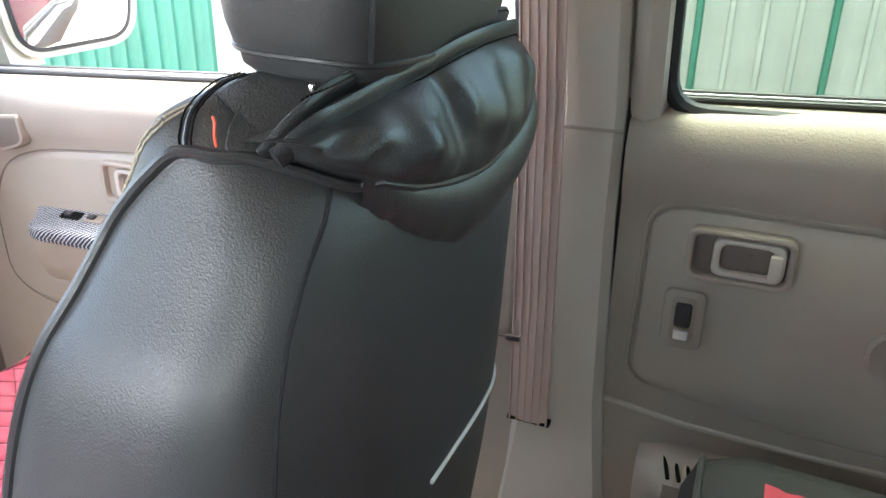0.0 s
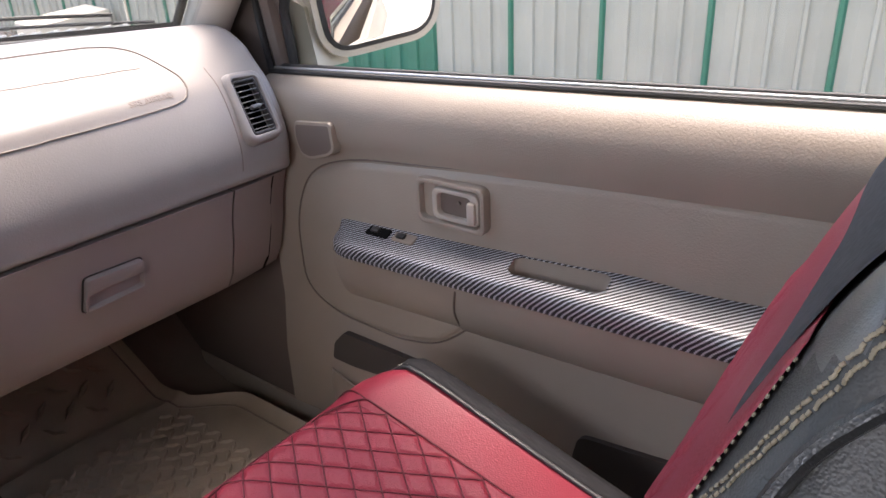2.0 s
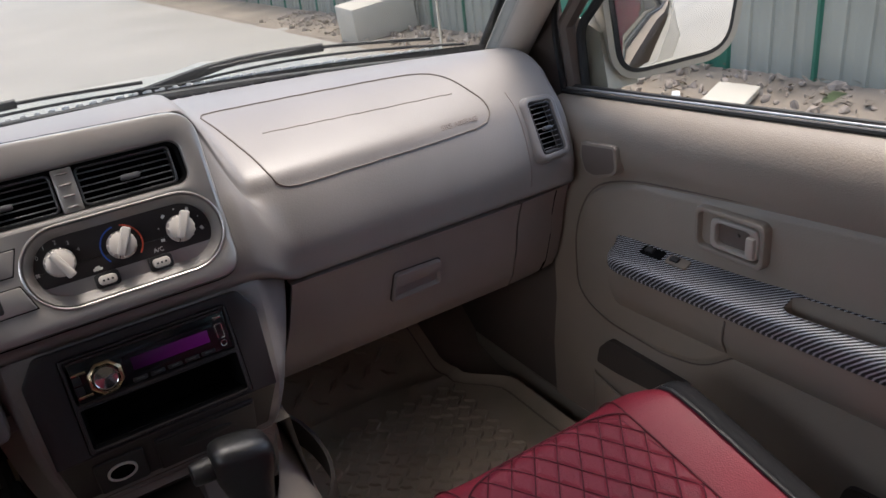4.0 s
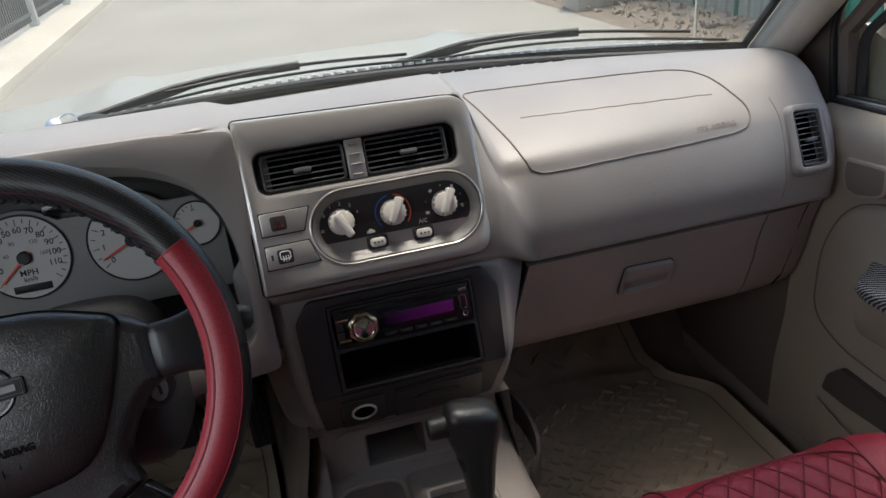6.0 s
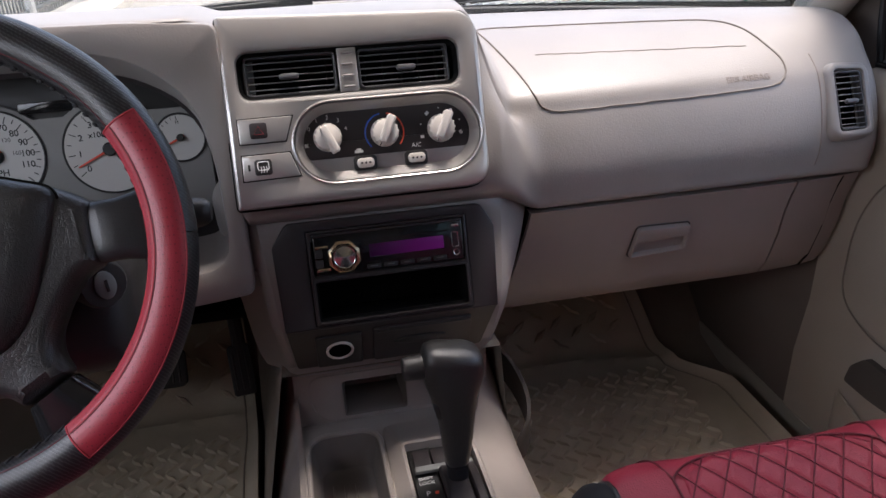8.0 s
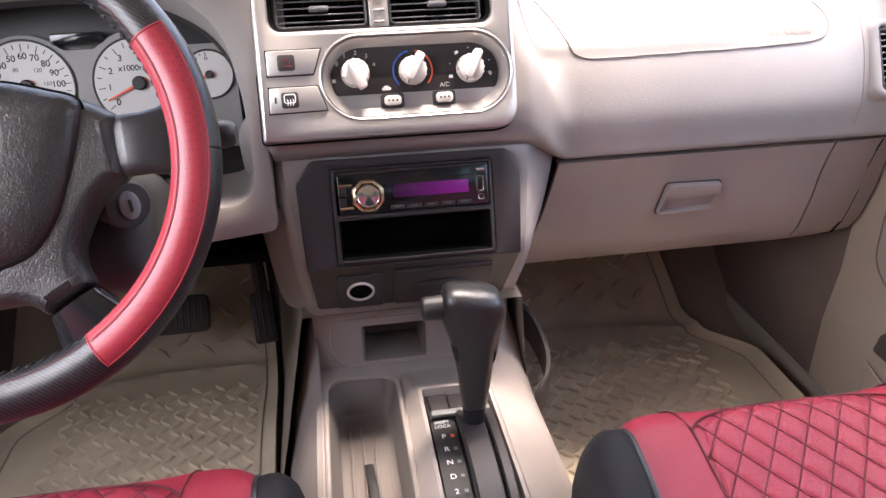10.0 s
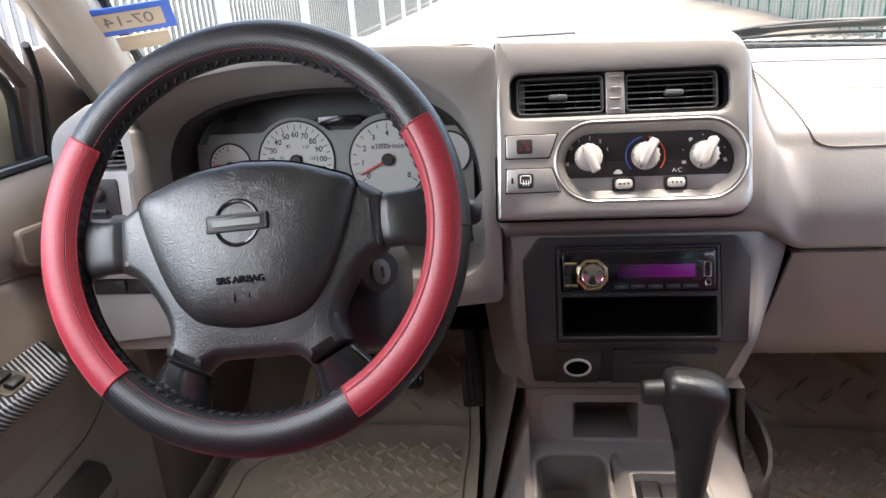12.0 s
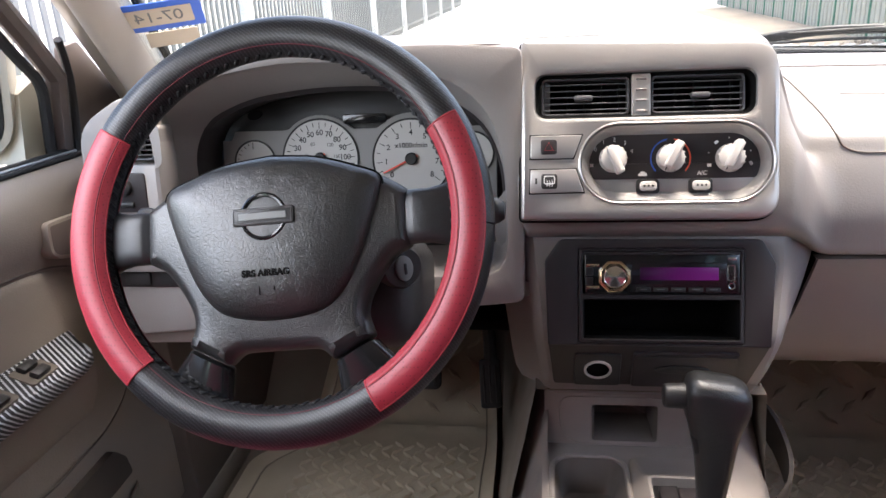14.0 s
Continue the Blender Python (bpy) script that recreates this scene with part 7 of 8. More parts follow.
def front_seat(cx):
    seat = thing("car_seat", (cx, -0.45, 0.56), "front car seat in black leather with a red quilted cover", "car seat", "car seats")
    k = 1 if cx > 0 else -1
    W = 0.205
    crest = lambda y: 0.886 + 0.19 * (y + 0.22) - 0.085 * max(0, (y + 0.24) / 0.09) ** 2.4

    # cushion: high behind its rolled front edge, falling to the rear, its wings a little higher
    def fn(u, v):
        y = -0.150 - 0.51 * v
        wing = max(0, (abs(u) - 0.45) / 0.55) ** 1.3 * (0.011 + 0.08 * (y + 0.27))
        z = crest(y) + wing
        return Vector((cx + u * W, y - 0.036 * abs(u) ** 8 * (1 - v) ** 3, z - 0.014 * abs(u) ** 8 * max(0, 1 - v / 0.28) ** 1.5))

    b = B()
    us, vs = span(-1, 1, 41), [0, 0.01, 0.025, 0.045, 0.07, 0.1, 0.14] + span(0.18, 1, 26)
    rows = [[b.verts.new(fn(u, v)) for u in us] for v in vs]
    for a, c in zip(rows, rows[1:]):
        bridge(b, a, c, closed=False)
    low = [b.verts.new((cx + u * (W + 0.010), -0.145 - 0.050 * abs(u) ** 3, 0.745)) for u in us]
    low2 = [b.verts.new((cx + u * (W + 0.004), -0.195, 0.67)) for u in us]
    bridge(b, rows[0], low, closed=False), bridge(b, low, low2, closed=False)
    cushion = part("cushion", b, "red", seat, "plain red leather cushion cover")
    # quilted middle with an arched front edge
    b = B()

    def qfn(u, v):
        vv = 0.10 + 0.90 * v + 0.065 * abs(u) ** 4 * (1 - v)
        uu = u * 0.63 * (1 - 0.10 * max(0, (0.3 - v) / 0.3) ** 2)
        h = quilt(uu * W, vv * 0.50, 0.036, 0.047)
        e = max(0, min(1, (1 - abs(u)) / 0.03, v / 0.02))
        return fn(uu, vv) + Vector((0, 0.001, 0.0008 + 0.0030 * h * e))

    sheet(b, qfn, span(-1, 1, 150), span(0, 1, 220))
    panel = part("quilted_panel", b, "red", cushion, "red quilted seat panel", angle=80)
    # quilting thread sunk between the pillows, darkened for crease shade, and the panel's seam
    b = B()
    edge = lambda u: 0.10 + 0.065 * abs(u / 0.63) ** 4
    for sg in (1, -1):
        for n in range(-14, 26):
            run = []
            for i in range(121):
                uu = -0.62 + 1.24 * i / 120
                vv = (n - sg * uu * W / 0.036) * 0.047 / 0.50
                if edge(uu) < vv < 0.99:
                    run.append(fn(uu, vv) + Vector((0, 0.0012, 0.0018)))
            if len(run) > 3:
                tube(b, run, 0.0009, 5)
    rim = [fn(-0.632, v) for v in span(0.95, 0.17, 30)] + [fn(u, edge(u)) for u in span(-0.62, 0.62, 40)] + [fn(0.632, v) for v in span(0.17, 0.95, 30)]
    tube(b, [p + Vector((0, 0.001, 0.0012)) for p in rim], 0.0013, 6)
    th_ = part("quilt_stitching", b, "seam_red", panel, "red quilting thread, darkened for the shade in the seams")
    th_["kind"] = "stuff"
    # seams that run from the panel's corners to the front edge
    for s in (-1, 1):
        b = B()
        tube(b, smooth_path([fn(s * 0.63, 0.165) + Vector((0, 0, 0.001)), fn(s * 0.66, 0.10) + Vector((0, 0, 0.001)), fn(s * 0.68, 0.05) + Vector((0, 0.001, 0.001)), fn(s * 0.69, 0.01) + Vector((0, 0.001, 0.001))], 12), 0.0012, 6)
        part("corner_seam", b, "seam_red", cushion)
    # black outer bolsters with pale twin stitching
    for s in (-1, 1):
        b = B()
        rows = []
        for v in vs:
            p = fn(s, v)
            f = max(0, (0.12 - v) / 0.12)
            rows.append([p + Vector((s * dx, dy * f, dz)) for dx, dy, dz in ((-0.005, 0.0, -0.004), (-0.001, 0.004, 0.004), (0.007, 0.005, 0.006), (0.018, 0.003, 0.006), (0.028, -0.004, 0.001), (0.036, -0.010, -0.009), (0.041, -0.016, -0.026), (0.040, -0.016, -0.10), (0.020, 0, -0.15))])
        lo = [Vector((q.x, q.y - 0.002, 0.74)) for q in rows[0]]
        loft(b, [lo] + rows, closed=False, caps=False)
        bl = part("side_bolster", b, "leather_d", cushion, "black leather side bolster", angle=60)
        b = B()
        tube(b, [fn(s, v) + Vector((-s * 0.003, 0.004 * max(0, (0.12 - v) / 0.12), 0.003)) for v in vs], 0.0032, 8)
        part("welt", b, "leather_s", bl)
        b = B()
        for i in range(105):
            v = 0.004 + 0.99 * (i / 105) ** 1.15
            f = max(0, (0.12 - v) / 0.12)
            for du, dz in ((0.006, 0.0038),):
                p = fn(s, v) + Vector((s * du, 0.007 * f + 0.001, dz))
                q = fn(s, v + 0.004) - fn(s, v)
                rbox(b, basis(p, X, q) if q.length > 1e-6 else Matrix.Translation(p), (0.0009, 0.0030, 0.0009), 0.0003, 1)
        st = part("stitching", b, "thread", bl, "pale twin stitching")
        st["kind"] = "stuff"
    b = B()
    rbox(b, pose(cx, -0.43, 0.665), (0.44, 0.42, 0.20), 0.03)
    part("seat_base", b, "black", seat)

    # backrest: a fat box with rounded corners, broadest at the front of its wings
    bx = cx - k * 0.007
    half = lambda z: curve_at(z, [(0.78, 0.205), (0.95, 0.222), (1.1, 0.230), (1.31, 0.230), (1.328, 0.221), (1.338, 0.203), (1.345, 0.165), (1.348, 0.12)])
    yf = lambda z: curve_at(z, [(0.78, -0.560), (0.9, -0.578), (1.0, -0.603), (1.1, -0.636), (1.2, -0.677), (1.25, -0.701), (1.29, -0.722), (1.315, -0.739), (1.33, -0.755), (1.348, -0.79)])
    yr = lambda z: curve_at(z, [(0.78, -0.862), (1.0, -0.886), (1.2, -0.892), (1.26, -0.889), (1.285, -0.880), (1.305, -0.864), (1.320, -0.846), (1.335, -0.822), (1.348, -0.805)])

    def ringpt(z, q, out=0.0):
        c, s_ = math.cos(q), math.sin(q)
        yc, th = (yf(z) + yr(z)) / 2, (yf(z) - yr(z)) / 2
        fy = math.copysign(abs(s_) ** 0.55, s_)
        fx = math.copysign(abs(c) ** (0.45 + (0.40 * min(1.0, max(0.0, s_) * 1.4) if c * k < 0 else 0.0)), c)
        wing = curve_at(z, [(0.78, 1.24), (0.85, 1.20), (1.0, 1.11), (1.1, 1.07), (1.15, 1.045), (1.19, 1.01), (1.215, 0.965), (1.245, 0.875), (1.28, 0.79), (1.31, 0.735), (1.348, 0.71)])
        outer = curve_at(z, [(0.78, 1.02), (1.12, 1.02), (1.26, 1.07), (1.348, 1.07)])
        x = bx + (half(z) * (wing + 0.01 - 0.18 * max(0.0, fy) ** 3 if c * k < 0 else outer + 0.03 * fy) + out) * fx
        y = yc + (th + out) * fy - 0.034 * (1 - abs(fx) ** 3) * max(0.0, fy)
        return Vector((x, y, z))

    def inner(z, y, out=0.0):
        """The wing beside the aisle, by height and depth."""
        yc, th = (yf(z) + yr(z)) / 2, (yf(z) - yr(z)) / 2
        f = max(-0.995, min(0.995, (y - yc) / th))
        q = math.asin(math.copysign(abs(f) ** (1 / 0.55), f))
        return ringpt(z, math.pi - q if k > 0 else q, out)

    zs = span(0.78, 1.28, 40) + [1.29, 1.297, 1.304, 1.31, 1.316, 1.322, 1.327, 1.332, 1.336, 1.340, 1.343, 1.3455, 1.3472, 1.348]
    b = B()
    loft(b, [[ringpt(z, q) for q in span(0, 2 * math.pi * 127 / 128, 128)] for z in zs])
    bmesh.ops.recalc_face_normals(b, faces=b.faces)
    b.normal_update()
    tree = BVHTree.FromBMesh(b)
    # inner wing ahead of the piping: smoother, shinier leather, sheen also painted paler
    pipe_y = [(0.78, -0.65), (0.95, -0.668), (1.05, -0.684), (1.12, -0.702), (1.18, -0.725), (1.222, -0.728), (1.276, -0.742), (1.318, -0.775), (1.348, -0.78)]
    for f in b.faces:
        c = f.calc_center_median()
        f.material_index = int((c.x - bx) * k < 0 and c.y > lerp(c.z, pipe_y))
    back = part("backrest", b, "leather", seat, "black leather backrest", angle=60)
    back.data.materials.append(M["leather_w"])

    def lay(p, out=0.001, normal=False):
        """The nearest point on the backrest, raised by out."""
        q, nrm, _, _ = tree.find_nearest(Vector(p))
        if nrm.dot(q - Vector((bx, (yf(q.z) + yr(q.z)) / 2, q.z - 0.05))) < 0:
            nrm = -nrm
        return (q + nrm * out, nrm) if normal else q + nrm * out

    b = B()

    def rf(u, v):
        z = 0.84 + 0.455 * v
        lim = 1.02 if u * k > 0 else 0.97
        h = quilt(u * 0.2, v * 0.50, 0.036, 0.047) * max(0, min(1, (0.60 - abs(u)) / 0.03, (0.74 - v) / 0.04))
        e = max(0.0, min(1, (1 - abs(u)) / 0.06, (1 - v) / 0.04))
        return ringpt(z, math.pi / 2 - u * lim, 0.0024 + 0.002 * e ** 0.5 + 0.0030 * h)

    sheet(b, rf, span(-1, 1, 161), span(0, 1, 130))
    part("quilted_front", b, "red", back, "red quilted backrest front", angle=80)
    b = B()
    sheet(b, lambda u, v: ringpt(1.245 + 0.079 * v, math.pi / 2 - u * 0.78, 0.0045 + 0.002 * min(1, (1 - abs(u)) / 0.06, v / 0.1, (1 - v) / 0.1)), span(-1, 1, 41), span(0, 1, 16))
    part("label_panel", b, "cloth_grey", back, "dark grey cloth panel below the headrest")
    # seam of small pale stitches where the red front meets the wing
    seam = [ringpt(z, math.pi / 2 + k * 0.982, 0.0022) for z in span(0.86, 1.292, 120)]
    b = B()
    for p0, p1 in zip(seam, seam[1:]):
        rbox(b, basis(p0, p1 - p0, Vector((0, 1, 0))), (0.0022, 0.0012, 0.0012), 0.0004, 1)
    st = part("front_stitching", b, "stitch", back)
    st["kind"] = "stuff"
    # piping: up the inner wing, over the shoulder, then dipping across the rear
    side = [inner(z, y, 0.001) for z, y in ((0.82, -0.655), (0.95, -0.668), (1.05, -0.684), (1.12, -0.702), (1.18, -0.725), (1.222, -0.742), (1.253, -0.754), (1.276, -0.764), (1.294, -0.777), (1.307, -0.789), (1.318, -0.803))]
    over = [Vector((cx + k * (x - 0.392), y, z)) for x, y, z in ((0.212, -0.826, 1.3235), (0.228, -0.845, 1.3205), (0.246, -0.866, 1.313), (0.275, -0.884, 1.298), (0.32, -0.894, 1.282), (0.375, -0.899, 1.272), (0.43, -0.901, 1.268), (0.48, -0.900, 1.272), (0.530, -0.900, 1.284), (0.567, -0.893, 1.302), (0.584, -0.880, 1.320))]
    b = B()
    tube(b, [lay(p, 0.002) if i < 66 else p for i, p in enumerate(smooth_path(side + over[:5], 70))] + smooth_path(over[4:], 50)[1:], 0.0036, 8)
    part("piping", b, "leather_s", back, "black piping round the rear panel")
    b = B()
    tube(b, [lay(p, 0.0002) for p in smooth_path([(cx + k * (x - 0.392), y, z) for x, y, z in ((0.266, -0.873, 1.302), (0.246, -0.875, 1.281), (0.226, -0.876, 1.262), (0.210, -0.876, 1.239), (0.198, -0.877, 1.218), (0.185, -0.876, 1.169), (0.176, -0.872, 1.05), (0.170, -0.866, 0.84))], 50)], 0.0015, 6)
    part("rear_seam", b, "leather_d", back)
    b = B()
    tube(b, [lay((bx + k * dx, -0.93 + 0.10 * max(0, (dx - 0.12) / 0.1), 1.012), 0.001) for dx in span(-0.02, 0.22, 26)], 0.0022, 6)
    part("lower_welt", b, "post", back, "pale grey lower welt")
    # the padded roll that bulges out below the dipping piping
    b = B()
    dip = smooth_path(over[3:], 60)

    def roll_fn(u, t):
        p = dip[min(59, int(round(u * 59)))]
        low, nrm = lay((p.x, p.y - 0.02, p.z - 0.004 - (0.046 + 0.012 * u) * min(1, u / 0.35) ** 0.7), 0.0006, True)
        side_ = max(0.0, (u - 0.6) / 0.4)
        push = (Vector((0, -1, 0)).lerp(Vector((k * 0.8, -0.5, 0.1)), side_)) * (0.011 + 0.008 * side_) * min(1, u / 0.35)
        return p.lerp(low, t) + push * math.sin(math.pi * min(1, t * 1.02)) ** 0.75

    sheet(b, roll_fn, span(0, 1, 60), span(0, 1, 14))
    part("shoulder_roll", b, "leather_s", back, "padded black leather roll below the piping", angle=80)
    # gathered flap between piping and strap
    low_edge = smooth_path(over[2:], 91)
    top_edge = smooth_path([(cx + k * (x - 0.392), y, z) for x, y, z in ((0.232, -0.857, 1.326), (0.275, -0.860, 1.331), (0.305, -0.864, 1.336), (0.345, -0.868, 1.342), (0.38, -0.874, 1.348), (0.42, -0.880, 1.355), (0.47, -0.882, 1.358), (0.53, -0.880, 1.357), (0.572, -0.868, 1.350))], 91)

    def flap(u, v):
        i = min(90, int(round(u * 90)))
        p = low_edge[i].lerp(top_edge[i], v)
        bulge = math.sin(math.pi * v) ** 0.6 * (0.006 + 0.017 * math.sin(math.pi * min(1, u * 1.1)) ** 0.7)
        pinch = math.exp(-((u - 0.36 - 0.12 * v) / 0.035) ** 2)
        fold = math.exp(-((u - 0.27 - 0.05 * v) / 0.03) ** 2)
        tail = math.exp(-((u - 0.86 - 0.03 * v) / 0.02) ** 2)
        wr = 0.0026 * math.sin(21 * u + 5 * v) * (1 - v * 0.5) + 0.0020 * math.sin(43 * u - 9 * v) - 0.010 * pinch + 0.004 * fold - 0.003 * tail
        return p + Vector((0, -bulge - wr * math.sin(math.pi * v) ** 0.7, 0.004 * math.sin(math.pi * v)))

    b = B()
    thick_sheet(b, flap, span(0, 1, 91), span(0, 1, 24), (0, 0.05, -0.004))
    part("gathered_flap", b, "leather_s", back, "gathered black leather flap", angle=75)
    # two stitched straps along the top of the flap, their ends tucked under the piping
    tail = [Vector((cx + k * (x - 0.392), y, z)) for x, y, z in ((0.196, -0.866, 1.312), (0.210, -0.862, 1.3195))]
    line = smooth_path([lay(top_edge[0], 0.004)] + top_edge[6::6], 90)
    for j, (dy, dz, r) in enumerate(((-0.005, 0.001, 0.0085), (0.004, 0.011, 0.0080))):
        b = B()
        tube(b, [p + Vector((0, dy, dz * min(1, i / 14))) for i, p in enumerate(line)], [r * (1 - 0.45 * max(0, (i - 82) / 7)) for i in range(90)], 10, flat=0.42, up=(0, -0.35, 1))
        strap = part("strap", b, "leather_s", back, "stitched black strap")
        b = B()
        for i in range(6, 86):
            q = line[i] + Vector((0, dy - 0.0038, dz + 0.0045 - 0.009 * (j == 0)))
            rbox(b, basis(q, line[i + 1] - line[i], Z), (0.0032, 0.0013, 0.0010), 0.0004, 1)
        st = part("strap_stitches", b, "dark", strap)
        st["kind"] = "stuff"
    # top of the seat between flap and headrest
    b = B()
    feet = [lay(p, 0.002).lerp(p, min(1, i / 5)) for i, p in enumerate(top_edge[0::5])]
    rows = [[p.lerp(lay((bx + (p.x - bx) * 0.92, -0.805, 1.36), 0.0015), t) + Vector((0, 0, 0.004 * math.sin(math.pi * t))) for p in feet] for t in span(0, 1, 8)]
    loft(b, rows, closed=False, caps=False)
    part("seat_top", b, "leather", back)
    # chain of pale twin stitching along the wing, running on over the shoulder
    sp = smooth_path([inner(z, y) for z, y in ((0.90, -0.606), (1.0, -0.632), (1.1, -0.668), (1.17, -0.698))] + [Vector((cx + k * (x - 0.392), y, z)) for x, y, z in ((0.206, -0.711, 1.215), (0.203, -0.727, 1.252), (0.206, -0.741, 1.279), (0.208, -0.757, 1.303), (0.212, -0.770, 1.320), (0.222, -0.784, 1.332), (0.240, -0.797, 1.338))], 220)
    sp = [lay(p, 0.0, True) for p in sp]
    b = B()
    for (p0, n_), (p1, _) in zip(sp[::2], sp[1::2]):
        d_ = (p1 - p0)
        if d_.length < 1e-5:
            continue
        w_ = n_.cross(d_).normalized()
        for o in (-0.0021, 0.0021):
            rbox(b, basis(lay(p0 + w_ * o, 0.0004), w_ + d_.normalized() * (0.25 if o > 0 else -0.25), d_), (0.0016, 0.0024, 0.0010), 0.0004, 2)
    st = part("shoulder_stitching", b, "stitch", back, "pale twin stitching on the shoulder")
    st["kind"] = "stuff"
    # seam with twin stitches from the headrest's foot down to the piping
    vs_ = smooth_path([(cx + k * (x - 0.392), y, z) for x, y, z in ((0.293, -0.789, 1.3495), (0.262, -0.795, 1.3490), (0.235, -0.801, 1.3455), (0.213, -0.807, 1.337), (0.203, -0.810, 1.3255))], 50)
    vs_ = [lay(p, 0.0008) for p in vs_]
    b = B()
    tube(b, vs_, 0.0013, 6)
    part("shoulder_seam", b, "leather_s", back)
    b = B()
    for i in range(0, 49):
        for o in (-0.004, 0.004):
            rbox(b, basis(vs_[i] + Vector((0, o, 0.0006)), vs_[i + 1] - vs_[i], Vector((0, 1, 0))), (0.0020, 0.0011, 0.0011), 0.0003, 1)
    st = part("seam_stitches", b, "dark", back)
    st["kind"] = "stuff"
    for x0_, x1_ in ((0.205, 0.268), (0.222, 0.290)):
        b = B()
        pts = [(cx + k * (x1_ - 0.392), -0.826, 1.3475), (cx + k * ((x0_ + x1_) / 2 - 0.392), -0.840, 1.3445), (cx + k * (x0_ + 0.008 - 0.392), -0.852, 1.334)]
        on = [lay(p, 0.0005, True) for p in smooth_path(pts, 14)]
        ribbon(b, [p for p, _ in on], [n for _, n in on], 0.015, 0.003)
        part("loose_strap", b, "leather", back, "loose black cover strap")
    b = B()
    tube(b, smooth_path([(cx + k * (x - 0.392), y, z) for x, y, z in ((0.2050, -0.840, 1.3435), (0.2055, -0.8405, 1.340), (0.2048, -0.840, 1.334), (0.2054, -0.840, 1.328))], 8), 0.0008, 6)
    part("loose_thread", b, "orange", back, "frayed orange thread end")
    b = B()
    lathe(b, [(0.002, 0), (0.0028, 0.002), (0.002, 0.005), (0.0, 0.006)], pose(cx + k * -0.107, -0.846, 1.342), 10)
    part("toggle", b, "chrome", back, "small bright cord toggle")
    # headrest
    hc = lambda z: Vector((cx + k * 0.020, -0.823 - 0.05 * (z - 1.35), z))
    el = lambda z, w, t, q: hc(z) + Vector((w * math.copysign(abs(math.cos(q)) ** 0.45, math.cos(q)), t * math.copysign(abs(math.sin(q)) ** 0.55, math.sin(q)), 0.006 * math.sin(q)))
    prof = ((1.342, 0.095, 0.040), (1.345, 0.110, 0.050), (1.350, 0.117, 0.0545), (1.358, 0.119, 0.056), (1.362, 0.122, 0.0580), (1.375, 0.127, 0.061), (1.40, 0.132, 0.064), (1.44, 0.136, 0.067), (1.48, 0.138, 0.067), (1.53, 0.130, 0.060), (1.565, 0.108, 0.046), (1.580, 0.06, 0.022))
    b = B()
    loft(b, [[el(z, w, t, q) for q in span(0, 2 * math.pi * 63 / 64, 64)] for z, w, t in prof])
    hr = part("headrest", b, "leather", seat, "black leather headrest", angle=60)
    b = B()
    tube(b, [el(1.3605, 0.1215, 0.0578, q) for q in span(0, 2 * math.pi * 63 / 64, 64)], 0.0020, 6, closed=True)
    part("headrest_seam", b, "leather_s", hr)
    for q in (-0.80, math.pi + 0.80):
        b = B()
        tube(b, smooth_path([el(z, w, t, q) for z, w, t in prof[4:10]], 24), 0.0020, 6)
        part("side_seam", b, "leather_s", hr)
    for dx in (-0.05, 0.07):
        b = B()
        tube(b, [(cx + dx, -0.815, 1.30), (cx + dx, -0.815, 1.36)], 0.006, 10)
        part("headrest_post", b, "chrome", hr)
    return seat


front_seat(0.392)
front_seat(-0.395)
# rear bench
bench = thing("rear_bench", (0, -1.45, 0.56), "rear bench seat in black leather with red panels", "car seat")
b = B()
rows = []
for x in [-0.72, -0.715, -0.70] + span(-0.66, 0.66, 23) + [0.70, 0.715, 0.72]:
    e = max(0, (abs(x) - 0.66) / 0.06)
    rows.append([(x, y, z - 0.03 * e * e) for y, z in ((-1.085, 0.62), (-1.075, 0.74), (-1.072, 0.83), (-1.088, 0.873), (-1.135, 0.893), (-1.35, 0.886), (-1.60, 0.86), (-1.60, 0.62))])
loft(b, rows)
rc = part("bench_cushion", b, "leather_d", bench)
b = B()
tube(b, [(x, -1.091, 0.880 - 0.03 * max(0, (abs(x) - 0.66) / 0.06) ** 2) for x in span(-0.71, 0.71, 40)], 0.004, 8)
part("bench_welt", b, "leather_s", rc)
b = B()
for c in (-0.36, 0.36):
    sheet(b, lambda u, v: (c + u * 0.27, -1.155 - 0.42 * v, 0.896 - 0.034 * v + 0.006 * quilt(u * 0.2, v * 0.45, 0.06, 0.078)), span(-1, 1, 50), span(0, 1, 60))
part("bench_panel", b, "red", rc, "red quilted bench panel")
b = B()
rows = []
for x in [-0.72, -0.715, -0.70] + span(-0.66, 0.66, 15) + [0.70, 0.715, 0.72]:
    rows.append([(x, y, z) for y, z in ((-1.58, 0.74), (-1.56, 0.80), (-1.60, 1.0), (-1.66, 1.25), (-1.70, 1.33), (-1.76, 1.33), (-1.80, 1.25), (-1.75, 0.74))])
loft(b, rows)
part("bench_back", b, "leather", bench)


# ---- on the windshield and outside it ----
# a date sticker, its figures seen from behind
def ws_frame(u, v):
    a = Vector(ws_fn(u, v))
    du = (Vector(ws_fn(u + 0.02, v)) - a).normalized()
    dv = (Vector(ws_fn(u, v + 0.02)) - a).normalized()
    return basis(a, du, dv)


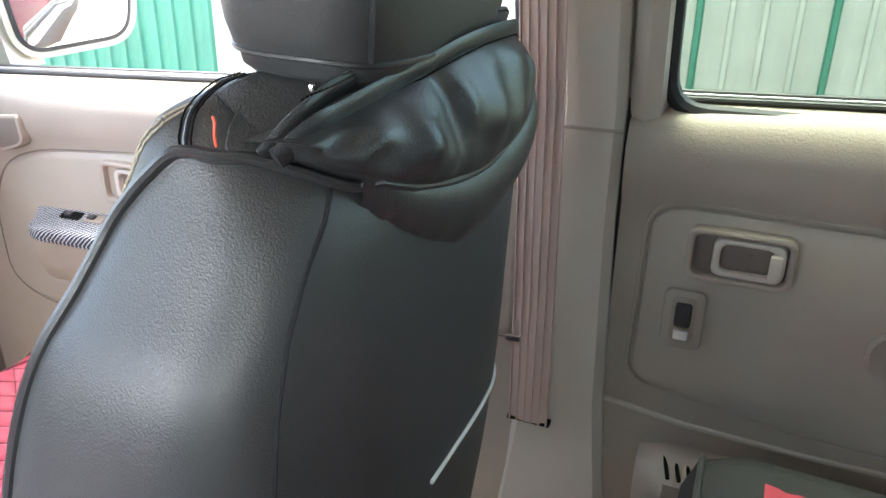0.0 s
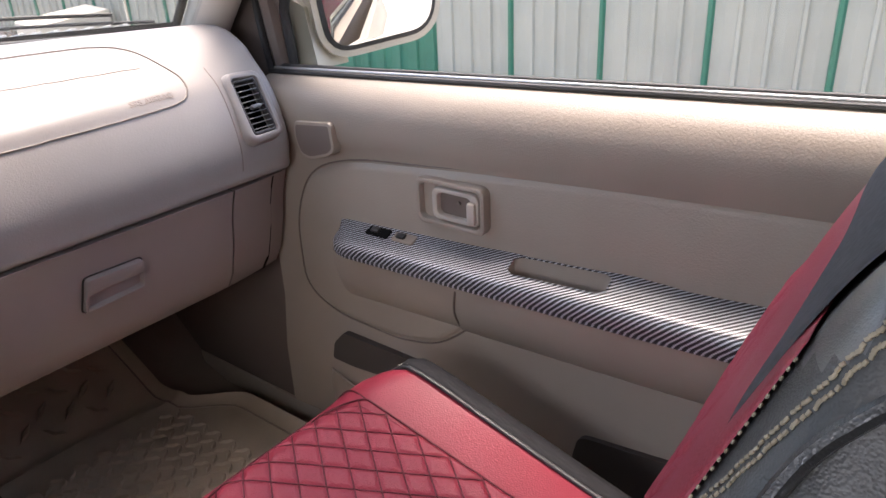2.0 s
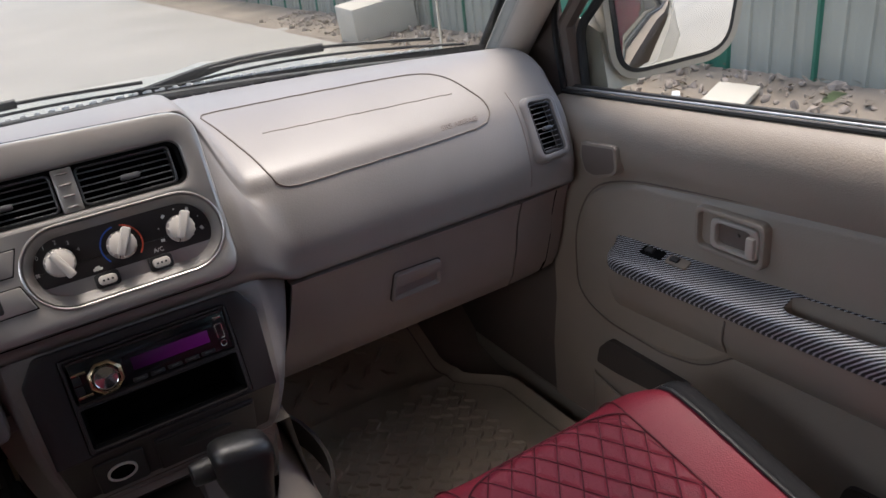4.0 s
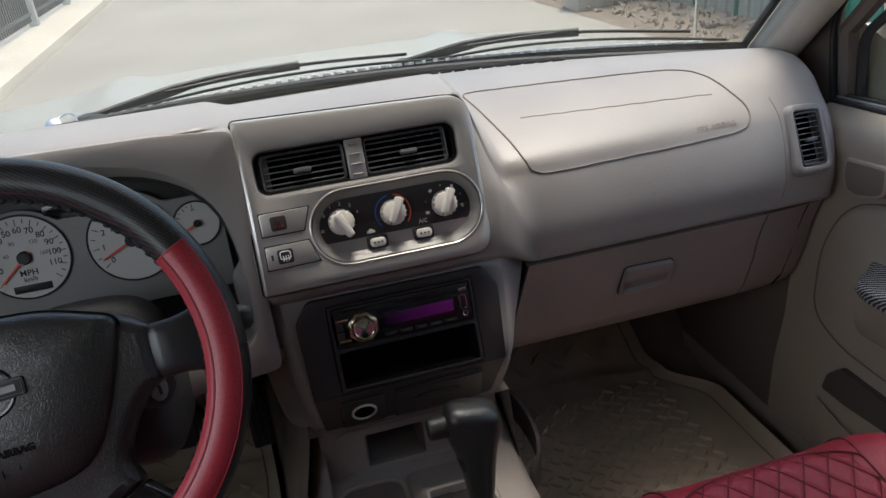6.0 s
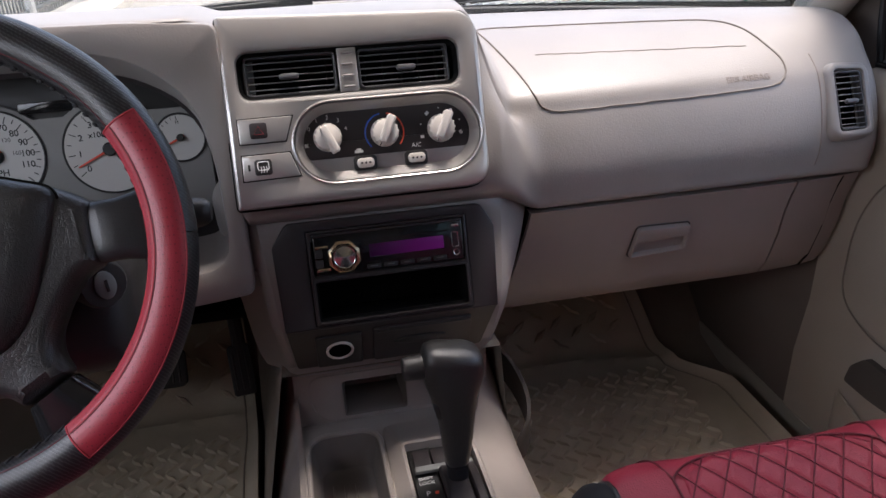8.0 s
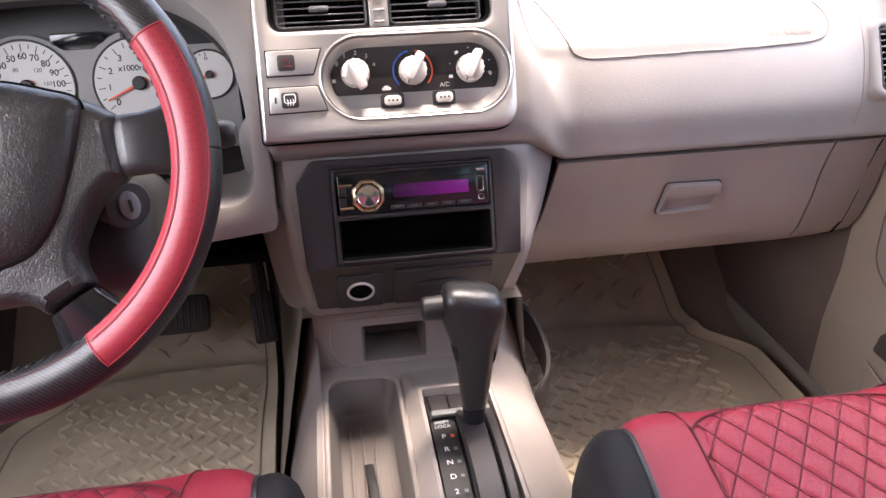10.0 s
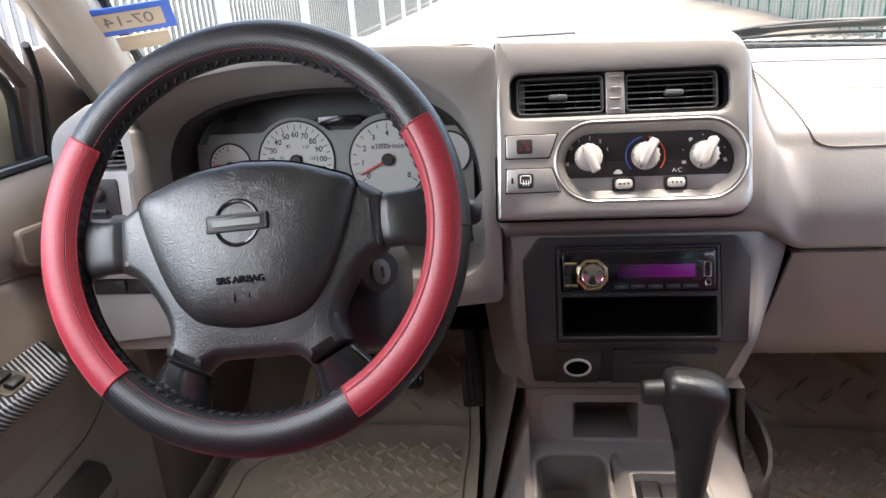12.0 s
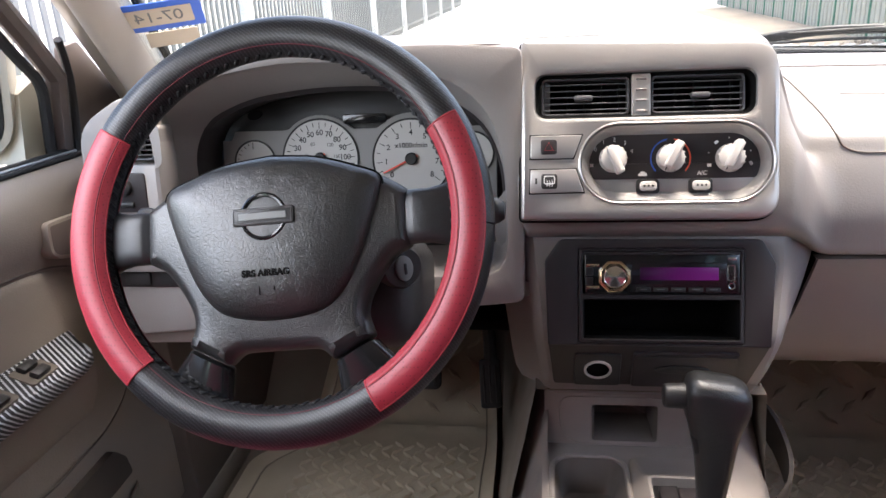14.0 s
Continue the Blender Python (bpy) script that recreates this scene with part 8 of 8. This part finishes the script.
MS = ws_frame(STICK_U, STICK_V) @ Matrix.Rotation(radians(7), 4, "Z") @ Matrix.Diagonal((0.9, 0.9, 1, 1))
stk = tagged(new("windshield_sticker"), "blue-edged paper date sticker on the windshield, seen from behind", "sticker")
stk.location = MS.translation
b = B()
plate(b, rrect(-0.066, -0.030, 0.066, 0.030, 0.003), MS, 0.001, 0.0028, 0.0003)
part("blue_border", b, "blue", stk)
b = B()
plate(b, rrect(-0.051, -0.0185, 0.051, 0.0185, 0.002), MS, 0.002, 0.0034, 0.0002)
part("paper_field", b, "paper", stk)
words("date_figures", "07-14", MS @ Matrix.Translation((0, 0, 0.0038)) @ Matrix.Diagonal((-1, 1, 1, 1)), 0.032, "rail", stk, 0.0001)
b = B()
plate(b, rrect(-0.030, -0.070, 0.050, -0.036, 0.003), MS, 0.001, 0.0024, 0.0003)
part("paper_strip", b, "paper", stk, "plain tan paper strip")

# wipers
def wiper(x0, x1, lift, name_label):
    w = thing("wiper", (x0, yw(x0) + 0.09, 1.25), name_label, "wiper", "wipers")
    foot = lambda x, dz=0.0, dy=0.0: Vector((x, yw(x) + 0.03 + dy, 1.281 + dz))
    b = B()
    pts = smooth_path([foot(x, 0.010 + lift * math.sin(math.pi * t), 0.005 + 0.02 * math.sin(math.pi * t)) for t, x in zip(span(0, 1, 6), span(x0, x1, 6))], 24)
    tube(b, pts, 0.0026, 8)
    part("blade", b, "rubber", w)
    b = B()
    pts2 = smooth_path([foot(x0 + (x1 - x0) * t, 0.022 + lift * 1.3 * math.sin(math.pi * t), 0.010 + 0.02 * math.sin(math.pi * t)) for t in (0.12, 0.4, 0.6, 0.9)], 20)
    tube(b, pts2, 0.0032, 8, flat=0.7)
    part("blade_frame", b, "black", w)
    b = B()
    q0, q1 = foot(x0 - (x1 - x0) * 0.12, -0.004, 0.06), pts2[11]
    tube(b, smooth_path([q0, q0.lerp(q1, 0.5) + Vector((0, 0.015, 0.012)), q1], 14), [0.010] * 6 + [0.008] * 8, 8, flat=0.6)
    part("arm", b, "black", w)
    b = B()
    lathe(b, [(0.016, -0.02), (0.016, 0.004), (0.012, 0.010), (0, 0.010)], pose(*q0), 14)
    part("pivot_cap", b, "black", w)


wiper(0.22, 0.70, 0.008, "black windshield wiper lying at the foot of the glass")
wiper(-0.34, 0.22, 0.004, "black windshield wiper lying at the foot of the glass")
# bunch of keys and a ring on the cowl side of the pad
keys = thing("bunch_of_keys", (-0.40, 0.40, 1.31), "small bunch of keys with a ring lying on the cowl", "keys")
q = Vector((-0.43, yw(-0.43) + 0.04, 1.284))
keys.location = q
b = B()
tube(b, [q + Vector((0.016 * math.cos(t), 0.016 * math.sin(t), 0.010 + 0.008 * math.sin(t))) for t in span(0, 2 * math.pi * 19 / 20, 20)], 0.0016, 6, closed=True)
part("ring", b, "chrome", keys)
b = B()
lathe(b, [(0.013, 0), (0.013, 0.006), (0.009, 0.009), (0.0, 0.009)], pose(q.x - 0.02, q.y, q.z + 0.004, 50, 0, 0), 16)
part("fob", b, "chrome", keys)
b = B()
rbox(b, pose(q.x + 0.035, q.y + 0.004, q.z + 0.008, 0, 0, -10), (0.045, 0.018, 0.009), 0.004)
part("key_head", b, "black", keys)
b = B()
rbox(b, pose(q.x + 0.075, q.y + 0.002, q.z + 0.006, 0, 6, -6), (0.04, 0.006, 0.002), 0.0008)
part("key_blade", b, "chrome", keys)


# door mirrors
def door_mirror(s):
    m = thing("door_mirror", (s * 0.95, 0.17, 1.19), "champagne door mirror with a dark-edged glass", "mirror", "door mirrors")
    mm = basis((s * 0.920, 0.062, 1.322), (1, -s * 0.45, 0), Z)
    w, h = 0.106, 0.088
    out = rounded([(-w + 0.022, -h + 0.012), (w - 0.02, -h - 0.004 + 0.035), (w, h), (-w, h)] if s > 0 else [(-w + 0.02, -h + 0.031), (w - 0.022, -h + 0.012), (w, h), (-w, h)], 0.035, 6)
    b = B()
    rows = [[mm @ Vector((u * f + (1 - f) * s * -0.02, v * f, n)) for u, v in offset_loop(out, -0.022)] for f, n in ((1.0, 0.006), (1.02, -0.01), (0.98, -0.05), (0.85, -0.09), (0.55, -0.12))]
    loft(b, rows)
    hs = part("housing", b, "body", m)
    b = B()
    plate(b, offset_loop(out, -0.012), mm, 0.0, 0.0085, 0.003)
    part("glass_edge", b, "rubber", m)
    b = B()
    plate(b, offset_loop(out, -0.004), mm, 0.004, 0.0098, 0.0008)
    part("mirror_glass", b, "mirror", m, "clear mirror glass")
    b = B()
    loft(b, [[(s * x, y, z) for y, z in ((0.10, 1.215), (0.23, 1.215), (0.22, 1.28), (0.17, 1.33), (0.12, 1.31))] for x in (0.812, 0.83, 0.85, 0.88)])
    part("mirror_foot", b, "body", m)
    b = B()
    plate(b, rounded([(0.40, 1.19), (0.172, 1.19), (0.198, 1.318), (0.205, 1.365), (0.24, 1.370), (0.34, 1.262)][::1 if s > 0 else -1], 0.006, 3), Matrix(((0, 0, -s, s * 0.790), (1, 0, 0, 0), (0, 1, 0, 0), (0, 0, 0, 1))), -0.012, 0.004, 0.002)
    part("corner_trim", b, "brown", m, "dark brown corner trim inside the window")
    b = B()
    tube(b, smooth_path([(s * 0.782, 0.176, 1.195), (s * 0.782, 0.196, 1.30), (s * 0.778, 0.190, 1.345), (s * 0.765, 0.165, 1.378)], 16), 0.006, 8)
    part("door_seal", b, "rubber", m)
    return m


door_mirror(1)
door_mirror(-1).location.x -= 0.05
b = B()
tube(b, [(0.80, 0.62, 1.17), (0.80, 0.62, 1.21), (0.80, 0.61, 1.24), (0.79, 0.60, 1.9)], [0.012, 0.009, 0.003, 0.002], 8)
solid("radio_antenna", b, "chrome", "thin metal radio antenna on the wing", "antenna", kind="object")

# ---- the street ----
b = B()
thick_sheet(b, lambda x, y: (x, y, 0.0 + 0.006 * noise.noise((x * 0.3, y * 0.3, 0))), [-400, -60, -12, -6] + span(-3.3, 3.9, 19) + [6, 12, 60, 400], [-400, -60, -12] + span(-6, 40, 40) + [60, 120, 400], (0, 0, -0.2))
solid("ground", b, "concrete", "pale sunlit concrete road surface", "road")
b = B()
thick_sheet(b, lambda x, y: (x, y, 0.015 + 0.05 * max(0, (x - 4.0) / 0.9) + 0.03 * noise.noise((x * 1.6, y * 1.6, 3)) + 0.012 * noise.noise((x * 7, y * 7, 5)) - (0.05 if x < 3.9 else 0)), span(3.7, 5.6, 26), span(-4, 22, 220), (0, 0, -0.2))
solid("verge", b, "dirt", "dry dirt verge with litter and leaves", "ground")
# stones and rubble on the verge
rnd = random.Random(11)
b = B()
for i in range(900):
    x, y = 4.0 + 0.88 * rnd.random() ** 0.7, -1.0 + 13 * rnd.random()
    r = 0.012 + 0.05 * rnd.random() ** 3
    t = bmesh.new()
    bmesh.ops.create_icosphere(t, subdivisions=1, radius=r)
    rot = Euler((rnd.random() * 3, rnd.random() * 3, rnd.random() * 3)).to_matrix()
    sc = Vector((1, 0.6 + 0.6 * rnd.random(), 0.35 + 0.4 * rnd.random()))
    vs = [b.verts.new(Vector((x, y, 0.03 + 0.05 * max(0, (x - 4) / 0.9))) + rot @ Vector((v.co.x * sc.x, v.co.y * sc.y, v.co.z * sc.z)) * (0.8 + 0.4 * rnd.random())) for v in t.verts]
    t.verts.index_update()
    for f in t.faces:
        b.faces.new([vs[v.index] for v in f.verts])
    t.free()
solid("rubble", b, "stone", "scattered stones and brick rubble on the verge", "rubble", kind="stuff", angle=20)
b = B()
for i in range(700):
    x, y = 4.0 + 0.9 * rnd.random(), -1.0 + 12 * rnd.random()
    m = pose(x, y, 0.06 + 0.05 * max(0, (x - 4) / 0.9), rnd.uniform(-40, 40), rnd.uniform(-40, 40), rnd.uniform(0, 360))
    l, w = rnd.uniform(0.02, 0.05), rnd.uniform(0.008, 0.02)
    b.faces.new([b.verts.new(m @ Vector(p)) for p in ((-l, 0, 0), (0, -w, 0.004), (l, 0, 0), (0, w, 0.004))])
solid("dead_leaves", b, "dirt", "dry leaves and litter on the verge", "leaves", kind="stuff")
for (x, y, sx, sy, sz, rz, mt, lab, nm) in ((4.25, 2.55, 0.42, 0.30, 0.05, 20, "kerb", "broken pale concrete slab lying on the verge", "concrete_slab"), (4.62, 2.02, 0.22, 0.10, 0.02, 10, "leaf", "green scrap lying against the fence", "green_scrap"), (4.1, 2.9, 0.10, 0.06, 0.04, 40, "white", "crumpled white paper scrap on the verge", "paper_scrap"), (4.4, 8.2, 0.9, 0.5, 0.45, 0, "kerb", "pale block standing by the fence", "concrete_block")):
    b = B()
    rbox(b, pose(x, y, 0.03 + sz / 2 + 0.02, 4, -6, rz), (sx, sy, sz), 0.015)
    solid(nm, b, mt, lab, "debris", kind="object")


# corrugated sheet fence
def fence_panel(y, mat_name, label):
    f = thing("fence_panel", (4.95, y, 0.05), label, "fence panel", "corrugated fence panels")
    b = B()
    pts = []
    pitch = 0.76 / 4
    for i in range(4):
        o = i * pitch
        pts += [(o, 0), (o + 0.012, 0), (o + 0.022, -0.022), (o + 0.046, -0.022), (o + 0.056, 0), (o + pitch * 0.62, 0.0), (o + pitch * 0.66, -0.004), (o + pitch * 0.74, -0.004), (o + pitch * 0.78, 0.0)]
    pts.append((0.76, 0))
    rows = [[(4.95 + d, y + o, z) for o, d in pts] for z in (0.06, 1.2, 2.5)]
    back = [[(4.954 + d, y + o, z) for o, d in pts] for z in (0.06, 1.2, 2.5)]
    loft(b, rows, closed=False, caps=False)
    loft(b, back, closed=False, caps=False)
    part("sheet", b, mat_name, f)
    b = B()
    loft(b, [[(4.95 + d, y + o, z) for o, d in ((0.010, 0.0), (0.022, -0.026), (0.046, -0.026), (0.058, 0.0))] for z in (0.058, 2.5)], closed=False, caps=False)
    part("green_rib", b, "green", f, "green painted rib")
    return f


F0 = 0.862 - 0.034
first = fence_panel(F0, "sheet", "grey-green corrugated sheet fence panel with a green rib")
for k in list(range(-7, 3)) + list(range(6, 30)):
    if k:
        copy_thing(first, pose(4.95, F0 + 0.76 * k, 0.05))
dark = fence_panel(F0 + 0.76 * 3, "green", "dark green corrugated sheet fence panel")
for k in (4, 5):
    copy_thing(dark, pose(4.95, F0 + 0.76 * k, 0.05))


# picket fence on its kerb, across the road
b = B()
thick_sheet(b, lambda x, y: (x, y, 0.10 if x < -2.62 else 0.0), [-3.9, -3.0, -2.64, -2.60], span(-4, 60, 12), (0, 0, -0.15))
solid("pavement", b, "kerb", "pale concrete pavement with a low kerb", "pavement")


def fence_bay(y0, n=22, L=3.05):
    f = thing("picket_fence", (-3.35, y0, 0.10), "grey metal picket fence bay with a pale post", "fence", "picket fence bays")
    b = B()
    rbox(b, pose(-3.35, y0, 1.05), (0.14, 0.14, 1.9), 0.01)
    part("post", b, "post", f, "pale painted post")
    for z in (0.30, 1.75):
        b = B()
        rbox(b, pose(-3.35, y0 + L / 2, z), (0.04, L - 0.14, 0.05), 0.004)
        part("rail", b, "rail", f)
    for i in range(n):
        b = B()
        y = y0 + 0.12 + (L - 0.24) * (i + 0.5) / n
        rbox(b, pose(-3.35, y, 1.02), (0.02, 0.055, 1.68), 0.004, 1)
        part("picket", b, "rail", f)
    return f


bay = fence_bay(1.05)
for k in range(1, 9):
    copy_thing(bay, pose(-3.35, 1.05 + 3.05 * k, 0.10))
